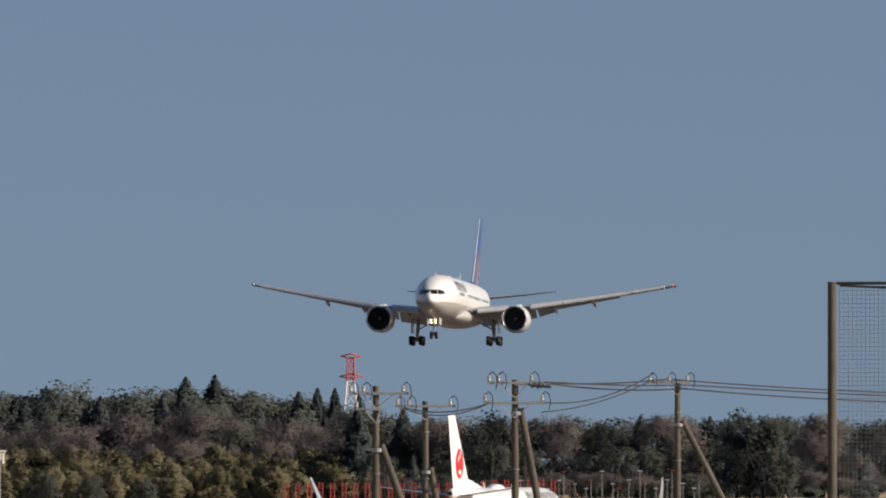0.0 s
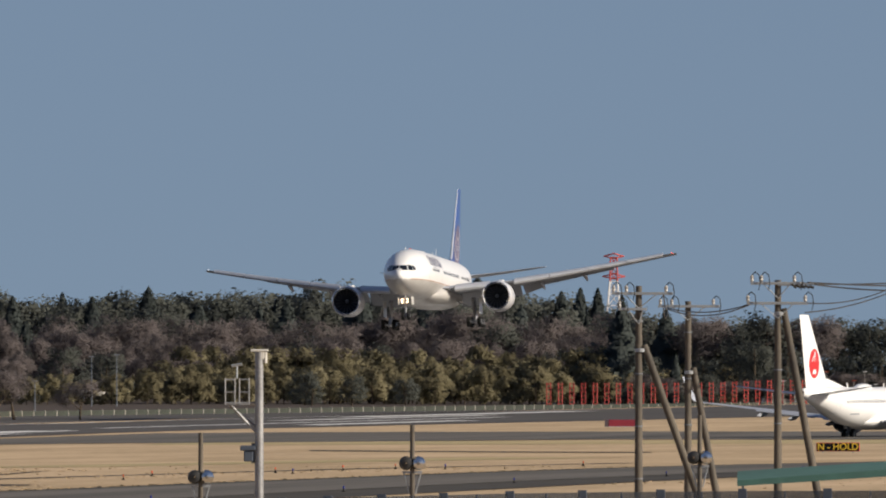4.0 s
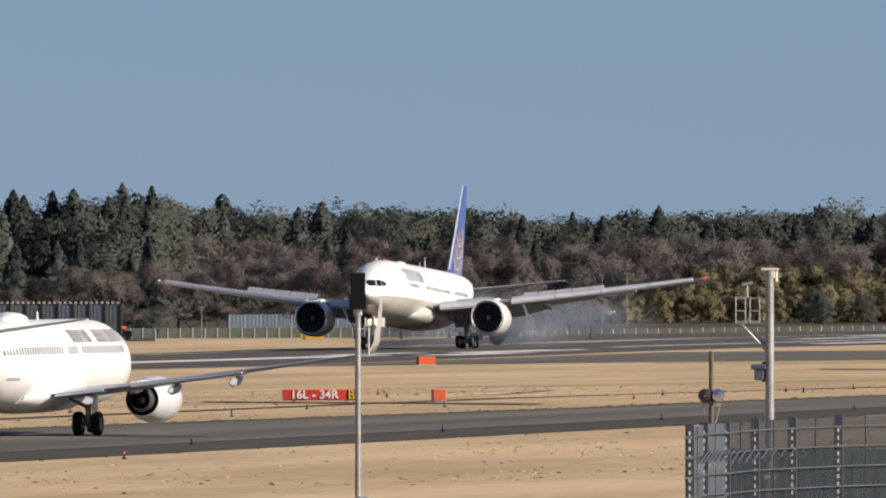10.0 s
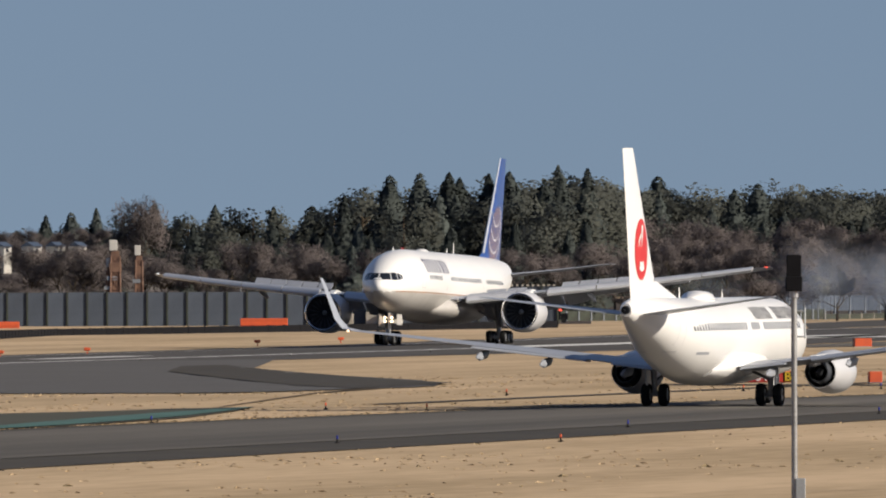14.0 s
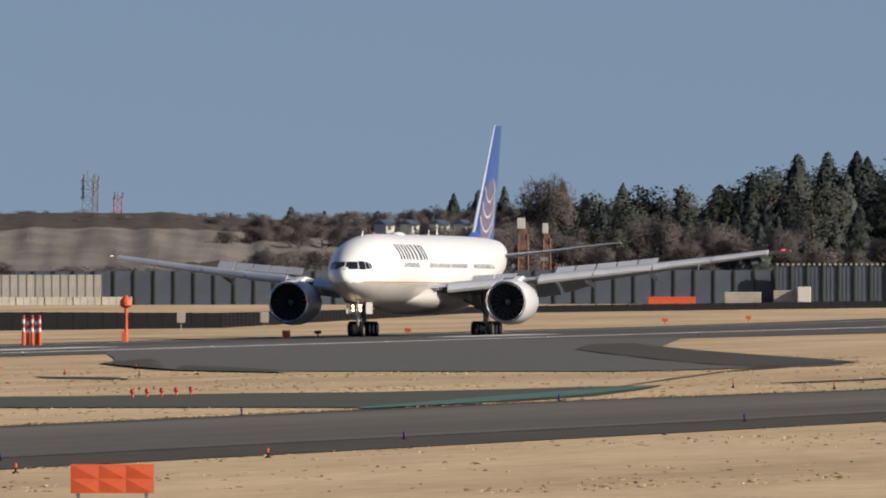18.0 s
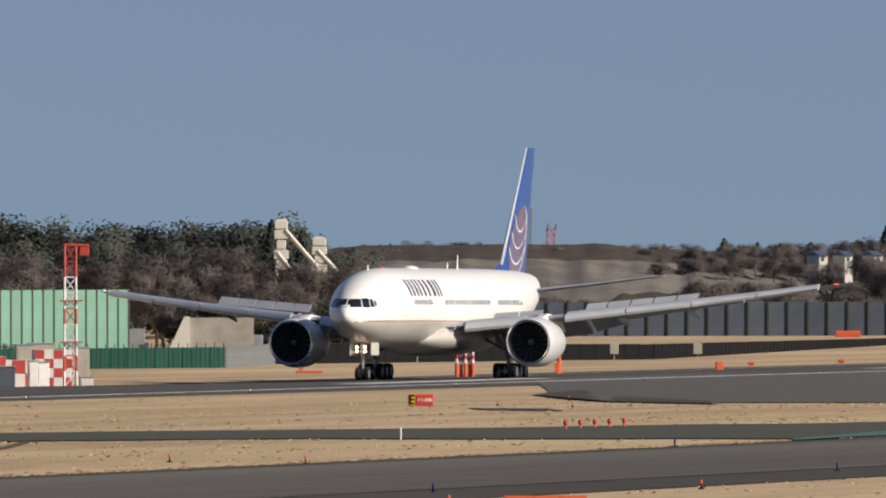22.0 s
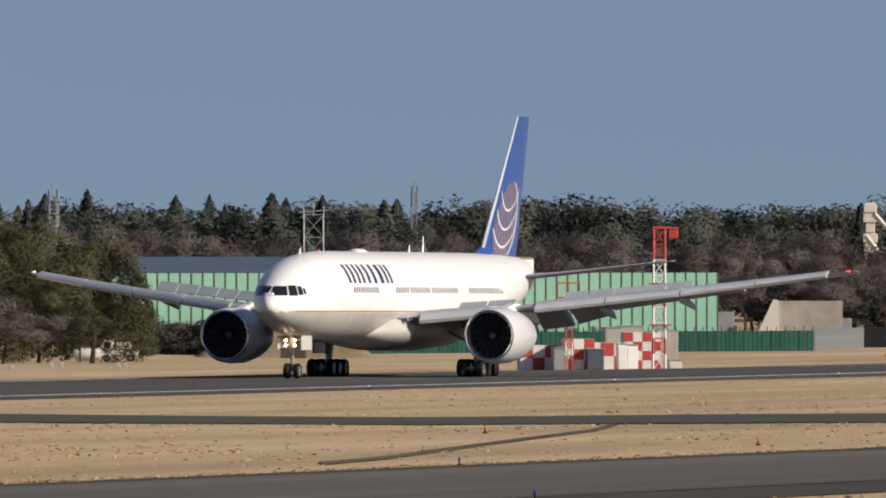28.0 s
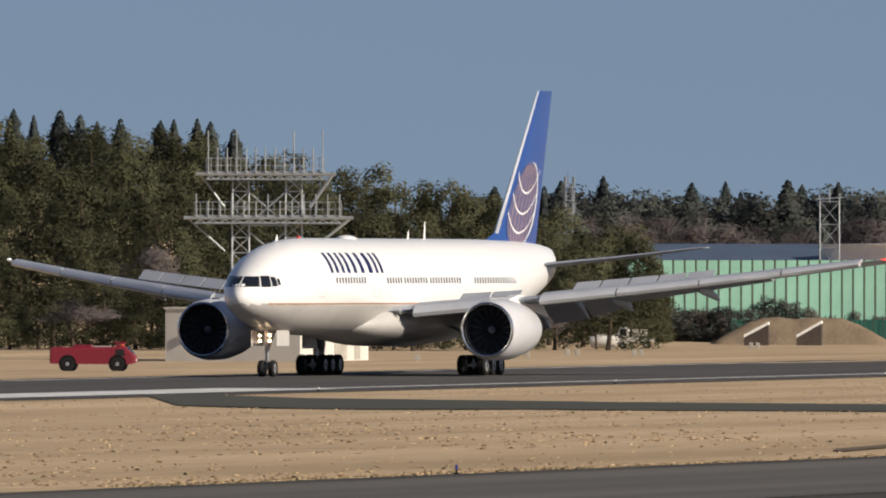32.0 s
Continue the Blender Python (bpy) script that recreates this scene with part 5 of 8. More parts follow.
def grow_woods():
    """The nearest of each kind stand as trees of their own, the rest are joined into one woodland mass."""
    far = {}
    seen = {}
    for _, kind, which, x, y, z, turn, s, wide in sorted(PLANTED):
        name, label, _ = TREE_TEXT[kind]
        trunk, crown = KINDS[kind][which]
        seen[kind] = seen.get(kind, 0) + 1
        if seen[kind] > 290:
            far.setdefault(kind, []).append((crown, pose(x, y, z, 0, 0, turn) @ Matrix.Diagonal((s * wide, s * wide, s, 1))))
            continue
        root = thing(name, label, "tree", pose(x, y, z, 0, 0, turn), group="woodland " + name + "s")
        root.scale = (s * wide, s * wide, s)
        for pn, me in (("trunk", trunk), ("crown", crown)):
            ob = new(pn, me)
            ob.parent = root
    for kind, crowns in far.items():
        q, soft = [], []
        for me, m in crowns:
            co = np.empty(len(me.vertices) * 3)
            me.vertices.foreach_get("co", co)
            no = np.empty(len(me.loops) * 3)
            me.corner_normals.foreach_get("vector", no)
            r = np.array(m.to_3x3())
            q.append(co.reshape(-1, 3) @ r.T + np.array(m.translation))
            soft.append((no.reshape(-1, 3) @ r.T)[::4])
        name = TREE_TEXT[kind][0]
        ob = new("far_woodland", leafy("far_woodland", np.concatenate(q), np.concatenate(soft), crowns[0][0].materials[0]))
        tagged(ob, "dense far woodland of " + name.replace("_", " ") + "s on the skyline", "woodland", kind="stuff")


SKYLINE = [(6.2, 1.03), (6.70, 1.1), (6.86, 1.3), (7.11, 1.03), (7.71, 1.12), (7.96, 1.03), (8.11, 2.0), (8.23, 2.16), (8.33, 2.6), (8.43, 2.2), (8.53, 2.87), (8.64, 2.66), (8.85, 2.45), (8.98, 2.75), (9.15, 2.45),
           (9.44, 2.5), (9.82, 2.35), (10.2, 2.68), (10.3, 2.75), (10.55, 2.4), (10.78, 2.69), (11.03, 3.34), (11.23, 3.28), (11.54, 3.1), (11.69, 2.45), (11.79, 1.4), (12.11, 1.63), (12.44, 1.27), (12.63, 1.03)]  # bearing, rise per 1000 m
SKYLINE_LEFT = [(12.79, 0.3), (13.11, 0.45), (13.45, 0.12), (14.10, 0.2), (14.26, 0.12), (14.46, 0.25), (14.47, 1.6), (14.51, 1.74), (14.70, 1.2), (14.84, 1.8), (14.94, 1.35), (15.12, 1.39), (15.35, 2.1), (15.61, 1.92), (15.75, 1.57),
                (16.04, 1.5), (16.41, 1.5), (16.66, 1.4), (16.91, 1.98), (17.1, 1.4), (17.6, 1.4)]


def skyline(b):
    return lerp_table(b, SKYLINE) if b < 12.7 else lerp_table(b, SKYLINE_LEFT)


def wood_row(b0, b1, dist, step, kinds, top=None, low=0.0, ragged=0.12, wide=1.0, deep=14.0, foot=False):
    """Trees along an arc. top: rise per 1000 m of their tops (None: the skyline), less low metres."""
    names, odds = zip(*kinds)
    odds = np.array(odds) / sum(odds)
    n = max(1, int(radians(b1 - b0) * dist / step))
    for i in range(n + 1):
        b = b0 + (b1 - b0) * (i + rng.uniform(-0.35, 0.35)) / n
        d = dist + rng.uniform(0, deep)
        x, y = spot(b, d)
        rise = skyline(b) if top is None else (lerp_table(b, top) if isinstance(top, list) else top)
        base = ground_z(x, y)
        h = max(2.5, (EYE + d / 1000 * rise - low - base) * (1 - ragged * rng.random() ** 1.8) * 1.075)
        kind = str(rng.choice(names, p=odds))
        if foot:
            # bushes with their feet in the bank
            h = rng.uniform(3.6, 5.4)
            k = wide * rng.uniform(1.1, 1.5)
            tree(str(rng.choice(names, p=odds)), x, y, h, k, EYE + d / 1000 * rise - low - h * rng.uniform(0.82, 1.0))
            continue
        k = wide * rng.uniform(0.95, 1.25) * (1.0 if h > 7 else min(1.6, 8.5 / h) if kind != "bamboo" else 1.0)
        tree(kind, x, y, h, k)


DARK = (("conifer", 0.6), ("broad", 0.4))
ROUND = (("conifer", 0.3), ("broad", 0.7))
MIXED = (("conifer", 0.12), ("broad", 0.38), ("bare", 0.5))
BROWN = (("bare", 0.9), ("broad", 0.1))
# beyond the runway's far end
wood_row(6.2, 8.05, 3000, 4.5, (("broad", 0.6), ("conifer", 0.2), ("bare", 0.2)), ragged=0.18)
wood_row(6.2, 8.05, 3020, 4.2, (("broad", 1.0),), low=0.8, ragged=0.1, wide=1.35)
wood_row(6.2, 8.0, 2960, 4.5, (("broad", 0.8), ("conifer", 0.2)), low=4.0, ragged=0.3)
wood_row(6.2, 6.75, 2900, 4.0, (("bare", 1.0),), top=0.2, ragged=0.3)
wood_row(8.0, 11.1, 3250, 3.6, ROUND, ragged=0.2, deep=20)
wood_row(8.0, 11.1, 3280, 4.0, (("broad", 1.0),), low=1.2, ragged=0.08, wide=1.35, deep=10)
wood_row(8.0, 11.1, 3215, 4.2, ROUND, low=2.5, ragged=0.22, deep=20)
wood_row(8.0, 11.1, 3170, 4.2, MIXED, low=6.0, ragged=0.25)
wood_row(7.8, 11.0, 3130, 3.4, BROWN, top=[(7.8, 0.6), (8.1, 1.0), (8.6, 1.1), (9.0, 0.8), (11.0, 0.75)], ragged=0.22)
wood_row(7.8, 11.0, 3090, 3.4, BROWN, top=-0.1, ragged=0.25)
wood_row(9.1, 11.1, 3050, 3.6, BROWN, top=-1.0, ragged=0.3)
wood_row(7.75, 9.35, 3020, 2.6, (("bamboo", 0.95), ("bare", 0.05)), top=-0.6, ragged=0.25)
wood_row(7.75, 9.45, 3003, 2.6, (("bamboo", 1.0),), top=-1.3, ragged=0.3)
wood_row(7.75, 9.55, 2985, 3.2, (("bamboo", 0.85), ("broad", 0.15)), top=-1.6, ragged=0.4)
wood_row(9.72, 10.5, 2425, 5.0, (("bare", 1.0),), top=-1.8, ragged=0.25, wide=1.1)
wood_row(9.55, 10.4, 2960, 3.2, (("bamboo", 1.0),), top=-2.0, ragged=0.3)
for b, d, h in ((9.02, 2950, 5.5), (8.88, 2945, 5.0), (8.72, 2948, 4.6), (9.0, 2940, 4.2), (9.75, 3000, 9.5), (9.62, 3010, 8.6), (8.27, 3080, 8.5)):
    tree("broad", *spot(b, d), h, 1.25)
# the tall dark stand and the pines beside it
wood_row(11.0, 11.75, 2760, 3.6, DARK, ragged=0.13)
wood_row(11.0, 12.66, 2830, 4.0, (("broad", 1.0),), low=1.5, ragged=0.1, wide=1.35)
wood_row(11.0, 11.78, 2730, 3.6, DARK, low=3.5, ragged=0.2)
wood_row(11.0, 11.8, 2700, 3.6, DARK, low=7.5, ragged=0.2)
wood_row(10.3, 11.15, 2620, 4.2, (("bare", 1.0),), top=-0.45, ragged=0.25)
wood_row(11.1, 12.6, 2520, 3.6, (("bare", 1.0),), top=-0.75, ragged=0.3)
wood_row(11.75, 12.66, 2800, 4.2, DARK, ragged=0.15)
wood_row(11.75, 12.68, 2770, 4.2, DARK, low=3.0, ragged=0.3)
wood_row(11.9, 12.8, 2560, 3.8, BROWN, top=-0.3, ragged=0.4)
for b, rise in ((12.335, 2.34), (12.365, 2.0)):
    tree("bare", *spot(b, 2745), EYE + 2.745 * rise + 0.6, 0.62)
# low scrub over the quarry bank
wood_row(12.45, 14.35, 2772, 2.0, (("bare", 0.9), ("broad", 0.1)), top=[(12.45, 0.5), (12.8, 0.2), (13.2, 0.12), (13.5, 0.16), (14.35, 0.16)], ragged=0.12, wide=1.0, deep=30, foot=True)
wood_row(12.45, 14.35, 2742, 2.0, (("bare", 1.0),), top=[(12.45, -0.1), (13.2, -0.15), (14.35, -0.15)], ragged=0.15, wide=1.0, foot=True)
wood_row(12.45, 13.36, 2715, 3.0, (("bare", 1.0),), top=-0.5, ragged=0.2, wide=1.1, foot=True)
wood_row(12.45, 13.30, 2688, 2.4, (("bare", 1.0),), top=-0.75, ragged=0.3, wide=1.1, foot=True)
wood_row(12.5, 13.26, 2580, 3.4, (("bare", 1.0),), top=-1.7, ragged=0.3, wide=1.2)
wood_row(13.42, 14.3, 2590, 9.0, (("bare", 1.0),), top=-2.3, ragged=0.4, wide=1.2)
for b, rise in ((12.64, 1.05), (12.72, 0.6), (12.86, 0.5), (13.02, 0.5), (13.12, 0.72), (13.3, 0.4), (14.12, 0.45), (14.15, 0.4), (14.2, 0.42), (13.53, 0.3), (13.5, 0.35)):
    tree("conifer", *spot(b, 2910), EYE + 2.91 * rise, 1.1)
# green hills behind the barrier
wood_row(14.28, 16.75, 2320, 4.2, (("broad", 0.85), ("conifer", 0.15)), ragged=0.14, wide=1.1)
wood_row(14.28, 16.9, 2345, 4.0, (("broad", 1.0),), low=0.8, ragged=0.08, wide=1.4)
wood_row(14.5, 15.95, 2290, 4.2, (("broad", 1.0),), low=2.2, ragged=0.25, wide=1.15)
wood_row(15.85, 17.3, 2340, 2.6, (("conifer", 0.7), ("broad", 0.3)), ragged=0.22)
wood_row(15.85, 17.3, 2310, 3.0, (("conifer", 0.4), ("broad", 0.6)), low=1.8, ragged=0.25)
wood_row(14.2, 17.2, 2120, 3.4, (("bare", 1.0),), top=-0.15, ragged=0.25)
wood_row(14.2, 17.2, 2070, 3.4, (("bare", 1.0),), top=-0.9, ragged=0.25)
wood_row(14.1, 15.3, 2030, 3.4, (("bare", 0.9), ("broad", 0.1)), top=-1.8, ragged=0.3)
wood_row(14.10, 14.56, 2205, 3.0, (("broad", 1.0),), top=-1.95, ragged=0.2, wide=0.9)
wood_row(14.10, 14.52, 2180, 3.0, (("broad", 1.0),), top=-3.0, ragged=0.25, wide=1.0)
# the wooded hillside
for d, k in ((1570, 0.18), (1600, 0.36), (1635, 0.52), (1670, 0.68), (1705, 0.82), (1745, 0.93), (1785, 1.0)):
    n = int(radians(2.1) * d / 4.0)
    for i in range(n + 1):
        b = 16.68 + 2.1 * (i + rng.uniform(-0.4, 0.4)) / n
        dd = d + rng.uniform(-10, 18)
        if dd < 1625 and b < 16.78:
            continue
        x, y = spot(b, dd)
        g = ground_z(x, y)
        top = EYE + dd / 1000 * lerp_table(b, HILL_TOP)
        h = min(11.0, max(3.2, (top * k - 0.6 * (1 - k) + 2.2 * (1 - k) - g) * rng.uniform(0.98, 1.14)))
        tree("bare" if k < 0.4 and rng.random() < 0.3 else "hill", x, y, h, 1.1 * min(1.5, max(1.0, 8.0 / h)))
for b, v in ((18.56, 5.62), (18.42, 5.6), (18.50, 5.3), (18.31, 5.0), (18.36, 5.35), (18.24, 5.15), (18.12, 5.05), (18.08, 5.1), (18.01, 5.15), (17.97, 5.0), (17.9, 4.6), (18.64, 5.7), (18.7, 5.5)):
    x, y = spot(b, 1800)
    tree("conifer", x, y, EYE + 1.8 * v - ground_z(x, y), 0.9)
for b, v in ((16.92, 1.9), (16.89, 1.7), (16.97, 1.6), (17.06, 1.5), (17.12, 1.6), (17.0, 1.3)):
    tree("conifer", *spot(b, 2000), EYE + 2.0 * v - ground_z(*spot(b, 2000)), 1.1)
# brushwood at the feet of the woods
for b0, b1, d, rise in ((8.0, 11.1, 3030, -2.2), (10.2, 11.2, 2600, -2.6), (11.0, 12.7, 2500, -2.6), (12.4, 14.3, 2540, -2.6), (14.2, 17.1, 2040, -2.6), (6.2, 8.0, 2940, -1.9)):
    wood_row(b0, b1, d, 3.4, (("bare", 0.55), ("broad", 0.45)), top=rise, ragged=0.35, wide=1.35)
wood_row(16.44, 16.66, 1640, 2.4, (("broad", 1.0),), top=-4.5, ragged=0.3, wide=1.3)
wood_row(16.80, 18.7, 1548, 2.8, (("hill", 0.75), ("bare", 0.25)), top=-4.4, ragged=0.4, wide=1.3)
for b in (9.60, 9.63, 9.66, 9.69, 9.72):
    tree("bamboo", *spot(b, 2962), 1.75, 1.6)
# climbers and shrubs against the green barrier
for i in range(15):
    b = 15.28 + 0.07 * i + float(rng.uniform(-0.03, 0.03))
    d = 1745 - 44 * (b - 15.0) / 1.7
    tree("bare", *spot(b, d - 6), float(rng.uniform(1.9, 3.3)), float(rng.uniform(0.7, 1.3)), -0.6)
for b, h in ((16.20, 3.2), (16.24, 3.8), (16.28, 4.2), (16.32, 3.6), (16.42, 3.0)):
    tree("broad", *spot(b, 1676), h, 1.3, -0.6)
for b, h in ((16.70, 9.9), (16.685, 9.2), (16.66, 7.9), (16.645, 6.6), (16.63, 4.6), (16.61, 3.0)):
    tree("hill", *spot(b, 1640), h, 0.62, -0.6)
for b, rise in ((14.475, 1.5), (14.385, 1.05), (14.375, 0.9)):
    tree("conifer", *spot(b, 2300), EYE + 2.3 * rise + 0.6, 0.85, -0.6)
# one tall pine in front of the far woods
for b, v in ((6.86, 1.30), (6.90, 1.05), (6.82, 1.12), (6.94, 0.7)):
    tree("broad", *spot(b, 2930), EYE + 2.93 * v, 0.9)
grow_woods()

# ---- things on and round the field ----
def lettering(text, size, material, m, parent, label, name="lettering"):
    cu = bpy.data.curves.new(name, 'FONT')
    cu.body, cu.size, cu.extrude, cu.align_x, cu.align_y = text, size, 0.012, 'CENTER', 'CENTER'
    cu.offset = 0.012
    tmp = bpy.data.objects.new("tmp", cu)
    me = bpy.data.meshes.new_from_object(tmp)
    bpy.data.objects.remove(tmp)
    me.materials.append(material)
    ob = new(name, me)
    ob.parent = parent
    ob.matrix_basis = m
    return tagged(ob, label)


def facing(bearing, dist, z=None, turn=0.0):
    """A pose at a place, its local -Y turned towards the stand."""
    x, y = spot(bearing, dist)
    return pose(x, y, ground_z(x, y) if z is None else z, 0, 0, bearing + turn)


def field_sign(bearing, dist, width, height, faces, label, turn=0.0):
    """A lit airfield sign on two feet: faces are (share of width, plate material, text, text material)."""
    root = thing("airfield_sign", label, "sign", facing(bearing, dist, None, turn))
    bm = bmesh.new()
    box(bm, -width / 2, -0.12, 0.12, width / 2, 0.12, 0.12 + height, bevel=0.03)
    part("case", bm, M_ORANGE, root, "painted sign case")
    for x in (-width * 0.35, width * 0.35):
        bm = bmesh.new()
        rod(bm, (x, 0, -0.05), (x, 0, 0.14), 0.06, 0.06, 8)
        part("foot", bm, M_GALV, root)
    x = -width / 2
    for share, plate, text, ink in faces:
        w = width * share
        bm = bmesh.new()
        box(bm, x + 0.03, -0.15, 0.16, x + w - 0.03, -0.122, 0.08 + height, bevel=0.008)
        face = part("sign_face", bm, plate, root, "flat sign face")
        if text:
            lettering(text, min(height * 1.15, 1.7 * w / max(1, len(text))), ink, pose(x + w / 2, -0.165, 0.12 + height * 0.5, 90, 0, 0), root, "sign letters")
        x += w
    return root


field_sign(10.507, 1073, 4.15, 0.62, ((0.865, M_SIGNRED, "16L - 34R", M_SIGNWHITE), (0.135, M_BLACK, "B", M_YELLOW)), "red runway sign with white letters beside a black and yellow one")
field_sign(14.03, 1157, 1.55, 0.72, ((0.3, M_YELLOW, "E", M_BLACK), (0.7, M_SIGNRED, "16L-34R", M_SIGNWHITE)), "small red and yellow runway sign standing in dry grass")
field_sign(10.53, 2395, 2.8, 0.72, ((0.34, M_YELLOW, "E", M_BLACK), (0.66, M_YELLOW, "", M_BLACK)), "yellow taxiway sign beyond the runway")
field_sign(7.424, 1634, 3.7, 0.75, ((1.0, M_BLACK, "N - HOLD", M_YELLOW),), "black hold sign with yellow letters on the grass")


def cube_marker(bearing, dist, w, h, label="faded orange square marker box on dry grass", name="marker_box", paint=None):
    root = thing(name, label, "marker", facing(bearing, dist, None, 8), group="orange marker boxes")
    bm = bmesh.new()
    box(bm, -w / 2, -w / 2, 0.0, w / 2, w / 2, h, bevel=0.03)
    part("shell", bm, paint or M_ORANGE, root)
    bm = bmesh.new()
    box(bm, -w / 2 - 0.03, -w / 2 - 0.03, -0.04, w / 2 + 0.03, w / 2 + 0.03, 0.05)
    part("base_frame", bm, M_GALV, root)
    return root


cube_marker(10.15, 1082, 0.74, 0.66)
cube_marker(10.188, 1752, 1.55, 0.78)
cube_marker(13.135, 1640, 0.62, 0.72)
cube_marker(8.074, 2133, 3.2, 0.8, "dark red long marker box on the grass", paint=M_FIRE)
for b, d in ((13.04, 1660), (12.77, 1690), (12.51, 1740), (12.0, 1880), (11.75, 1930)):
    root = thing("marker_lamp", "small red approach lamp on a short post", "lamp", facing(b, d), group="red marker lamps")
    bm = bmesh.new()
    rod(bm, (0, 0, -0.05), (0, 0, 0.35), 0.05, 0.05, 8)
    part("post", bm, M_ORANGE, root)
    bm = bmesh.new()
    box(bm, -0.3, -0.14, 0.33, 0.3, 0.14, 0.62, bevel=0.05)
    part("housing", bm, M_ORANGE, root, "red lamp housing")

# taxiway edge lamps: blue along the taxiway, red beside the stop lines
def edge_lamp(x, y, material, tall=0.42):
    tall *= 0.8
    root = thing("edge_lamp", "small elevated taxiway edge lamp", "lamp", pose(x, y, ground_z(x, y)), group="taxiway edge lamps")
    bm = bmesh.new()
    rod(bm, (0, 0, -0.05), (0, 0, tall * 0.55), 0.035, 0.035, 6)
    lathe(bm, [(0.0, 0.11), (0.05, 0.11), (0.07, 0.03)], (0, 0, 0), "z", 8)
    part("stem", bm, M_BLACK, root)
    bm = bmesh.new()
    lathe(bm, [(tall * 0.55, 0.035), (tall * 0.72, 0.05), (tall * 0.95, 0.042), (tall, 0.02)], (0, 0, 0), "z", 10)
    part("lens", bm, material, root, "coloured lamp lens", True)


for y in range(560, 1300, 62):
    edge_lamp(-157.0, y + 8, M_BLUELAMP)
    edge_lamp(-183.0, y + 30, M_BLUELAMP if y % 3 else M_ORANGE)
for x, y in ((-189, 905), (-196, 985), (-188, 1010), (-187, 1120), (-186, 1160), (-186.5, 1190), (-187, 1215), (-200, 1100), (-206, 1130), (-150, 640), (-149, 760), (-149, 600), (-190, 720), (-215, 770), (-280, 1140), (-262, 1085), (-290, 1200)):
    edge_lamp(x, y, M_ORANGE)
for i in range(16):
    edge_lamp(-337.2, 1000 + 60 * i, M_SIGNWHITE, 0.36)

# five stop-bar posts and the near barrier
for i in range(5):
    b = 13.596 - 0.0438 * i
    root = thing("stop_lamp", "small dull red stop lamp post in the grass", "lamp", facing(b, 880 + 3 * i), group="stop lamps")
    bm = bmesh.new()
    rod(bm, (0, 0, -0.05), (0, 0, 0.22), 0.06, 0.05, 8)
    part("post", bm, M_ORANGE, root)
    bm = bmesh.new()
    lathe(bm, [(0.2, 0.05), (0.26, 0.11), (0.40, 0.10), (0.44, 0.02)], (0, 0, 0), "z", 10)
    part("head", bm, M_TOWERRED, root, "dull red lamp head", True)
root = thing("warning_board", "large orange pyramid-faced warning board near the taxiway", "board", facing(13.657, 560))
bm = bmesh.new()
box(bm, -1.22, 0.0, 0.2, 1.22, 0.10, 1.05)
part("backing", bm, M_ORANGE, root, "orange board")
for i in range(3):
    for k in range(2):
        bm = bmesh.new()
        x0, x1 = -1.2 + 0.8 * i, -0.4 + 0.8 * i
        z0, z1 = 0.2 + 0.42 * k, 0.62 + 0.42 * k
        c = bm.verts.new(((x0 + x1) / 2, -0.05, (z0 + z1) / 2))
        v = [bm.verts.new(p) for p in ((x0, -0.004, z0), (x1, -0.004, z0), (x1, -0.004, z1), (x0, -0.004, z1))]
        for j in range(4):
            bm.faces.new((v[j], v[(j + 1) % 4], c))
        part("pyramid_panel", bm, M_ORANGE, root, "raised pyramid panel")
for x in (-1.0, 1.0):
    bm = bmesh.new()
    box(bm, x - 0.05, 0.1, -0.1, x + 0.05, 0.2, 1.0)
    part("leg", bm, M_GALV, root)
x, y = spot(14.09, 832)
root = thing("white_post", "thin white reflector post in dry grass", "post", pose(x, y, ground_z(x, y)))
bm = bmesh.new()
rod(bm, (0, 0, -0.1), (0, 0, 0.55), 0.035, 0.035, 8)
part("shaft", bm, M_SIGNWHITE, root)


# ---- red and white radio masts and checked cabins ----
def lattice(parent, x, y, z0, z1, w0, w1, bands, bar=0.05, name="lattice_section", faces=4):
    """A square lattice mast in bands of colour."""
    n = len(bands)
    for k, material in enumerate(bands):
        bm = bmesh.new()
        za, zb = z0 + (z1 - z0) * k / n, z0 + (z1 - z0) * (k + 1) / n
        wa, wb = w0 + (w1 - w0) * k / n, w0 + (w1 - w0) * (k + 1) / n
        cells = max(1, round((zb - za) / max(0.5, (wa + wb) / 2)))
        for c in range(cells):
            a0, a1 = za + (zb - za) * c / cells, za + (zb - za) * (c + 1) / cells
            q0, q1 = wa + (wb - wa) * c / cells, wa + (wb - wa) * (c + 1) / cells
            lo = [(x + sx * q0 / 2, y + sy * q0 / 2, a0) for sx, sy in ((-1, -1), (1, -1), (1, 1), (-1, 1))]
            hi = [(x + sx * q1 / 2, y + sy * q1 / 2, a1) for sx, sy in ((-1, -1), (1, -1), (1, 1), (-1, 1))]
            for i in range(4):
                rod(bm, lo[i], hi[i], bar, bar, 5, caps=False)
                rod(bm, lo[i], hi[(i + 1) % 4], bar * 0.55, bar * 0.55, 4, caps=False)
                rod(bm, hi[i], lo[(i + 1) % 4], bar * 0.55, bar * 0.55, 4, caps=False)
                rod(bm, hi[i], hi[(i + 1) % 4], bar * 0.7, bar * 0.7, 4, caps=False)
        part(name, bm, material, parent, "open lattice section of the mast")


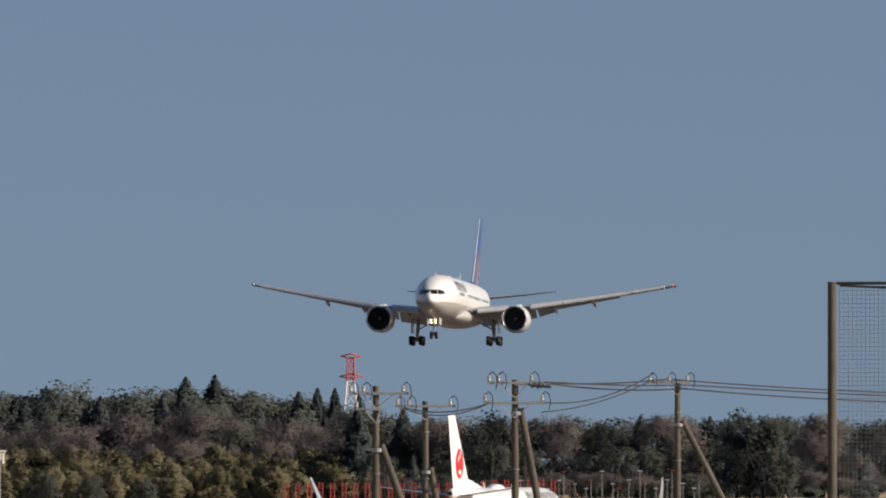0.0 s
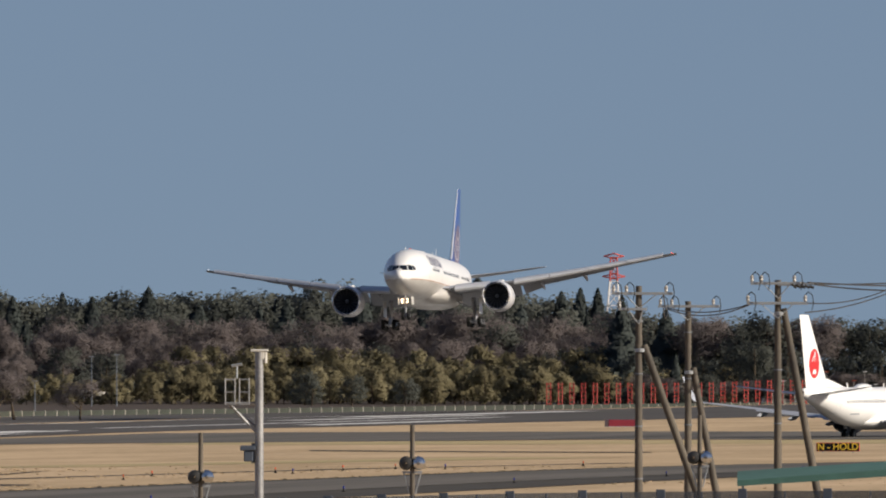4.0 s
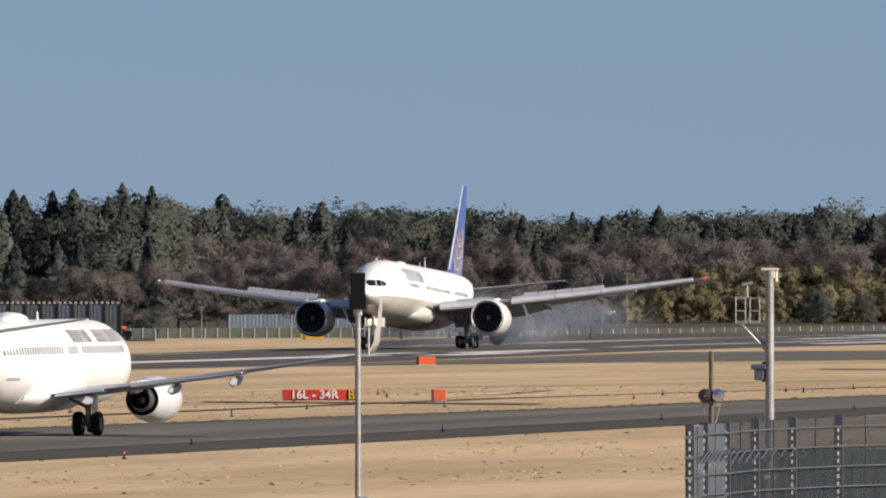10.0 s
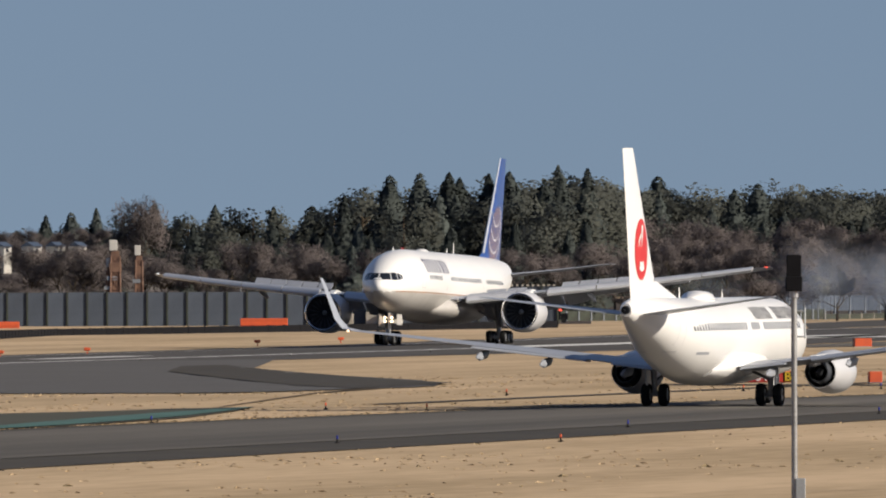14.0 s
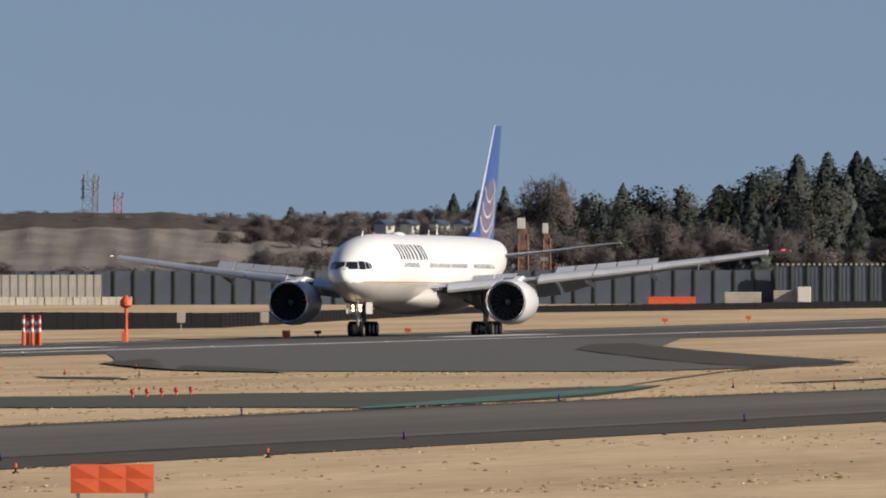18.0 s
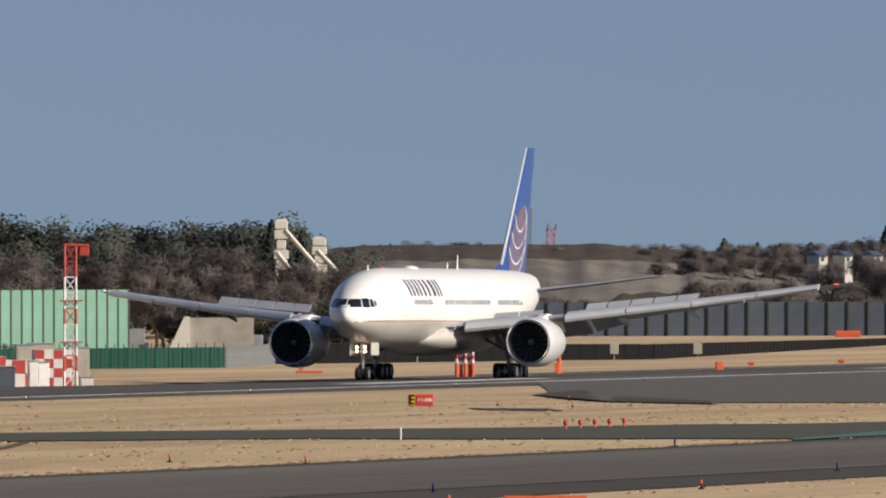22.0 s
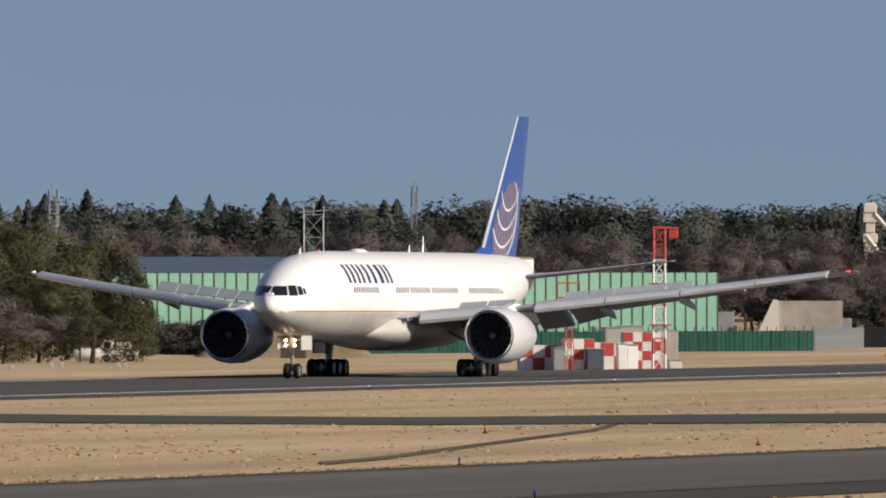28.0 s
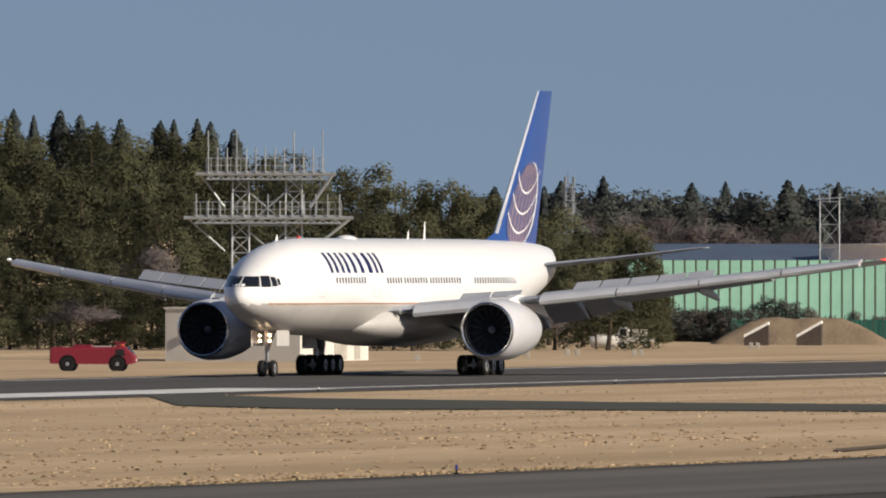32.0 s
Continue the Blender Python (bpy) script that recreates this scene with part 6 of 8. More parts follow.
R, W = M_TOWERRED, M_TOWERWHITE
root = thing("radio_mast", "tall red and white banded lattice mast with a top arm", "mast", facing(15.079, 1475))
lattice(root, 0, 0, 0.0, 10.9, 0.95, 0.85, [W, R, W, W, R, W, W, R, R], 0.10)
bm = bmesh.new()
rod(bm, (-0.5, -0.4, 10.95), (1.5, -0.4, 10.9), 0.12, 0.12, 8)
rod(bm, (-0.5, 0.4, 10.95), (1.5, 0.4, 10.9), 0.12, 0.12, 8)
box(bm, 0.7, -0.5, 10.1, 1.45, 0.5, 10.8, bevel=0.05)
part("top_arm", bm, R, root, "red arm at the mast head")
bm = bmesh.new()
for z in (3.4, 6.6):
    box(bm, -0.8, -0.8, z, 0.95, 0.8, z + 0.1)
part("landing", bm, R, root, "red landing plates")
root = thing("radio_mast", "short red and white mast with an orange head basket", "mast", facing(15.35, 1465))
lattice(root, 0, 0, 0.0, 5.6, 0.5, 0.45, [R, W, R, W, W], 0.05)
bm = bmesh.new()
for z in (5.6, 6.7):
    for a, b in (((-1, -1), (1, -1)), ((1, -1), (1, 1)), ((1, 1), (-1, 1)), ((-1, 1), (-1, -1))):
        rod(bm, (a[0] * 0.85, a[1] * 0.85, z), (b[0] * 0.85, b[1] * 0.85, z), 0.05, 0.05, 6)
for a in (-0.85, 0, 0.85):
    for b in (-0.85, 0.85):
        rod(bm, (a, b, 5.6), (a, b, 6.7), 0.04, 0.04, 5)
box(bm, -0.9, -0.9, 5.5, 0.9, 0.9, 5.6)
part("head_basket", bm, M_ORANGE, root, "orange railed head basket")
root = thing("radio_mast", "slim red and white lattice pole on an orange base", "mast", facing(14.39, 1650))
lattice(root, 0, 0, 0.0, 6.0, 0.28, 0.24, [R, W, R, W, R, W, R], 0.045)
bm = bmesh.new()
box(bm, -0.4, -0.5, -0.05, 1.9, 0.5, 0.22, bevel=0.04)
part("base", bm, M_ORANGE, root, "orange base plate")


def checked_cabin(bearing, dist, cols, rows, cell, first=0, depth=2.4, label="equipment cabin painted in red and white checks"):
    root = thing("checked_cabin", label, "cabin", facing(bearing, dist, None, 6), group="checked equipment cabins")
    bm = bmesh.new()
    w, h = cols * cell, rows * cell
    box(bm, -w / 2, 0, -0.1, w / 2, depth, h)
    part("shell", bm, W, root, "white cabin shell")
    for side, n in (("front", cols), ("side", max(1, int(depth / cell)))):
        for i in range(n):
            for j in range(rows):
                bm = bmesh.new()
                material = R if (i + j + first) % 2 else W
                if side == "front":
                    box(bm, -w / 2 + i * cell + 0.01, -0.03, j * cell + 0.01, -w / 2 + (i + 1) * cell - 0.01, 0.0, (j + 1) * cell - 0.01)
                else:
                    d = depth / n
                    box(bm, w / 2, i * d + 0.01, j * cell + 0.01, w / 2 + 0.03, (i + 1) * d - 0.01, (j + 1) * cell - 0.01)
                part("check_panel", bm, material, root)
    return root


checked_cabin(15.44, 1470, 3, 2, 0.95, 0)
checked_cabin(15.32, 1468, 3, 3, 0.80, 1)
checked_cabin(15.235, 1474, 3, 2, 1.05, 1)
checked_cabin(15.13, 1478, 4, 4, 0.72, 0)
for b, w, h, d, m in ((15.375, 1.2, 1.7, 1466, M_GALV), (15.27, 1.3, 1.6, 1467, M_SHEET), (15.19, 0.7, 2.0, 1469, M_SIGNWHITE), (15.215, 1.4, 3.2, 1484, M_CONC), (15.165, 2.0, 3.3, 1486, M_CONC), (15.055, 1.7, 3.0, 1480, M_CONC), (15.16, 0.9, 1.9, 1471, M_SIGNWHITE), (15.03, 1.0, 0.7, 1472, M_CREAM)):
    root = thing("equipment_cabinet", "weathered grey equipment cabinet beside the checked cabins", "cabinet", facing(b, d, None, 6))
    bm = bmesh.new()
    box(bm, -w / 2, 0, -0.1, w / 2, 1.2, h, bevel=0.03)
    part("case", bm, m, root)
    bm = bmesh.new()
    box(bm, -w / 2 - 0.06, -0.06, h, w / 2 + 0.06, 1.26, h + 0.08)
    part("roof", bm, M_GALV, root)
    bm = bmesh.new()
    box(bm, -w * 0.4, -0.02, 0.15, w * 0.4, -0.002, h - 0.2)
    part("door", bm, m, root)
root = thing("obstacle_lights", "cluster of red and white banded obstacle posts", "posts", facing(13.9, 1560))
for i, dx in enumerate((-0.6, -0.25, 0.1, 0.45, 0.7)):
    bm = bmesh.new()
    h = 2.5 - 0.2 * (i % 2)
    rod(bm, (dx, 0.2 * (i % 2), -0.1), (dx, 0.2 * (i % 2), h * 0.45), 0.15, 0.15, 10)
    part("post_foot", bm, M_ORANGE, root, "orange lower post")
    for k, mm in enumerate((W, R, W, R)):
        bm = bmesh.new()
        rod(bm, (dx, 0.2 * (i % 2), h * (0.45 + 0.137 * k)), (dx, 0.2 * (i % 2), h * (0.45 + 0.137 * (k + 1))), 0.13, 0.13, 10)
        part("band", bm, mm, root)
root = thing("beacon_post", "orange post with a round lamp on top", "lamp", facing(13.615, 1620))
bm = bmesh.new()
rod(bm, (0, 0, -0.1), (0, 0, 2.9), 0.17, 0.14, 10)
part("post", bm, M_ORANGE, root)
bm = bmesh.new()
lathe(bm, [(2.9, 0.2), (3.1, 0.52), (3.5, 0.5), (3.75, 0.3), (3.95, 0.05)], (0, 0, 0), "z", 14)
part("lamp_head", bm, M_ORANGE, root, "round orange lamp head", True)
bm = bmesh.new()
box(bm, -0.35, -0.3, 0.0, -0.05, 0.3, 0.9, bevel=0.02)
part("switch_box", bm, M_ORANGE, root)


# ---- barriers, fences and walls behind the runway ----
def panel_wall(name, b0, d0, b1, d1, z0, z1, width, panel, post, label, proud=0.12, thick=0.12, cap=None, z1b=None, ribs=3):
    """A straight wall of upright panels between posts."""
    x0, y0 = spot(b0, d0)
    x1, y1 = spot(b1, d1)
    length = math.hypot(x1 - x0, y1 - y0)
    turn = math.degrees(math.atan2(y1 - y0, x1 - x0))
    g = ground_z(x0, y0)
    root = thing(name, label, "wall", pose(x0, y0, g, 0, 0, turn))
    n = max(1, round(length / width))
    w = length / n
    z1b = z1 if z1b is None else z1b
    me = None
    for i in range(n):
        h = z1 + (z1b - z1) * i / n
        if me is None or z1b != z1:
            bm = bmesh.new()
            gap = 0.02 if ribs else 0.004
            box(bm, gap, 0, z0, w - gap, thick, h)
            for k in range(1, ribs + 1):
                box(bm, w * k / 4 - 0.05, -0.05, z0 + 0.05, w * k / 4 + 0.05, 0.002, h - 0.05)
            me = finish("panel", bm, panel)
        ob = new("panel", me)
        ob.parent = root
        ob.location = (w * i, 0, 0)
    bm = bmesh.new()
    box(bm, -0.10, -proud, min(z0, -0.2), 0.10, thick, z1 + 0.05)
    pm = finish("post", bm, post)
    for i in range(n + 1):
        ob = new("post", pm)
        ob.parent = root
        ob.location = (w * i, 0, 0)
        ob.scale = (1, 1, (z1 + (z1b - z1) * i / n) / z1)
    if cap:
        for i in range(n * 3):
            bm = bmesh.new() if i == 0 else None
            if bm:
                box(bm, -0.14, -0.2, z1 - 0.02, 0.14, 0.2, z1 + 0.22)
                cm = finish("cap_block", bm, cap)
            ob = new("cap_block", cm)
            ob.parent = root
            ob.location = (w * i / 3 + 0.2, 0, 0)
    return root


panel_wall("green_barrier", 16.72, 1690, 14.905, 1752, 1.2, 7.05, 1.5, M_GREEN, M_POST, "tall pale green noise barrier of upright panels", ribs=0, proud=0.05)
panel_wall("low_concrete_wall", 16.72, 1688, 14.905, 1750, -0.3, 1.5, 2.35, M_CONC, M_CONC, "low concrete base of the green noise barrier", thick=0.5)
panel_wall("green_fence", 16.50, 1668, 14.615, 1733, 0.0, 1.85, 2.0, M_DKGREEN, M_DKGREEN, "dark green mesh fence before the noise barrier", ribs=0, proud=0.04)
for k in range(60):
    if k == 0:
        bm = bmesh.new()
        rod(bm, (0, 0, -0.1), (0, 0, 2.25), 0.05, 0.05, 6)
        tipm = finish("fence_tip", bm, M_POST)
        fence_tips = thing("tipped_fence", "row of dark steel posts along the green fence", "fence", pose(*spot(14.62, 1732), -0.6))
    ob = new("fence_post", tipm)
    ob.parent = fence_tips
    x0, y0 = spot(14.62, 1732)
    x1, y1 = spot(16.3, 1674)
    ob.location = ((x1 - x0) * k / 60, (y1 - y0) * k / 60, 0)
panel_wall("steel_fence", 14.615, 1733, 14.47, 1770, 0.0, 1.9, 1.0, M_GALV, M_GALV, "short grey steel fence section")
panel_wall("sheet_pile_wall", 13.95, 2345, 11.672, 2352, 0.0, 4.15, 2.45, M_SHEET, M_POST, "long dark grey-blue panel wall between black posts", proud=0.2, ribs=0)
panel_wall("slat_wall", 11.668, 2350, 11.1, 2352, 0.0, 4.75, 1.9, M_SHEET, M_POST, "dark slatted screen wall topped with pale blocks", proud=0.25, cap=M_CONC)
root = panel_wall("concrete_screen", 14.089, 2340, 13.687, 2345, 0.9, 3.7, 1.05, M_CONC, M_SHEET, "row of pale leaning concrete screen slabs", proud=0.02, thick=0.25)
panel_wall("kerb_wall", 14.2, 2330, 13.6, 2340, -0.1, 1.0, 4.0, M_CONC, M_CONC, "low concrete kerb wall before the screen slabs")
panel_wall("black_bank_fence", 14.463, 1784, 13.33, 1850, -0.1, 1.95, 3.0, M_BLACK, M_BLACK, "low black sheeted fence along the far grass", z1b=1.45, ribs=0, proud=0.03)
panel_wall("black_bank_fence", 13.33, 1850, 12.6, 2122, -0.1, 1.45, 4.0, M_BLACK, M_BLACK, "low black sheeted fence along the far grass", z1b=0.75, ribs=0, proud=0.03)
panel_wall("black_bank_fence", 12.6, 2122, 11.1, 2270, -0.1, 0.75, 5.0, M_BLACK, M_BLACK, "low black sheeted fence along the far grass", z1b=0.85, ribs=0, proud=0.03)
for b in (14.04, 13.45, 13.2):
    root = thing("utility_box", "small pale utility box on the far grass", "box", facing(b, 1778))
    bm = bmesh.new()
    box(bm, -0.4, 0, 0.9, 0.4, 0.5, 1.9, bevel=0.03)
    box(bm, -0.05, 0.2, -0.1, 0.05, 0.3, 0.95)
    part("case", bm, M_CONC, root)
panel_wall("boundary_wall", 10.78, 2500, 10.0, 2560, 0.9, 2.9, 4.0, M_SHEET, M_FARSTEEL, "grey boundary wall behind bare trees", cap=None)
panel_wall("boundary_fence", 11.3, 2440, 10.3, 2480, -0.1, 1.3, 2.2, M_POST, M_FARSTEEL, "dark mesh boundary fence behind the runway", ribs=0)
panel_wall("boundary_fence", 10.3, 2480, 7.4, 2950, -0.1, 0.7, 5.2, M_POST, M_CONC, "low dark boundary fence with pale posts beyond the runway end", ribs=0)


# ---- buildings ----
def shed(name, b0, b1, dist, z_eave, z_ridge, depth, wall, roof, label, turn=0.0):
    x0, y0 = spot(b0, dist)
    x1, y1 = spot(b1, dist)
    w = math.hypot(x1 - x0, y1 - y0)
    root = thing(name, label, "building", pose(x0, y0, ground_z(x0, y0), 0, 0, math.degrees(math.atan2(y1 - y0, x1 - x0)) + turn))
    bm = bmesh.new()
    box(bm, 0, 0, -0.2, w, depth, z_eave)
    part("wall", bm, wall, root)
    bm = bmesh.new()
    loft(bm, [[(-0.3, -0.4, z_eave), (-0.3, depth / 2, z_ridge), (-0.3, depth + 0.4, z_eave), (-0.3, depth / 2, z_ridge - 0.25)], [(w + 0.3, -0.4, z_eave), (w + 0.3, depth / 2, z_ridge), (w + 0.3, depth + 0.4, z_eave), (w + 0.3, depth / 2, z_ridge - 0.25)]])
    part("roof", bm, roof, root)
    n = max(2, int(w / 3))
    for i in range(n):
        bm = bmesh.new()
        box(bm, w * i / n - 0.05, -0.06, 0, w * i / n + 0.05, -0.002, z_eave - 0.02)
        part("wall_rib", bm, wall, root)
    return root


shed("white_hall", 15.943, 15.39, 1850, 8.3, 8.35, 14, M_SIGNWHITE, M_SIGNWHITE, "long white flat-roofed hall behind the green barrier", 28)
shed("blue_roofed_hall", 16.75, 15.6, 1860, 6.5, 8.3, 30, M_SHEET, M_ROOFBLUE, "large hall with a blue-grey sloping roof")
root = thing("equipment_building", "flat-roofed cream equipment building with shaded side", "building", pose(*spot(17.701, 1430), -0.6))
bm = bmesh.new()
box(bm, -10.6, 0, -0.1, 0, 17, 3.9)
part("wall", bm, M_CREAM, root, "cream rendered walls")
bm = bmesh.new()
box(bm, -10.7, -0.1, 3.9, 0.1, 17.1, 4.05)
part("parapet", bm, M_CREAM, root)
for y0, y1, z1, m in ((3.2, 5.0, 2.3, M_BLACK), (8.5, 11.5, 2.9, M_CONC), (13.5, 14.8, 2.2, M_CONC)):
    bm = bmesh.new()
    box(bm, 0.002, y0, 0.1, 0.05, y1, z1)
    part("door", bm, m, root, "building door")
for x, w, h in ((-8.6, 1.6, 0.7), (-2.4, 1.5, 0.75), (-1.2, 0.5, 0.5)):
    bm = bmesh.new()
    box(bm, x, 2, 4.05, x + w, 3.6, 4.05 + h, bevel=0.03)
    part("roof_unit", bm, M_CREAM, root, "small roof unit")
for x in (-7.6, -3.2):
    bm = bmesh.new()
    box(bm, x, -0.5, 2.2, x + 0.15, -0.002, 2.9)
    part("wall_bracket", bm, M_CONC, root)
def localizer_tower():
    root = thing("antenna_tower", "two-decked grey steel antenna tower with rows of masts", "tower", pose(*spot(17.80, 1442), -0.6, 0, 0, 17.8))
    for dx in (-2.0, 2.0):
        lattice(root, dx, 0, 0.0, 13.9, 1.4, 1.2, [M_GALV, M_GALV, M_GALV], 0.08)
    for z in (4.0, 7.2, 10.2):
        for p, q in (((-1.5, -0.6, z), (1.5, -0.6, z + 2.6)), ((1.5, -0.6, z), (-1.5, -0.6, z + 2.6)), ((-2.0, 0.6, z), (2.0, 0.6, z))):
            bm = bmesh.new()
            rod(bm, p, q, 0.07, 0.07, 5)
            part("cross_brace", bm, M_GALV, root)
    for z, x0, x1, tall in ((14.15, -4.6, 4.3, 1), (10.85, -5.5, 5.6, 0)):
        bm = bmesh.new()
        box(bm, x0, -1.6, z, x1, 1.6, z + 0.12)
        for y in (-1.6, 1.6):
            rod(bm, (x0 - 0.8, y, z - 0.1), (x1 + 0.9, y, z - 0.1), 0.14, 0.14, 6)
        n = 12
        for i in range(n):
            xa, xb = x0 + (x1 - x0) * i / n, x0 + (x1 - x0) * (i + 1) / n
            rod(bm, (xa, -1.6, z), (xb, -1.6, z - 0.5), 0.05, 0.05, 4)
            rod(bm, (xb, -1.6, z), (xa, -1.6, z - 0.5), 0.05, 0.05, 4)
        rod(bm, (x0, -1.6, z - 0.5), (x1, -1.6, z - 0.5), 0.07, 0.07, 5)
        part("deck", bm, M_GALV, root, "steel grating deck")
        bm = bmesh.new()
        for y in (-1.6, 1.6):
            for h in (0.55, 1.1):
                rod(bm, (x0, y, z + h), (x1, y, z + h), 0.035, 0.035, 4)
            for i in range(25):
                x = x0 + (x1 - x0) * i / 24
                rod(bm, (x, y, z), (x, y, z + 1.1), 0.03, 0.03, 4)
        part("railing", bm, M_GALV, root, "steel deck railing")
        for i in range(13):
            bm = bmesh.new()
            x = x0 + 0.15 + (x1 - x0 - 0.3) * i / 12
            h = (3.2 if i in (0, 3, 9, 12) else 1.9) if tall else (1.7 if i > 8 or i % 3 == 0 else 1.2)
            rod(bm, (x, -1.75, z), (x, -1.75, z + h), 0.06, 0.05, 6)
            part("mast", bm, M_GALV, root, "upright antenna mast")
        for xa, xb, r in ((3.2, x1 + 0.6, 0.13), (-3.2, x0 - 0.4, 0.08)):
            bm = bmesh.new()
            rod(bm, (xa, -0.7, z - 2.6), (xb, -0.7, z - 0.2), r, r, 6)
            part("knee_brace", bm, M_GALV, root, "slanting brace under the deck")


localizer_tower()
root = thing("lattice_tower", "slim grey lattice tower beside the barrier", "tower", pose(*spot(16.115, 1722), -0.6, 0, 0, 16))
lattice(root, 0, 0, 0, 12.3, 1.75, 1.75, [M_GALV, M_GALV, M_GALV], 0.07)
for x in (-0.9, 0.0, 0.9):
    bm = bmesh.new()
    rod(bm, (x, 0, 12.2), (x, 0, 13.0 + 0.4 * (x == 0)), 0.05, 0.05, 5)
    part("top_mast", bm, M_GALV, root)
bm = bmesh.new()
rod(bm, (-1.3, 0, 12.5), (1.4, 0, 12.7), 0.06, 0.06, 5)
part("top_bar", bm, M_GALV, root)


def comms_tower(b, d, z_top, w, label, material, rungs=3):
    x, y = spot(b, d)
    root = thing("lattice_tower", label, "tower", pose(x, y, ground_z(x, y), 0, 0, b))
    h = z_top - ground_z(x, y)
    lattice(root, 0, 0, 0, h, w * 1.2, w, material, 0.09)
    for k in range(rungs):
        z = h - 0.4 - 1.3 * k
        bm = bmesh.new()
        lathe(bm, [(z, w * 0.75), (z + 0.12, w * 0.75)], (0, 0, 0), "z", 10, cap=True)
        part("platform", bm, M_FARSTEEL, root)
        for a in range(3):
            bm = bmesh.new()
            rod(bm, (w * 0.7 * math.cos(a * 2.1), w * 0.7 * math.sin(a * 2.1), z), (w * 0.7 * math.cos(a * 2.1), w * 0.7 * math.sin(a * 2.1), z + 1.1), 0.14, 0.14, 6)
            part("panel_antenna", bm, M_FARSTEEL, root)
    bm = bmesh.new()
    rod(bm, (0, 0, h), (0, 0, h + 1.2), 0.06, 0.04, 5)
    part("top_rod", bm, M_FARSTEEL, root)


comms_tower(16.899, 1900, 13.6, 0.8, "grey communication tower rising over the trees", [M_FARSTEEL, M_FARSTEEL])
comms_tower(15.814, 2300, 15.0, 0.6, "slim grey communication mast rising over the trees", [M_FARSTEEL, M_FARSTEEL], 2)
comms_tower(13.73, 3000, 16.2, 1.5, "grey communication tower on the far ridge", [M_FARSTEEL, M_FARSTEEL])
comms_tower(13.705, 3010, 16.0, 0.7, "slim grey mast beside the far tower", [M_FARSTEEL, M_FARSTEEL], 2)
comms_tower(13.639, 3000, 13.4, 1.2, "red and white tower on the far ridge", [M_TOWERWHITE, M_TOWERWHITE, M_TOWERRED], 1)
x, y = spot(8.096, 3600)
root = thing("power_pylon", "red and white power line pylon beyond the woods", "pylon", pose(x, y, 0, 0, 0, 8))
lattice(root, 0, 0, 0, 20.5, 5.0, 1.4, [R, W, W], 0.16)
lattice(root, 0, 0, 20.5, 25.0, 1.4, 1.2, [R], 0.16)
for z, w in ((21.0, 4.3), (24.8, 3.8)):
    bm = bmesh.new()
    for s in (-1, 1):
        for y in (-0.6, 0.6):
            rod(bm, (0, y, z), (s * w / 2, 0, z + 0.4), 0.15, 0.12, 5)
            rod(bm, (0, y, z + 0.9), (s * w / 2, 0, z + 0.4), 0.15, 0.12, 5)
    part("cross_arm", bm, R, root, "red cross arm")
# gravel plant on the ridge
root = thing("gravel_plant", "cream gravel plant with two hoppers and conveyors", "plant", pose(*spot(14.399, 2262), -0.6, 0, 0, 14))
for x, z0, z1, w in ((-1.9, 8.4, 14.3, 1.8), (2.6, 7.0, 12.2, 1.9)):
    bm = bmesh.new()
    for k in range(5):
        z = z0 + (z1 - z0) * k / 5
        q = w * (0.8 + 0.2 * math.sin(k * 2.3))
        box(bm, x - q / 2, -1, z, x + q / 2, 1, z + (z1 - z0) / 5 - 0.15, bevel=0.06)
        box(bm, x - q * 0.35, -0.8, z + (z1 - z0) / 5 - 0.16, x + q * 0.35, 0.8, z + (z1 - z0) / 5 + 0.02)
    for sx in (-0.7, 0.7):
        rod(bm, (x + sx, -0.7, -0.1), (x + sx * 0.8, -0.7, z0), 0.16, 0.16, 6)
        rod(bm, (x + sx, 0.7, -0.1), (x + sx * 0.8, 0.7, z0), 0.16, 0.16, 6)
    part("hopper", bm, M_CREAM, root, "stacked cream hopper")
for a, b in (((-1.4, 13.0), (2.4, 8.6)), ((2.4, 10.6), (5.4, 7.4)), ((-2.4, 10.4), (-0.2, 7.6))):
    bm = bmesh.new()
    rod(bm, (a[0], -0.9, a[1]), (b[0], -0.9, b[1]), 0.28, 0.28, 6)
    rod(bm, (b[0], -0.9, b[1]), (b[0], -0.9, -0.1), 0.12, 0.12, 6)
    part("conveyor", bm, M_CREAM, root, "slanting conveyor")
# houses and silos among the scrub
for b, w in ((12.823, 0.9), (12.747, 0.8), (12.657, 0.9), (12.586, 0.8), (12.52, 0.7)):
    root = thing("house", "small pale far house among trees", "house", facing(b, 2705, 0.0, 20), group="far houses")
    bm = bmesh.new()
    box(bm, -w * 0.7, 0, -0.2, w * 0.7, 5, 9.1)
    part("wall", bm, M_CREAM, root)
    bm = bmesh.new()
    loft(bm, [[(-w * 0.8, -0.4, 9.1), (-w * 0.8, 2.5, 9.75), (-w * 0.8, 5.4, 9.1)], [(w * 0.8, -0.4, 9.1), (w * 0.8, 2.5, 9.75), (w * 0.8, 5.4, 9.1)]])
    part("roof", bm, M_ROOFBLUE, root)
    bm = bmesh.new()
    box(bm, -w * 0.35, -0.05, 8.3, w * 0.1, -0.002, 8.8)
    part("window", bm, M_WINDOW, root)
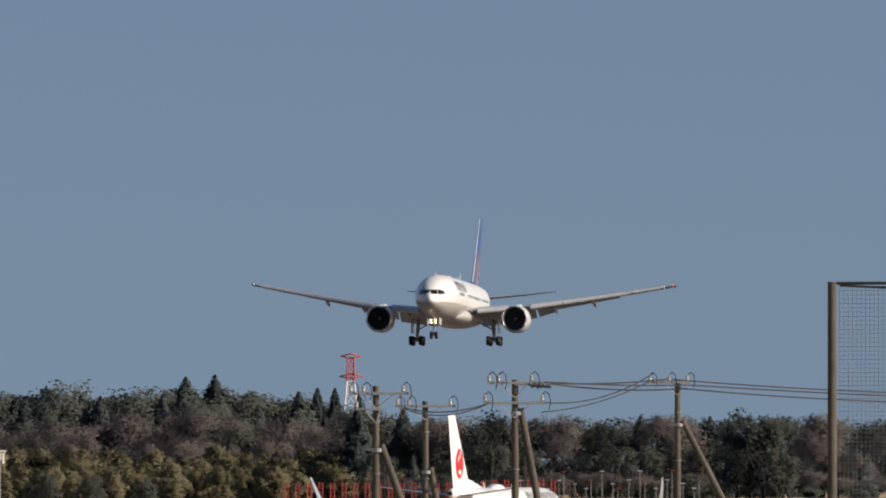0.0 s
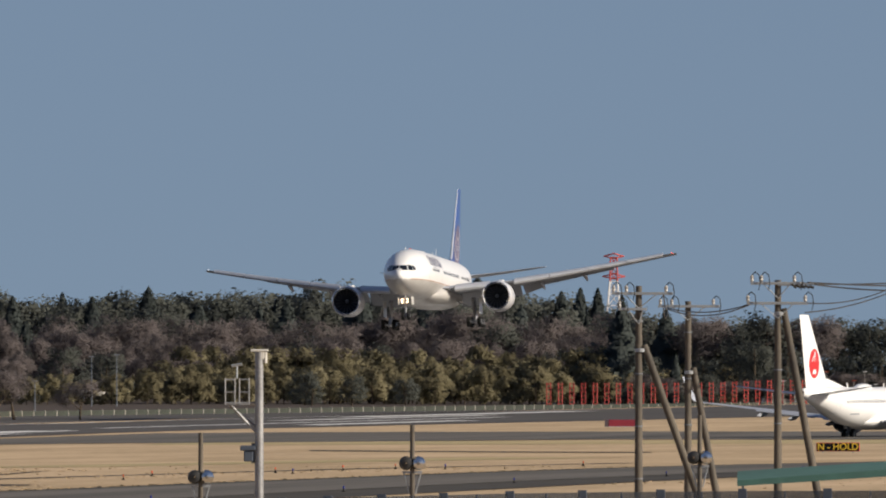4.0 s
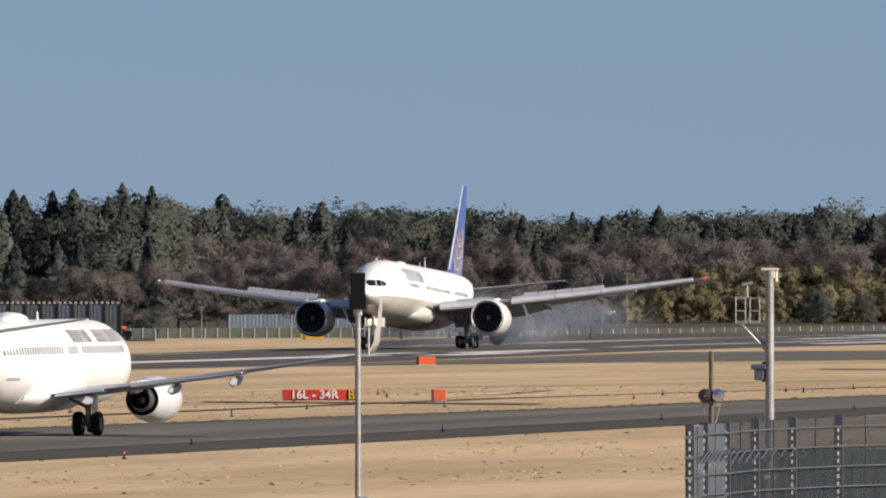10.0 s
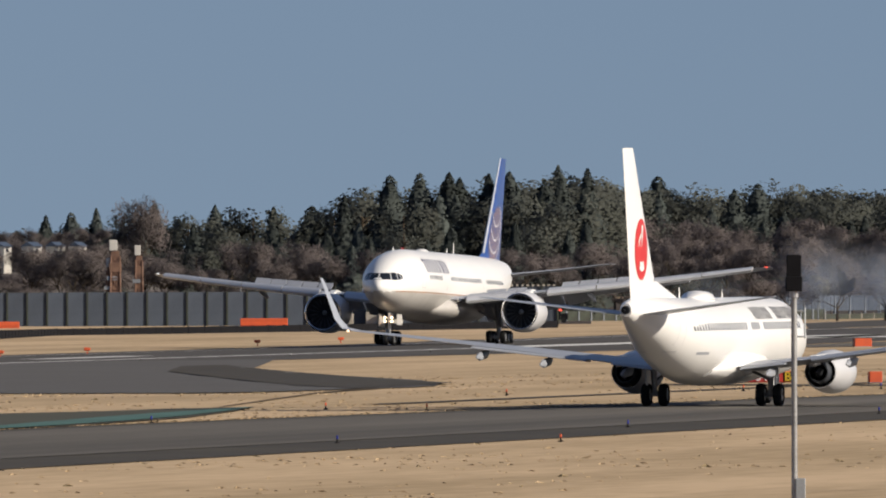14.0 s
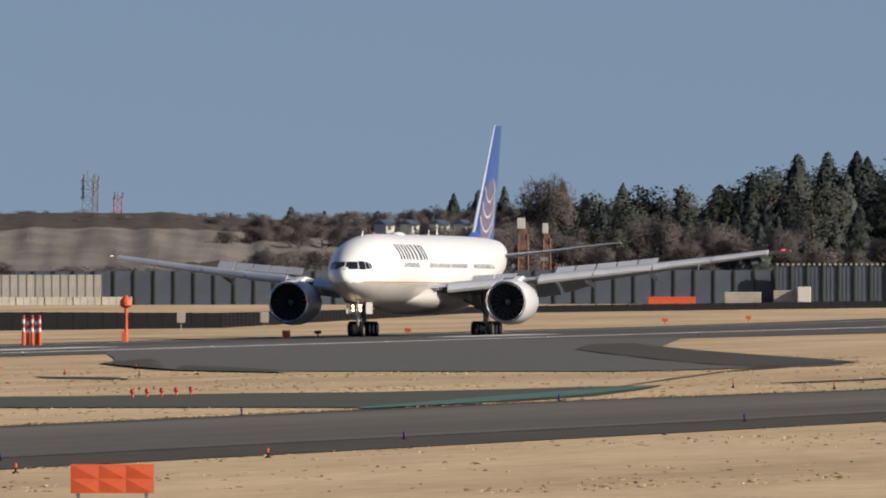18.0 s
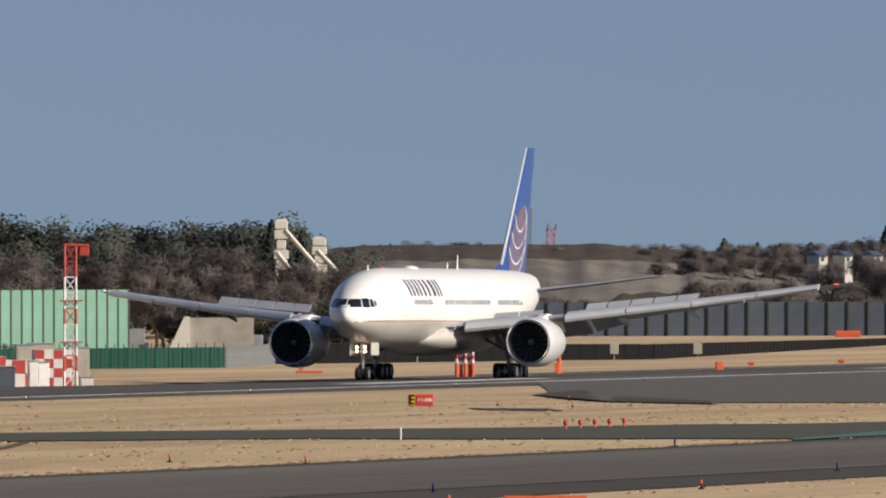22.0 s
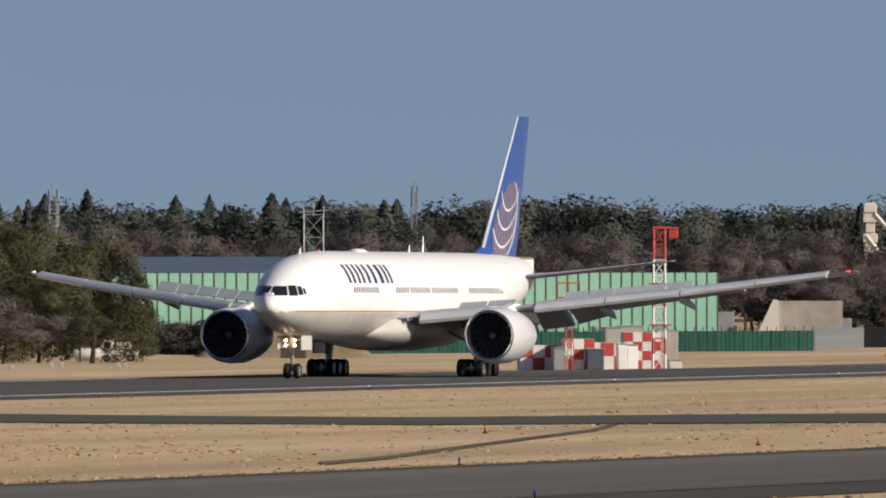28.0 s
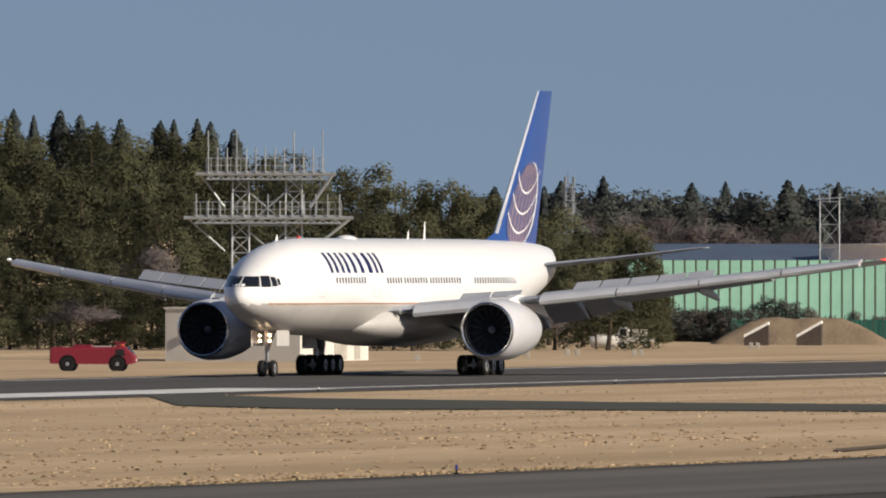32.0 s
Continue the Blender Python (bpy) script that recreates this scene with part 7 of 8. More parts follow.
for b, w, h, m in ((12.425, 2.3, 10.6, M_SILO), (12.354, 1.7, 9.9, M_SILO), (12.44, 1.6, 8.2, M_SILO)):
    root = thing("plant_tower", "rusty square plant tower by the trees", "tower", facing(b, 2500, -0.6), group="plant towers")
    lattice(root, 0, 0, -0.2, h * 0.8, w * 0.62, w * 0.5, [m, m, m], 0.13, "frame_section")
    bm = bmesh.new()
    box(bm, -w * 0.26, -w * 0.26, 0.2, w * 0.22, w * 0.26, h * 0.86, bevel=0.06)
    box(bm, -w * 0.36, -w * 0.3, h * 0.60, w * 0.34, w * 0.3, h * 0.72, bevel=0.05)
    part("shell", bm, m, root, "rust-streaked square shell")
    bm = bmesh.new()
    box(bm, -w * 0.34, -w * 0.3, h * 0.865, w * 0.12, w * 0.3, h, bevel=0.05)
    part("head", bm, M_CREAM, root, "pale box on the head")
    bm = bmesh.new()
    box(bm, -w * 0.5, -0.6, h * 0.5, w * 0.1, -0.3, h * 0.55)
    part("walkway", bm, M_GALV, root)


# ---- heaps and earthworks ----
def heap(name, b, dist, wide, deep, high, material, label, seed, flat=0.5, turn=0.0):
    bm = bmesh.new()
    nx, ny = 28, 10
    g = []
    for j in range(ny + 1):
        row = []
        for i in range(nx + 1):
            u, v = 2 * i / nx - 1, 2 * j / ny - 1
            r = max(abs(u) ** 1.6, abs(v))
            z = high * min(1.0, max(0.0, (1 - r) / (1 - flat))) ** 0.9
            z += 0.10 * high * noise.noise(Vector((u * 5 + seed, v * 3, seed))) * (z > 0)
            row.append(bm.verts.new((u * wide / 2, v * deep / 2, z - 0.05)))
        g.append(row)
    for p, q in zip(g, g[1:]):
        for i in range(nx):
            bm.faces.new((p[i], p[i + 1], q[i + 1], q[i]))
    x, y = spot(b, dist)
    solo(name, bm, material, label, "mound", pose(x, y, ground_z(x, y), 0, 0, b + turn), kind="", smooth=True)


def long_bank():
    """The quarry's long bank: a gullied slope up to a crest, then a bench that climbs to a flat skyline."""
    bm = bmesh.new()
    g = []
    nb = 150
    for i in range(nb + 1):
        b = 14.62 - 2.35 * i / nb
        crest = lerp_table(b, ((12.25, 3.0), (12.6, 5.0), (13.0, 6.6), (13.3, 7.9), (13.45, 8.6), (13.9, 8.7), (14.3, 8.2), (14.62, 7.0)))
        sky_z = lerp_table(b, ((12.25, 7.2), (12.7, 8.8), (13.1, 9.6), (13.4, 10.4), (13.5, 10.8), (14.2, 10.7), (14.4, 9.6), (14.62, 8.0)))
        row = []
        for d, z in ((2600, -0.7), (2625, crest * 0.18), (2650, crest * 0.42), (2675, crest * 0.66), (2695, crest * 0.86), (2708, crest), (2730, crest + (sky_z - crest) * 0.25), (2750, crest + (sky_z - crest) * 0.6), (2775, sky_z), (2850, sky_z), (2900, sky_z - 3)):
            rough = 0.0 if d < 2610 else 0.5 * noise.noise(Vector((b * 7, d * 0.05, 1.0))) + 0.22 * noise.noise(Vector((b * 23, d * 0.13, 5.0)))
            x, y = spot(b, d + 7 * noise.noise(Vector((b * 14, d * 0.02, 9.0))))
            row.append(bm.verts.new((x, y, z + rough * (0.45 if d > 2770 else 1.0))))
        g.append(row)
    for p, q in zip(g, g[1:]):
        for j in range(len(p) - 1):
            f = bm.faces.new((p[j], p[j + 1], q[j + 1], q[j]))
            f.material_index = 0 if j < 5 else 1
    solo("quarry_bank", bm, [M_SPOIL, M_SCRUB], "long grey-brown quarry bank under a dark scrubby top", "bank", kind="structure", smooth=True)


long_bank()
heap("spoil_heap", 13.32, 2590, 20, 30, 4.6, M_SCRUB, "brown scrubby spoil heap behind the field", 2.2, 0.3)
heap("earth_mound", 16.2, 1640, 15.5, 16, 2.3, M_EARTH, "brown earth mound with a culvert passage through it", 3.3, 0.25)
heap("earth_bank", 16.56, 1652, 9.5, 9, 2.7, M_SCRUB, "dark brown earth bank at the foot of the woods", 5.3, 0.65)
for b0, z0, b1, z1 in ((16.372, 0.9, 16.299, 2.0), (16.214, 0.9, 16.14, 2.1)):
    x0, y0 = spot(b0, 1622)
    x1, y1 = spot(b1, 1622)
    root = thing("wing_wall", "sloping pale concrete wing wall of the culvert", "wall", pose(x0, y0, -0.6))
    bm = bmesh.new()
    loft(bm, [[(0, 0, z0 - 0.25), (0, 0.5, z0 - 0.25), (0, 0.5, z0), (0, 0, z0)], [(x1 - x0, y1 - y0, z1 - 0.25), (x1 - x0, y1 - y0 + 0.5, z1 - 0.25), (x1 - x0, y1 - y0 + 0.5, z1), (x1 - x0, y1 - y0, z1)]])
    part("coping", bm, M_SIGNWHITE, root, "pale coping slab")
    bm = bmesh.new()
    loft(bm, [[(0, 0.05, -0.1), (0, 0.45, -0.1), (0, 0.45, z0 - 0.25), (0, 0.05, z0 - 0.25)], [(x1 - x0, y1 - y0 + 0.05, -0.1), (x1 - x0, y1 - y0 + 0.45, -0.1), (x1 - x0, y1 - y0 + 0.45, z1 - 0.25), (x1 - x0, y1 - y0 + 0.05, z1 - 0.25)]])
    part("wall_face", bm, M_SCRUB, root)
x0, y0 = spot(14.805, 1800)
x1, y1 = spot(14.53, 1800)
root = thing("culvert_head", "pale concrete retaining wall with a sloping wing", "wall", pose(x0, y0, -0.6, 0, 0, 14.7))
w = math.hypot(x1 - x0, y1 - y0)
bm = bmesh.new()
loft(bm, [[(0, 0, -0.1), (2.6, 0, -0.1), (2.6, 0, 4.4), (2.1, 0, 4.4)], [(0, 3, -0.1), (2.6, 3, -0.1), (2.6, 3, 4.4), (2.1, 3, 4.4)]])
part("wing", bm, M_CREAM, root, "sloping pale concrete wing")
bm = bmesh.new()
box(bm, 2.6, 0.4, 1.4, w, 1.2, 4.3)
part("wall_face", bm, M_CONC, root, "streaked concrete wall face")
bm = bmesh.new()
box(bm, 2.6, 0.2, -0.1, w + 1, 1.0, 1.4)
part("foot_bank", bm, M_EARTH, root, "brown earth at the wall's foot")
for k, (b, w, h, m) in enumerate(((14.89, 2.2, 3.2, M_GALV), (14.87, 1.6, 1.9, M_SHEET), (14.55, 3.0, 2.6, M_GALV), (14.48, 2.0, 1.7, M_CONC))):
    root = thing("yard_box", "grey yard container by the retaining wall", "container", facing(b, 1815))
    bm = bmesh.new()
    box(bm, -w / 2, 0, -0.1, w / 2, 2, h, bevel=0.04)
    part("case", bm, m, root)
    bm = bmesh.new()
    box(bm, -w * 0.45, -0.03, 0.2, w * 0.45, -0.002, h - 0.2)
    part("door", bm, m, root)
for b, d, w, h, m, lab in ((11.767, 2338, 4.5, 1.5, M_CONC, "pale grey site container"), (11.64, 2338, 2.9, 1.7, M_CONC, "grey site container"), (11.583, 2336, 1.6, 2.15, M_CREAM, "cream site cabin"), (11.98, 2336, 5.8, 0.95, M_ORANGE, "long orange barrier box"), (12.75, 2300, 3.0, 0.8, M_ORANGE, "orange barrier box")):
    root = thing("site_container", lab + " on the far grass", "container", facing(b, d))
    bm = bmesh.new()
    box(bm, -w / 2, 0, -0.05, w / 2, 2.0, h, bevel=0.05)
    part("case", bm, m, root)
    bm = bmesh.new()
    box(bm, -w / 2 + 0.1, -0.02, 0.1, w / 2 - 0.1, -0.002, h * 0.55)
    part("panel", bm, m, root)
for b, w, h, m in ((11.17, 2.4, 1.4, M_BLACK), (11.1, 2.6, 1.5, M_BLACK), (9.656, 3.7, 2.7, M_CREAM)):
    root = thing("parked_truck", "dark parked service vehicle beyond the runway" if m is M_BLACK else "cream parked lorry before the woods", "truck", facing(b, 2400 if m is M_BLACK else 2972, None, 0))
    bm = bmesh.new()
    box(bm, -w / 2, 0, 0.4, w / 2 - 0.9, 1.7, h, bevel=0.06)
    part("body", bm, m, root)
    bm = bmesh.new()
    box(bm, w / 2 - 0.88, 0.1, 0.4, w / 2, 1.6, h * 0.8, bevel=0.08)
    part("cab", bm, m, root)
    for x in (-w * 0.3, w * 0.3):
        for y in (0.1, 1.5):
            bm = bmesh.new()
            lathe(bm, [(-0.1, 0.1), (-0.1, 0.36), (0.1, 0.36), (0.1, 0.1)], (x, y, 0.34), "y", 12, cap=True)
            part("tyre", bm, M_TYRE, root)
    if m is M_BLACK:
        bm = bmesh.new()
        box(bm, -w * 0.3, 0.3, h, w * 0.2, 1.2, h + 0.22, bevel=0.03)
        part("light_bar", bm, M_NAVRED, root, "lit red light bar")

# ---- poles, wires and fences between the stand and the taxiway ----
def utility_pole(b, dist, top, arms, brace, label):
    """A pole with cross arms (height below the top, left, right, insulators) and one slanting brace (top height, lean per metre)."""
    x, y = spot(b, dist)
    g = ground_z(x, y)
    root = thing("utility_pole", label, "pole", pose(x, y, g, 0, 0, b), group="utility poles")
    h = top - g
    bm = bmesh.new()
    rod(bm, (0, 0, -0.3), (0, 0, h), 0.17, 0.12, 12)
    part("shaft", bm, M_WOODPOLE, root, "weathered grey-brown pole shaft", True)
    for k in range(4):
        bm = bmesh.new()
        z = h * (0.3 + 0.19 * k)
        lathe(bm, [(z, 0.165), (z + 0.05, 0.165)], (0, 0, 0), "z", 12, cap=True)
        part("steel_band", bm, M_FARSTEEL, root)
    for drop, x0, x1, places in arms:
        bm = bmesh.new()
        box(bm, x0, -0.20, h - drop - 0.05, x1, -0.12, h - drop + 0.05, bevel=0.01)
        arm = part("cross_arm", bm, M_GALV, root, "steel cross arm")
        bm = bmesh.new()
        rod(bm, (x0 * 0.55, -0.16, h - drop), (0, -0.14, h - drop - 0.55), 0.02, 0.02, 5)
        rod(bm, (x1 * 0.55, -0.16, h - drop), (0, -0.14, h - drop - 0.55), 0.02, 0.02, 5)
        part("arm_stay", bm, M_GALV, arm)
        for px in places:
            bm = bmesh.new()
            lathe(bm, [(h - drop + 0.05, 0.03), (h - drop + 0.10, 0.07), (h - drop + 0.17, 0.05), (h - drop + 0.22, 0.075), (h - drop + 0.30, 0.03)], (px, -0.16, 0), "z", 10, cap=True)
            part("insulator", bm, M_CERAMIC, arm, "grey ceramic insulator", True)
            bm = bmesh.new()
            pts = [(px, -0.16, h - drop + 0.30), (px + 0.12, -0.2, h - drop + 0.42), (px + 0.26, -0.25, h - drop + 0.3), (px + 0.30, -0.25, h - drop), (px + 0.24, -0.2, h - drop - 0.25)]
            for p, q in zip(pts, pts[1:]):
                rod(bm, p, q, 0.018, 0.018, 5)
            part("jumper_wire", bm, M_WIRE, arm, "looped black jumper wire")
    if brace:
        zt, lean = brace
        bm = bmesh.new()
        zt -= g
        rod(bm, (0.2 + lean * zt, 0, -0.2), (0.2, 0, zt), 0.16, 0.13, 12)
        part("brace", bm, M_WOODPOLE, root, "slanting brace pole", True)
        bm = bmesh.new()
        lathe(bm, [(zt - 0.25, 0.2), (zt - 0.12, 0.2)], (0.05, 0, 0), "z", 12, cap=True)
        part("clamp", bm, M_GALV, root)
    return root


utility_pole(8.021, 700, 11.92, [(0.28, -0.98, 1.25, (-0.92, -0.45, 1.0)), (0.85, -0.75, 0.3, (-0.7,))], (9.75, 0.367), "weathered utility pole with a brace and steel cross arms")
utility_pole(7.873, 760, 11.47, [(0.2, -1.2, 1.25, (-1.1, -0.65, 1.0))], (8.83, 0.19), "weathered utility pole with a short brace")
utility_pole(7.604, 700, 12.14, [(0.12, -1.0, 0.85, (-0.95, -0.6, 0.6)), (0.85, -1.15, 1.1, (-1.1, 1.0))], (11.1, 0.19), "tall weathered utility pole with two cross arms")
utility_pole(7.117, 800, 12.42, [(0.1, -1.22, 0.5, (-1.15, -0.35, 0.42))], (10.72, 0.52), "dark utility pole with three insulators and a brace")


def cable(points, r=0.022, sag=0.5, name="overhead_cable", n=14):
    bm = bmesh.new()
    pts = []
    for a, b in zip(points, points[1:]):
        for i in range(n):
            k = i / n
            p = Vector(a).lerp(Vector(b), k)
            p.z -= sag * 4 * k * (1 - k)
            pts.append(p)
    pts.append(Vector(points[-1]))
    rings = []
    for i, p in enumerate(pts):
        d = (pts[min(i + 1, len(pts) - 1)] - pts[max(i - 1, 0)]).normalized()
        u = d.cross(Vector((0.02, 0.03, 1.0))).normalized()
        w = u.cross(d)
        rings.append([p + (u * math.cos(k * 1.2566) + w * math.sin(k * 1.2566)) * r for k in range(5)])
    loft(bm, rings)
    solo(name, bm, M_WIRE, "thin black overhead cable strung between the poles", "cable", group="overhead cables")


def top_of(b, d, z, dx=0.0):
    x, y = spot(b, d)
    return (x + dx * math.cos(radians(b)), y + dx * math.sin(radians(b)), z)


for dz, dx, sag in ((-0.15, 0.5, 0.06), (-0.3, 0.2, 0.16), (0.1, -0.4, 0.12)):
    cable([top_of(7.604, 700, 12.05, 0.6 + dx), top_of(7.117, 800, 12.35 + dz, dx), top_of(6.2, 900, 11.9 + dz, dx)], 0.03, sag)
for z0, z1, sag in ((11.3, 12.7, 0.4), (10.95, 12.45, 0.25)):
    cable([top_of(7.604, 700, z0, 1.0), top_of(7.117, 800, z1, -1.0)], 0.024, sag)
for z0, z1, sag in ((11.6, 11.2, 0.25), (11.1, 11.15, 0.35)):
    cable([top_of(8.021, 700, z0, 0.9), top_of(7.873, 760, z1, -0.8), top_of(7.604, 700, 11.3, -0.9)], 0.024, sag)
# a knot of fittings on the tall pole
bm = bmesh.new()
for k in range(5):
    rod(bm, (0.5 + 0.16 * k, -0.2, 10.2 - 0.02 * k), (0.68 + 0.16 * k, -0.2, 10.05), 0.06, 0.05, 6)
x, y = spot(7.604, 700)
root = thing("cable_fitting", "dark cluster of cable fittings on the pole's arm", "fitting", pose(x, y, ground_z(x, y), 0, 0, 7.6))
part("fittings", bm, M_WIRE, root)
bm = bmesh.new()
rod(bm, (0, -0.16, 10.15), (1.3, -0.2, 10.2), 0.03, 0.03, 5)
part("carrier_rod", bm, M_GALV, root)


def pane_barrier():
    """Curved airport fence: posts, rails, smoked panes and slanting arms behind."""
    us = [9.397, 9.355, 9.289, 9.202, 9.0905, 8.952, 8.791, 8.606, 8.407, 8.19, 7.955, 7.71, 7.455, 7.2]
    ds = [562, 563.5, 565.6, 568, 570.4, 572.6, 574.6, 576.4, 577.8, 579, 579.8, 580.3, 580.5, 580.5]
    hs = [3.22, 3.30, 3.32, 3.38, 3.41, 3.45, 3.48, 3.51, 3.55, 3.57, 3.59, 3.61, 3.62, 3.63]
    pts = [spot(b, d) for b, d in zip(us, ds)]
    root = thing("pane_barrier", "tall curved barrier of smoked panes between perforated steel posts", "fence", pose(*pts[0], ground_z(*pts[0])))
    o = Vector((*pts[0], 0))
    for i, (p, h) in enumerate(zip(pts, hs)):
        post = bmesh.new()
        q = Vector((*p, 0)) - o
        box(post, q.x - 0.13, q.y - 0.06, -0.2, q.x + 0.13, q.y + 0.06, h + 0.04)
        ob = part("post", post, M_FENCE, root, "dark blue-grey steel post")
        for k in range(13):
            bm = bmesh.new()
            z = 0.2 + 0.23 * k
            box(bm, q.x - 0.03, q.y - 0.075, z, q.x + 0.03, q.y - 0.062, z + 0.12)
            part("slot", bm, M_SIGNWHITE, ob)
    for i, (p, r) in enumerate(zip(pts, pts[1:])):
        a, b = Vector((*p, 0)) - o, Vector((*r, 0)) - o
        ha, hb = hs[i] - 0.03, hs[i + 1] - 0.03
        hc = (ha + hb) / 2
        d = (b - a).normalized()
        nrm = Vector((-d.y, d.x, 0))
        for drop in (0.29, 0.88, 1.48, 2.08, 2.68):
            bm = bmesh.new()
            rod(bm, a + Vector((0, 0, ha - drop)) - nrm * 0.1, b + Vector((0, 0, hb - drop)) - nrm * 0.1, 0.026, 0.026, 8)
            part("rail", bm, M_RAIL, root, "weathered horizontal tube rail", True)
            bm = bmesh.new()
            box(bm, a.x - 0.15, a.y - 0.16, ha - drop - 0.03, a.x + 0.10, a.y - 0.12, ha - drop + 0.03)
            part("rail_clip", bm, M_GALV, root)
        c = a.lerp(b, 0.5)
        bm = bmesh.new()
        box(bm, c.x - 0.025, c.y - 0.02, 0.0, c.x + 0.025, c.y + 0.02, hc)
        part("mullion", bm, M_FENCE, root, "thin middle upright")
        for e, g, he, hg in ((a, c, ha, hc), (c, b, hc, hb)):
            bm = bmesh.new()
            u, w = e + d * 0.03, g - d * 0.03
            loft(bm, [[u - nrm * 0.006 + Vector((0, 0, 0.05)), u + nrm * 0.006 + Vector((0, 0, 0.05)), u + nrm * 0.006 + Vector((0, 0, he)), u - nrm * 0.006 + Vector((0, 0, he))],
                      [w - nrm * 0.006 + Vector((0, 0, 0.05)), w + nrm * 0.006 + Vector((0, 0, 0.05)), w + nrm * 0.006 + Vector((0, 0, hg)), w - nrm * 0.006 + Vector((0, 0, hg))]])
            part("pane", bm, M_DUSTY if i < 2 else M_SMOKED, root, "smoked see-through pane")
        for k in range(4):
            c = a.lerp(b, (k + 0.5) / 4)
            bm = bmesh.new()
            rod(bm, c + Vector((0, 0.6, 1.7)), c + Vector((0.1, 0.75, 2.1)), 0.05, 0.05, 5)
            rod(bm, c + Vector((0.1, 0.75, 2.1)), c + Vector((0.36, 0.9, 2.5)), 0.045, 0.035, 5)
            rod(bm, c + Vector((0, 0.6, -0.1)), c + Vector((0, 0.6, 1.7)), 0.05, 0.05, 5)
            part("barb_arm", bm, M_FENCE, root, "bent steel arm behind the fence")


pane_barrier()
panel_wall("green_screen", 9.27, 640, 7.2, 650, 0.0, 1.75, 2.0, M_DKGREEN, M_DKGREEN, "low dull green screen fence behind the mesh fence")
x, y = spot(7.5, 660)
root = thing("green_awning", "green sheeted shelter roof near the fence", "shelter", pose(x, y, ground_z(x, y), 0, 0, 7.5))
bm = bmesh.new()
loft(bm, [[(-2.6, 0, 3.3), (-2.6, 3, 3.6), (-2.6, 3, 3.4), (-2.6, 0, 3.1)], [(3.4, 0, 3.75), (3.4, 3, 4.0), (3.4, 3, 3.8), (3.4, 0, 3.5)]])
part("roof", bm, M_TEAL, root, "green sheet roof")
for px in (-2.4, 3.2):
    bm = bmesh.new()
    rod(bm, (px, 0.2, -0.1), (px, 0.2, 3.2), 0.05, 0.05, 6)
    part("post", bm, M_GALV, root)
# camera pole with a cage platform
x, y = spot(9.158, 620)
g = ground_z(x, y)
root = thing("camera_pole", "tall galvanised pole with a railed cage and floodlight", "pole", pose(x, y, g, 0, 0, 9.158))
bm = bmesh.new()
rod(bm, (0, 0, -0.3), (0, 0, 7.75), 0.155, 0.135, 14)
part("shaft", bm, M_POLE, root, "galvanised round shaft", True)
bm = bmesh.new()
box(bm, -0.28, -0.14, 7.76, 0.30, 0.14, 7.84, bevel=0.02)
box(bm, -0.02, -0.12, 7.5, 0.16, 0.12, 7.78, bevel=0.02)
rod(bm, (0.2, -0.05, 7.4), (0.2, -0.05, 7.8), 0.06, 0.06, 8)
part("top_camera", bm, M_CREAM, root, "pale camera housing on the top")
bm = bmesh.new()
for y0 in (-0.3, 0.3):
    for x0, x1 in ((-1.10, -0.79), (-0.64, -0.33)):
        for z in (6.05, 6.45, 6.86):
            rod(bm, (x0, y0, z), (x1, y0, z), 0.024, 0.024, 5)
        for px in (x0, x1):
            rod(bm, (px, y0, 6.05), (px, y0, 6.90), 0.024, 0.024, 5)
for px in (-1.10, -0.79, -0.64, -0.33):
    rod(bm, (px, -0.3, 6.05), (px, 0.3, 6.05), 0.024, 0.024, 5)
    rod(bm, (px, -0.3, 6.86), (px, 0.3, 6.86), 0.024, 0.024, 5)
rod(bm, (-0.95, 0.2, 6.0), (-0.05, 0.1, 5.3), 0.04, 0.04, 6)
rod(bm, (-1.1, 0, 6.08), (-0.1, 0, 6.08), 0.05, 0.05, 6)
rod(bm, (-0.95, 0, 6.05), (-0.1, 0, 5.15), 0.05, 0.05, 6)
part("cage", bm, M_POLE, root, "railed steel cage on a bracket")
bm = bmesh.new()
rod(bm, (-0.72, 0, 6.9), (-0.72, 0, 7.35), 0.03, 0.03, 5)
rod(bm, (-0.9, 0, 7.3), (-0.55, 0, 7.36), 0.05, 0.05, 6)
part("wind_sensor", bm, M_GALV, root)
bm = bmesh.new()
box(bm, -0.62, -0.2, 4.55, -0.12, 0.2, 4.72, bevel=0.03)
box(bm, -0.5, -0.15, 4.2, -0.2, 0.15, 4.56, bevel=0.03)
box(bm, -0.25, -0.04, 4.15, 0.05, 0.04, 4.8)
part("floodlight", bm, M_SHEET, root, "grey floodlight")
bm = bmesh.new()
box(bm, -0.2, -0.2, 1.0, 0.2, 0.2, 1.12, bevel=0.02)
part("collar", bm, M_CREAM, root)
# pole with a black lamp head
x, y = spot(10.392, 560)
root = thing("signal_pole", "steel pole with a black box head", "pole", pose(x, y, ground_z(x, y), 0, 0, 10.4))
bm = bmesh.new()
rod(bm, (0, 0, -0.3), (0, 0, 6.7), 0.095, 0.085, 12)
part("shaft", bm, M_POLE, root, "galvanised shaft", True)
bm = bmesh.new()
box(bm, -0.22, -0.22, 7.1, 0.22, 0.22, 7.75, bevel=0.03)
box(bm, -0.25, -0.25, 6.68, 0.25, 0.25, 7.12, bevel=0.03)
part("head", bm, M_BLACK, root, "black box head")
bm = bmesh.new()
rod(bm, (0, 0, 6.5), (0, 0, 6.75), 0.13, 0.13, 10)
part("collar", bm, M_STEEL, root)
bm = bmesh.new()
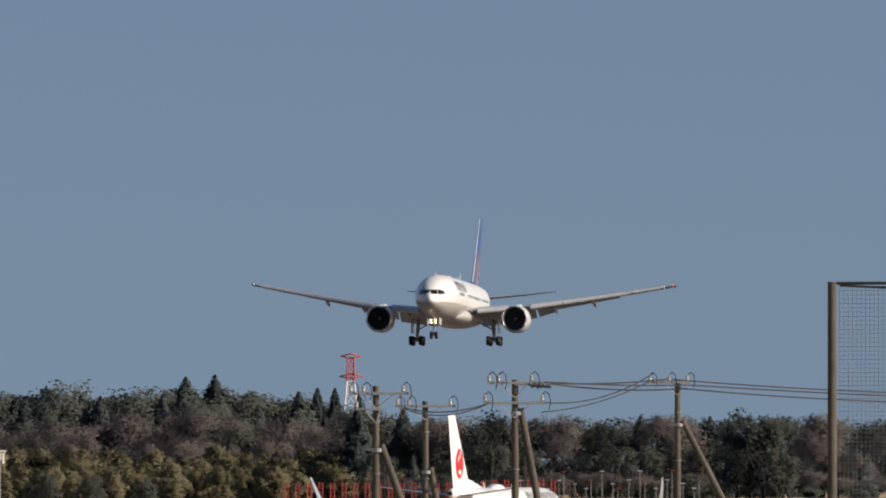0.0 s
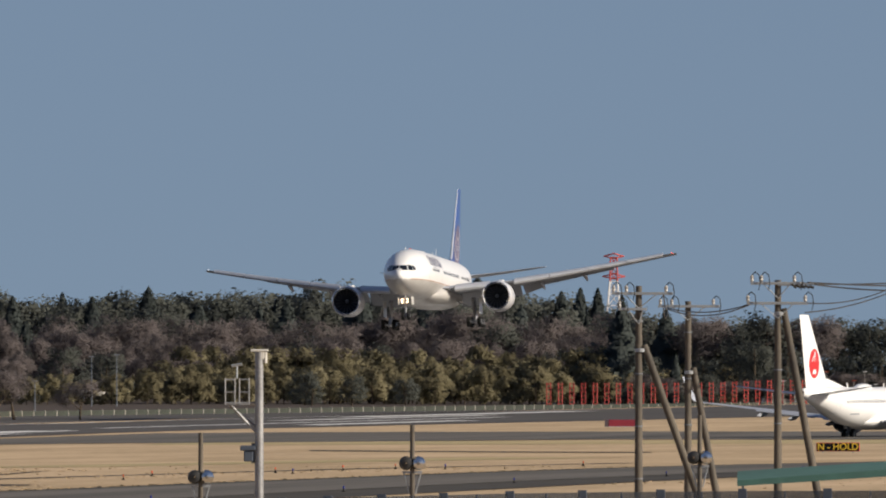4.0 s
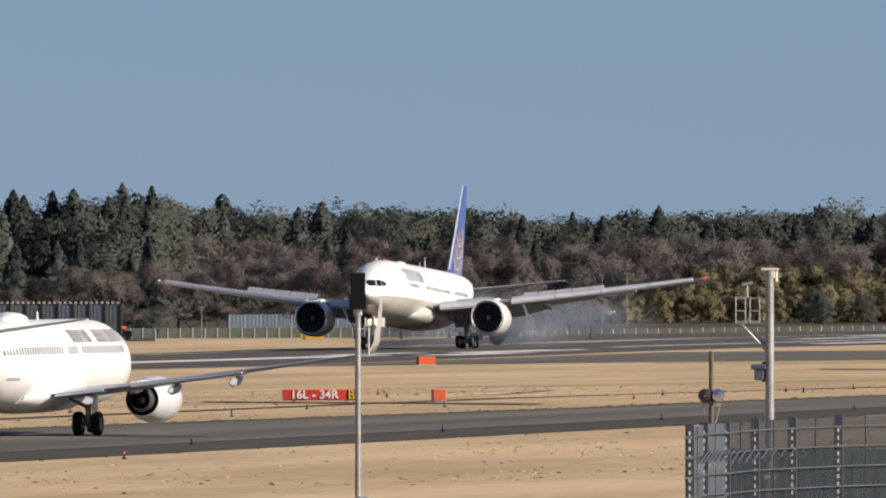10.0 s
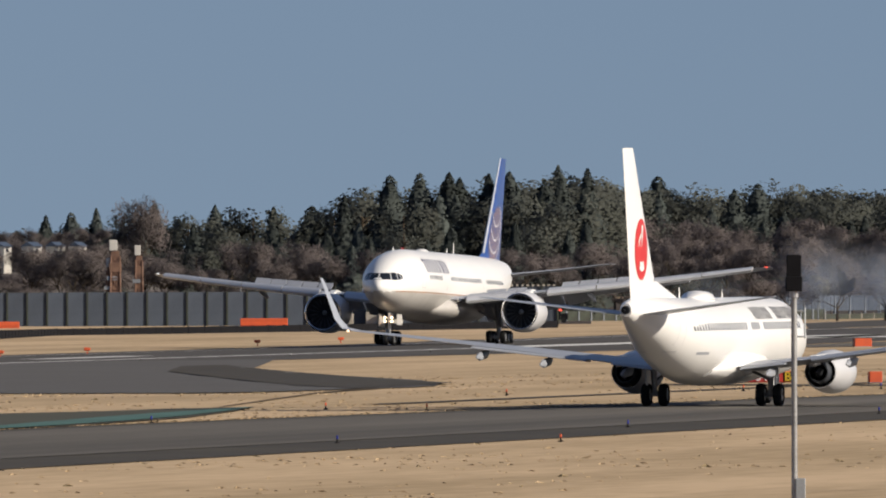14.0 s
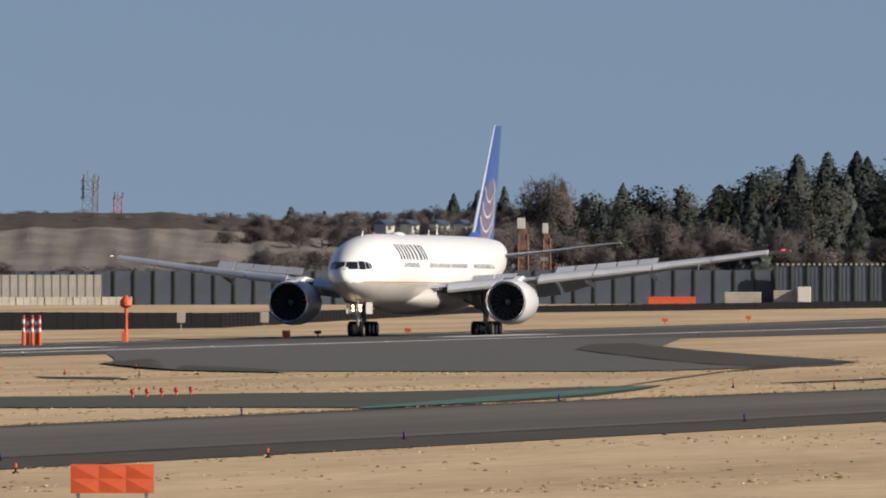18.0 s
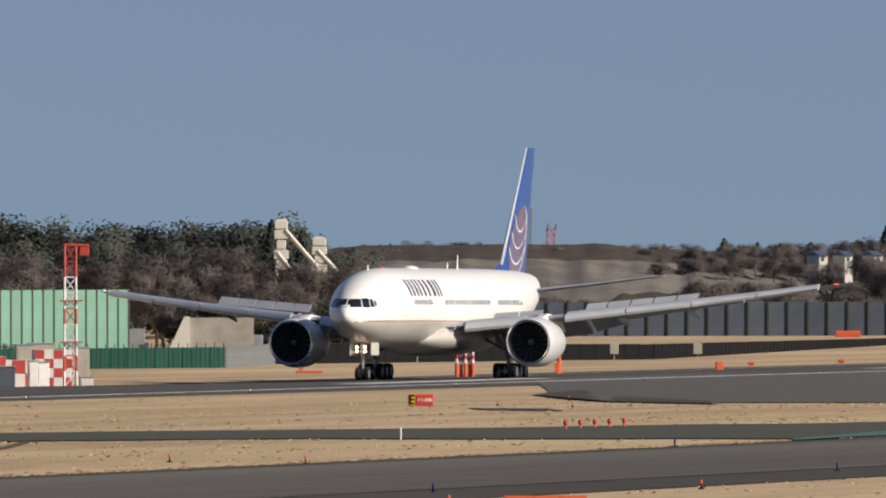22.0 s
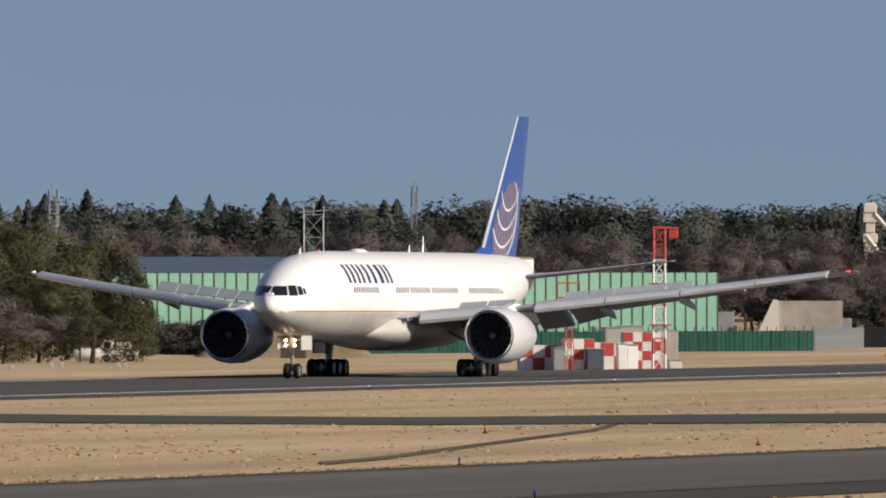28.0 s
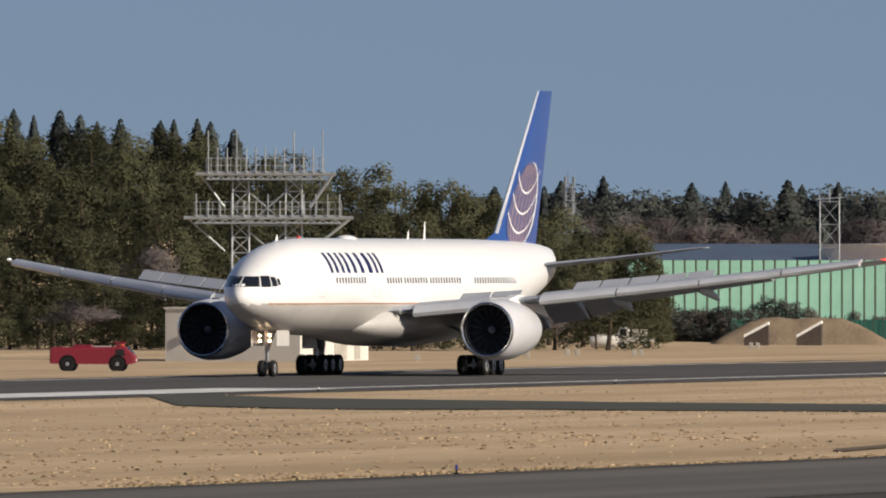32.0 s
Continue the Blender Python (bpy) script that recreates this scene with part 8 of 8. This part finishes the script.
for z in (5.35, 6.1):
    rod(bm, (0, 0, z), (0.32, 0, z), 0.025, 0.025, 5)
rod(bm, (0.32, 0, 5.3), (0.32, 0, 6.2), 0.03, 0.03, 5)
part("side_rail", bm, M_GALV, root, "small side rail")
bm = bmesh.new()
box(bm, 0.03, -0.15, 0.6, 0.32, 0.1, 1.2, bevel=0.02)
part("junction_box", bm, M_GALV, root)


def drum_post(b, d, top, z_drum, label):
    x, y = spot(b, d)
    g = ground_z(x, y)
    root = thing("drum_post", label, "post", pose(x, y, g, 0, 0, b), group="posts with twin drums")
    bm = bmesh.new()
    rod(bm, (0, 0, -0.2), (0, 0, top - g), 0.09, 0.075, 10)
    part("shaft", bm, M_WOODPOLE, root, "weathered wooden shaft", True)
    for s, m in ((-1, M_WIRE), (1, M_METAL)):
        bm = bmesh.new()
        lathe(bm, [(-0.3, 0.05), (-0.27, 0.17), (-0.12, 0.23), (0.12, 0.23), (0.22, 0.15), (0.24, 0.02)], (s * 0.2, 0, z_drum - g), "y", 14)
        part("drum", bm, m, root, "round metal drum head", True)
    bm = bmesh.new()
    box(bm, -0.32, -0.05, z_drum - g - 0.33, 0.32, 0.05, z_drum - g - 0.25)
    rod(bm, (-0.28, 0, z_drum - g - 0.3), (-0.1, 0, z_drum - g - 1.0), 0.025, 0.025, 5)
    rod(bm, (0.28, 0, z_drum - g - 0.3), (0.1, 0, z_drum - g - 1.0), 0.025, 0.025, 5)
    part("bracket", bm, M_GALV, root, "steel bracket")


drum_post(9.333, 620, 6.94, 5.5, "wooden post carrying two round metal drums")
drum_post(8.699, 620, 7.19, 5.95, "wooden post carrying two round metal drums")
drum_post(7.838, 650, 7.4, 5.95, "wooden post carrying two round metal drums")
# tall net at the edge of the grounds
x, y = spot(6.654, 620)
root = thing("practice_net", "tall steel-framed net on round posts", "net", pose(x, y, ground_z(x, y), 0, 0, 6.654))
h = 15.06 - ground_z(x, y)
bm = bmesh.new()
rod(bm, (0, 0, -0.3), (0, 0, h), 0.17, 0.14, 14)
part("post", bm, M_WOODPOLE, root, "pale round post", True)
bm = bmesh.new()
rod(bm, (0, 0, h - 0.05), (5.0, 0, h - 0.03), 0.05, 0.05, 8)
rod(bm, (0.25, 0, h - 0.12), (5.0, 0, h - 0.35), 0.04, 0.04, 6)
part("top_beam", bm, M_WIRE, root, "dark top beam and cable")
bm = bmesh.new()
for k in range(34):
    rod(bm, (0.25 + 0.14 * k, 0, 0.1), (0.25 + 0.14 * k, 0, h - 0.15), 0.008, 0.008, 3, caps=False)
for k in range(95):
    rod(bm, (0.2, 0, 0.1 + 0.14 * k), (5.0, 0, 0.1 + 0.14 * k), 0.008, 0.008, 3, caps=False)
tagged(part("netting", bm, M_MESH, root, "fine grey netting"), kind="stuff")
bm = bmesh.new()
rod(bm, (5.0, 0, -0.3), (5.0, 0, h), 0.17, 0.14, 14)
part("post", bm, M_WOODPOLE, root, "pale round post", True)

# ---- approach aids beyond the runway's end ----
proto = None
for i in range(24):
    b = 8.291 - i * 0.0348
    x, y = spot(b, 2900)
    m = pose(x, y, ground_z(x, y), 0, 0, b)
    if proto is None:
        proto = thing("antenna_rack", "red painted antenna rack in a long row", "antenna", m, group="row of red antenna frames")
        for px in (-0.3, 0.3):
            bm = bmesh.new()
            rod(bm, (px, 0, -0.1), (px, 0, 3.7), 0.08, 0.08, 6)
            part("upright", bm, M_TOWERRED, proto)
        for k in range(6):
            bm = bmesh.new()
            box(bm, -0.3, -0.05, 0.4 + 0.6 * k, 0.3, 0.05, 0.52 + 0.6 * k)
            part("slat", bm, M_TOWERRED, proto)
    else:
        copy_thing(proto, m)
for i in range(22):
    b = 7.62 - 0.027 * i - 0.006 * (i % 3)
    x, y = spot(b, 2800 + 15 * (i % 4))
    root = thing("approach_light", "thin white approach light pole with a small red lamp", "lamp", pose(x, y, ground_z(x, y)), group="approach light poles")
    h = (2.4, 3.6, 4.9, 3.0)[i % 4]
    bm = bmesh.new()
    rod(bm, (0, 0, -0.1), (0, 0, h), 0.075, 0.04, 6)
    part("pole", bm, M_CONC, root)
    bm = bmesh.new()
    box(bm, -0.3, -0.1, h, 0.3, 0.1, h + 0.12)
    part("light_bar", bm, M_ORANGE if i % 3 == 0 else M_SIGNWHITE, root)
panel_wall("perimeter_wall", 7.65, 2940, 6.2, 2955, -0.1, 1.0, 5.0, M_CONC, M_GALV, "low pale perimeter wall before the woods")
for b, d, h in ((9.66, 2880, 7.6), (9.585, 2880, 7.9), (10.18, 2520, 6.2), (10.02, 2560, 4.6), (9.98, 2560, 4.2), (10.14, 2510, 4.4), (10.32, 2470, 3.4), (9.83, 2700, 4.4), (12.05, 2400, 5.2), (11.9, 2400, 5.0), (10.86, 2450, 4.0)):
    x, y = spot(b, d)
    root = thing("lamp_post", "slim grey lamp post behind the runway", "lamp", pose(x, y, ground_z(x, y), 0, 0, b), group="far lamp posts")
    bm = bmesh.new()
    rod(bm, (0, 0, -0.1), (0, 0, h), 0.10, 0.06, 6)
    part("pole", bm, M_FARSTEEL, root)
    bm = bmesh.new()
    box(bm, -0.4, -0.1, h - 0.1, 0.4, 0.1, h + 0.05)
    part("lamp_bar", bm, M_FARSTEEL, root, "grey lamp heads")
for b, d in ((16.9, 1500), (16.87, 1500), (16.70, 1498), (16.68, 1500), (17.13, 1470), (17.02, 1475), (16.35, 1585), (16.33, 1585), (17.35, 1440)):
    x, y = spot(b, d)
    root = thing("concrete_block", "small pale concrete block on the grass verge", "block", pose(x, y, ground_z(x, y), 0, 0, b), group="verge blocks")
    bm = bmesh.new()
    box(bm, -0.17, -0.17, -0.05, 0.17, 0.17, 0.48, bevel=0.03)
    part("body", bm, M_CONC, root)


# ---- vehicles ----
def small_wheel(root, x, y, r):
    bm = bmesh.new()
    lathe(bm, [(-0.12, r * 0.5), (-0.12, r * 0.92), (-0.06, r), (0.06, r), (0.12, r * 0.92), (0.12, r * 0.5)], (x, y, r), "y", 16)
    w = part("wheel", bm, M_TYRE, root, "black tyre", True)
    bm = bmesh.new()
    lathe(bm, [(-0.1, 0.04), (-0.09, r * 0.5), (0.09, r * 0.5), (0.1, 0.04)], (x, y, r), "y", 12, cap=True)
    part("rim", bm, M_STEEL, w)


x, y = spot(18.32, 1340)
root = thing("fire_engine", "crimson airport fire engine parked on the verge", "fire engine", pose(x, y, ground_z(x, y), 0, 0, 14))


def hull_ring(x, w, lo, hi, r=0.12):
    return [(x, -w, lo), (x, w, lo), (x, w, hi - r), (x, w - r, hi), (x, -w + r, hi), (x, -w, hi - r)]


bm = bmesh.new()
loft(bm, [hull_ring(-3.0, 0.92, 0.62, 1.50), hull_ring(-2.9, 0.96, 0.52, 1.66), hull_ring(0.2, 0.96, 0.48, 1.66), hull_ring(1.45, 0.96, 0.48, 1.70)])
part("body", bm, M_FIRE, root, "crimson body")
bm = bmesh.new()
loft(bm, [hull_ring(1.47, 0.96, 0.46, 1.72), hull_ring(2.1, 0.96, 0.46, 1.74), hull_ring(2.35, 0.95, 0.46, 1.70), hull_ring(2.82, 0.92, 0.52, 1.22), hull_ring(3.02, 0.86, 0.60, 1.02)])
cab = part("cab", bm, M_FIRE, root, "crimson sloping cab")
for sx in (-1, 1):
    bm = bmesh.new()
    loft(bm, [[(1.62, sx * 0.962, 1.08), (1.62, sx * 0.962, 1.52), (1.62, sx * 0.972, 1.52), (1.62, sx * 0.972, 1.08)], [(2.3, sx * 0.962, 1.08), (2.2, sx * 0.962, 1.52), (2.2, sx * 0.972, 1.52), (2.3, sx * 0.972, 1.08)]])
    part("side_window", bm, M_GLASS, cab, "dark side window")
    for px in (-1.75, 1.75):
        bm = bmesh.new()
        lathe(bm, [(-0.02, 0.02), (-0.02, 0.62), (0.02, 0.62), (0.02, 0.02)], (px, sx * 0.955, 0.52), "y", 20)
        part("wheel_arch", bm, M_BLACK, root, "dark wheel arch")
bm = bmesh.new()
loft(bm, [[(2.37, -0.84, 1.69), (2.37, 0.84, 1.69), (2.42, 0.84, 1.68), (2.42, -0.84, 1.68)], [(2.84, -0.82, 1.24), (2.84, 0.82, 1.24), (2.88, 0.82, 1.23), (2.88, -0.82, 1.23)]])
part("windscreen", bm, M_GLASS, cab, "sloping windscreen")
bm = bmesh.new()
box(bm, -1.4, -0.6, 1.64, -0.1, 0.6, 1.84, bevel=0.05)
part("roof_locker", bm, M_FIRE, root, "dark red roof locker")
bm = bmesh.new()
box(bm, 0.1, -0.7, 1.66, 1.2, 0.7, 1.76, bevel=0.03)
part("roof_deck", bm, M_CONC, root, "pale roof deck")
bm = bmesh.new()
rod(bm, (1.75, 0, 1.72), (1.75, 0, 1.92), 0.12, 0.12, 10)
rod(bm, (1.5, 0, 1.92), (2.3, 0, 2.0), 0.08, 0.06, 8)
part("water_cannon", bm, M_FIRE, root, "roof water cannon")
bm = bmesh.new()
box(bm, 1.95, -0.5, 1.74, 2.15, 0.5, 1.88, bevel=0.04)
part("beacon_bar", bm, M_ORANGE, root, "red beacon bar")
for px in (-1.75, 1.75):
    for s in (-0.88, 0.88):
        small_wheel(root, px, s, 0.50)
bm = bmesh.new()
box(bm, 2.98, -0.8, 0.72, 3.06, -0.55, 0.88, bevel=0.02)
part("headlight", bm, M_SIGNWHITE, cab, "pale headlight")
x, y = spot(16.696, 1583)
root = thing("flatbed_truck", "small white flatbed truck parked by the trees", "truck", pose(x, y, ground_z(x, y), 0, 0, 190))
bm = bmesh.new()
loft(bm, [[(0.55, s * 0.7, z) for s, z in ((-1, 0.35), (1, 0.35), (1, 1.75), (-1, 1.75))], [(1.15, s * 0.7, z) for s, z in ((-1, 0.35), (1, 0.35), (1, 1.75), (-1, 1.75))], [(1.55, s * 0.68, z) for s, z in ((-1, 0.4), (1, 0.4), (1, 1.05), (-1, 1.05))]])
cab = part("cab", bm, M_CREAM, root, "white cab")
for s in (-1, 1):
    bm = bmesh.new()
    box(bm, 0.65, s * 0.705 - 0.01, 1.05, 1.2, s * 0.705 + 0.01, 1.6)
    part("side_window", bm, M_GLASS, cab)
bm = bmesh.new()
box(bm, -1.5, -0.7, 0.55, 0.5, 0.7, 0.68)
box(bm, -1.5, -0.7, 0.68, 0.5, -0.66, 0.95)
box(bm, -1.5, 0.66, 0.68, 0.5, 0.7, 0.95)
part("load_bed", bm, M_CREAM, root, "white load bed")
bm = bmesh.new()
box(bm, -0.9, -0.5, 0.68, 0.2, 0.5, 1.6, bevel=0.04)
part("load", bm, M_CONC, root, "pale load on the bed")
for px in (-0.95, 1.05):
    for s in (-0.62, 0.62):
        small_wheel(root, px, s, 0.27)
x, y = spot(16.69, 1588)
root = thing("white_tank", "white round-edged tank beside the parked truck", "tank", pose(x - 0.5, y - 8, ground_z(x, y), 0, 0, 14))
bm = bmesh.new()
lathe(bm, [(-1.2, 0.05), (-1.15, 0.4), (-0.9, 0.55), (0.9, 0.55), (1.15, 0.4), (1.2, 0.05)], (0, 0, 0.6), "x", 14)
part("shell", bm, M_CREAM, root, "", True)
bm = bmesh.new()
for px in (-0.7, 0.7):
    box(bm, px - 0.08, -0.4, -0.05, px + 0.08, 0.4, 0.2)
part("cradle", bm, M_GALV, root)

# ---- tyre smoke where the main wheels touch down ----
def smoke_material():
    m = bpy.data.materials.new("thin_tyre_smoke")
    m.use_nodes = True
    nt = m.node_tree
    b = nt.nodes["Principled BSDF"]
    b.inputs["Base Color"].default_value = (0.50, 0.56, 0.66, 1)
    b.inputs["Roughness"].default_value = 1.0
    b.inputs["Specular IOR Level"].default_value = 0.0
    co = nt.nodes.new("ShaderNodeTexCoord").outputs["Object"]
    ball = nt.nodes.new("ShaderNodeTexGradient")
    ball.gradient_type = 'SPHERICAL'
    nt.links.new(co, ball.inputs["Vector"])
    wisp = nt.nodes.new("ShaderNodeTexNoise")
    wisp.inputs["Scale"].default_value = 2.2
    wisp.inputs["Detail"].default_value = 4
    nt.links.new(co, wisp.inputs["Vector"])
    soft = nt.nodes.new("ShaderNodeMath")
    soft.operation = 'POWER'
    nt.links.new(ball.outputs["Fac"], soft.inputs[0])
    soft.inputs[1].default_value = 1.4
    thick = nt.nodes.new("ShaderNodeMath")
    thick.operation = 'MULTIPLY'
    nt.links.new(soft.outputs[0], thick.inputs[0])
    nt.links.new(wisp.outputs["Fac"], thick.inputs[1])
    share = nt.nodes.new("ShaderNodeMath")
    share.operation = 'MULTIPLY'
    nt.links.new(thick.outputs[0], share.inputs[0])
    share.inputs[1].default_value = 0.42
    clear = nt.nodes.new("ShaderNodeBsdfTransparent")
    mix = nt.nodes.new("ShaderNodeMixShader")
    nt.links.new(share.outputs[0], mix.inputs["Fac"])
    nt.links.new(clear.outputs[0], mix.inputs[1])
    nt.links.new(b.outputs[0], mix.inputs[2])
    nt.links.new(mix.outputs[0], nt.nodes["Material Output"].inputs["Surface"])
    return m


M_TYRESMOKE = smoke_material()
bm = bmesh.new()
rings = []
for k in range(5):
    r = 0.06 + 0.235 * k
    rings.append([(r * math.cos(2 * math.pi * i / 16), 0.22 * r * r - 0.05, r * math.sin(2 * math.pi * i / 16)) for i in range(16)])
loft(bm, rings, cap=False)
puff_mesh = finish("smoke_puff", bm, M_TYRESMOKE, True)
tyre_smoke = thing("tyre_smoke", "thin blue-grey tyre smoke drifting over the runway", "smoke", pose(RUNWAY_X, 2090, 0.03))
smoke_puffs = []
smoke_rng = np.random.default_rng(31)
for i in range(22):
    ob = new("smoke_puff", puff_mesh)
    ob.parent = tyre_smoke
    size = float(smoke_rng.uniform(2.8, 5.4))
    ob.scale = (size * 1.3, size, size * 0.8)
    ob.visible_shadow = False
    smoke_puffs.append((ob, size, 5.5 * (1 if i % 2 else -1) + float(smoke_rng.uniform(-1.5, 1.5)), float(smoke_rng.uniform(-48, 42)), float(smoke_rng.uniform(0.4, 1.0)), float(smoke_rng.uniform(-0.6, 2.2))))


# ---- what moves ----
def motions():
    def rolling(to_go, height, off, nose, bank, swing):
        return pose(RUNWAY_X - off, to_go, height + 0.04, 0, 0, -90 - swing) @ pose(0, 0, 0, 0, -nose, 0) @ pose(0, 0, 0, bank, 0, 0)
    walk(airliner, [(t, rolling(d, z, off, nose, bank, swing)) for t, d, z, off, nose, bank, swing in (
        # seconds, metres to go, height, metres off the centre line, nose up, bank, swing to the right
        (0.0, 2674.63, 23.35, -0.50, 1.60, -0.30, -1.00), (1.0, 2607.29, 20.43, -0.50, 1.70, 0.59, -1.00), (2.0, 2541.17, 17.52, -0.50, 1.80, 1.48, -1.00),
        (3.0, 2472.89, 14.60, -0.50, 1.90, 2.37, -1.00), (4.0, 2406.30, 11.50, -0.50, 2.13, 2.13, -1.00), (5.0, 2341.70, 8.40, -0.50, 2.37, 1.89, -1.00),
        (6.0, 2275.25, 5.30, -0.50, 2.60, 1.65, -1.00), (7.0, 2213.08, 2.90, -0.50, 2.60, 1.31, -1.00), (8.0, 2150.24, 0.86, -0.50, 2.60, 0.98, -0.50),
        (9.0, 2087.78, 0.00, -0.50, 2.20, 0.64, 0.00), (10.0, 2028.43, 0.00, -0.50, 2.00, 0.28, 0.00), (11.0, 1970.46, 0.00, -0.50, 1.80, 0.10, 0.00),
        (12.0, 1913.71, 0.00, -0.50, 1.60, 0.10, 0.00), (13.0, 1856.61, -0.10, -0.50, 1.35, 0.10, 0.00), (14.0, 1805.83, -0.20, -0.50, 1.15, 0.10, 0.00),
        (15.0, 1753.63, -0.20, -0.50, 1.02, 0.10, 0.00), (16.0, 1707.14, -0.30, -0.50, 0.85, 0.10, 0.00), (17.0, 1662.13, -0.30, -0.50, 0.60, 0.10, 0.00),
        (18.0, 1619.26, -0.30, -0.50, 0.40, 0.10, 0.00), (19.0, 1577.93, -0.30, -0.50, 0.25, 0.10, 0.00), (20.0, 1538.70, -0.30, -0.50, 0.25, 0.10, 0.00),
        (21.0, 1502.64, -0.30, -0.50, 0.25, 0.10, 0.00), (22.0, 1469.96, -0.28, -0.50, 0.25, 0.10, 0.00), (23.0, 1439.01, -0.20, -0.50, 0.25, 0.10, 0.00),
        (24.0, 1408.60, -0.17, -0.50, 0.25, 0.10, 0.00), (25.0, 1378.90, -0.12, -0.50, 0.25, 0.10, 0.00), (26.0, 1348.88, -0.12, -0.54, 0.25, 0.10, 0.24),
        (27.0, 1316.88, -0.12, -0.58, 0.25, 0.10, 0.71), (28.0, 1289.18, -0.12, -0.04, 0.25, 0.10, 1.18), (29.0, 1262.61, -0.10, 1.08, 0.25, 0.10, 1.39),
        (30.0, 1235.23, -0.08, 2.20, 0.20, 0.10, 1.60), (31.0, 1206.27, -0.05, 2.60, 0.15, 0.10, 1.55), (32.0, 1177.40, -0.03, 3.00, 0.15, 0.10, 1.50),
    )])

    # the outer wings bend up while they carry the airliner, the spoilers rise as it touches down
    for ob, hinge, axis in wing_hinges:
        low = -1.1 if axis.x < 0 else 0.0

        def bend(a):
            return Matrix.Translation(hinge) @ Matrix.Rotation(radians(a), 4, axis) @ Matrix.Translation(-hinge)
        walk(ob, [(t, bend(a)) for t, a in ((0.0, 2.8), (7.6, 2.8), (9.0, 1.8), (10.5, 0.3), (12.0, low), (20.0, low), (26.0, 0.3 * low), (32.0, 0.0))])
    for ob, hinge, axis in spoiler_hinges:
        def tilt_up(a):
            return Matrix.Translation(hinge) @ Matrix.Rotation(radians(a), 4, axis) @ Matrix.Translation(-hinge)
        walk(ob, [(t, tilt_up(a)) for t, a in ((0.0, 0.0), (8.2, 0.0), (8.5, 12.0), (8.8, 28.0), (9.1, 37.0), (9.4, 38.0), (32.0, 38.0))])

    # the landing gear legs hang long until they carry weight
    for leg in main_legs:
        walk(leg, [(t, pose(0, 0, -z)) for t, z in ((0.0, 0.5), (8.0, 0.5), (8.6, 0.2), (9.2, 0.0), (32.0, 0.0))])
    walk(nose_leg, [(t, pose(0, 0, -z)) for t, z in ((0.0, 0.4), (9.0, 0.4), (12.0, 0.6), (14.0, 0.45), (17.0, 0.15), (19.0, 0.0), (32.0, 0.0))])
    # smoke puffs wait under the runway, burst out behind the wheels, then rise and drift apart
    for ob, size, x, y, rise, spread in smoke_puffs:
        t0 = 8.25 + (45 - y) / 62.0

        def drift(t):
            k = max(0.0, t - t0)
            z = 0.5 + 7.5 * rise * (1 - math.exp(-0.55 * k)) if t > t0 else -9.0
            return pose(x * (1 + 0.10 * k) + spread * k - 1.3 * k, y - 6.0 * (1 - math.exp(-k)), z)
        walk(ob, [(t, drift(t)) for t in (0.0, t0 - 0.4, t0 + 0.05, t0 + 0.6, t0 + 1.4, t0 + 2.6, t0 + 4.5, t0 + 8.0, 32.0)])

    def ahead(t):
        # the tail's path, and the heading as the jet swings to the right
        s = (4.2 * t + 0.95 * t * t if t < 5 else 44.75 + 9.0 * (t - 5)) - 18.5
        k = min(t, 5.0)
        turn = radians(7.9 + 1.5 * k)
        x = -249.75 - 0.33 * k + s * math.sin(radians(10.8)) + 18.5 * math.sin(turn)
        y = 1868.0 + s * math.cos(radians(10.8)) + 18.5 * math.cos(turn)
        return pose(x, y, ground_z(-250, 1870) - 0.25, 0, 0, 90 - math.degrees(turn))
    walk(jet_ahead, [(t, ahead(t)) for t in (0.0, 1.0, 2.0, 3.0, 4.0, 5.0, 8.0, 32.0)])
    walk(jet_behind, [(t, pose(-172.2, 861.7 + 15.42 * (t - 10.5), 1.85, 0, 0, 88.8)) for t in (0.0, 16.0, 32.0)])


motions()
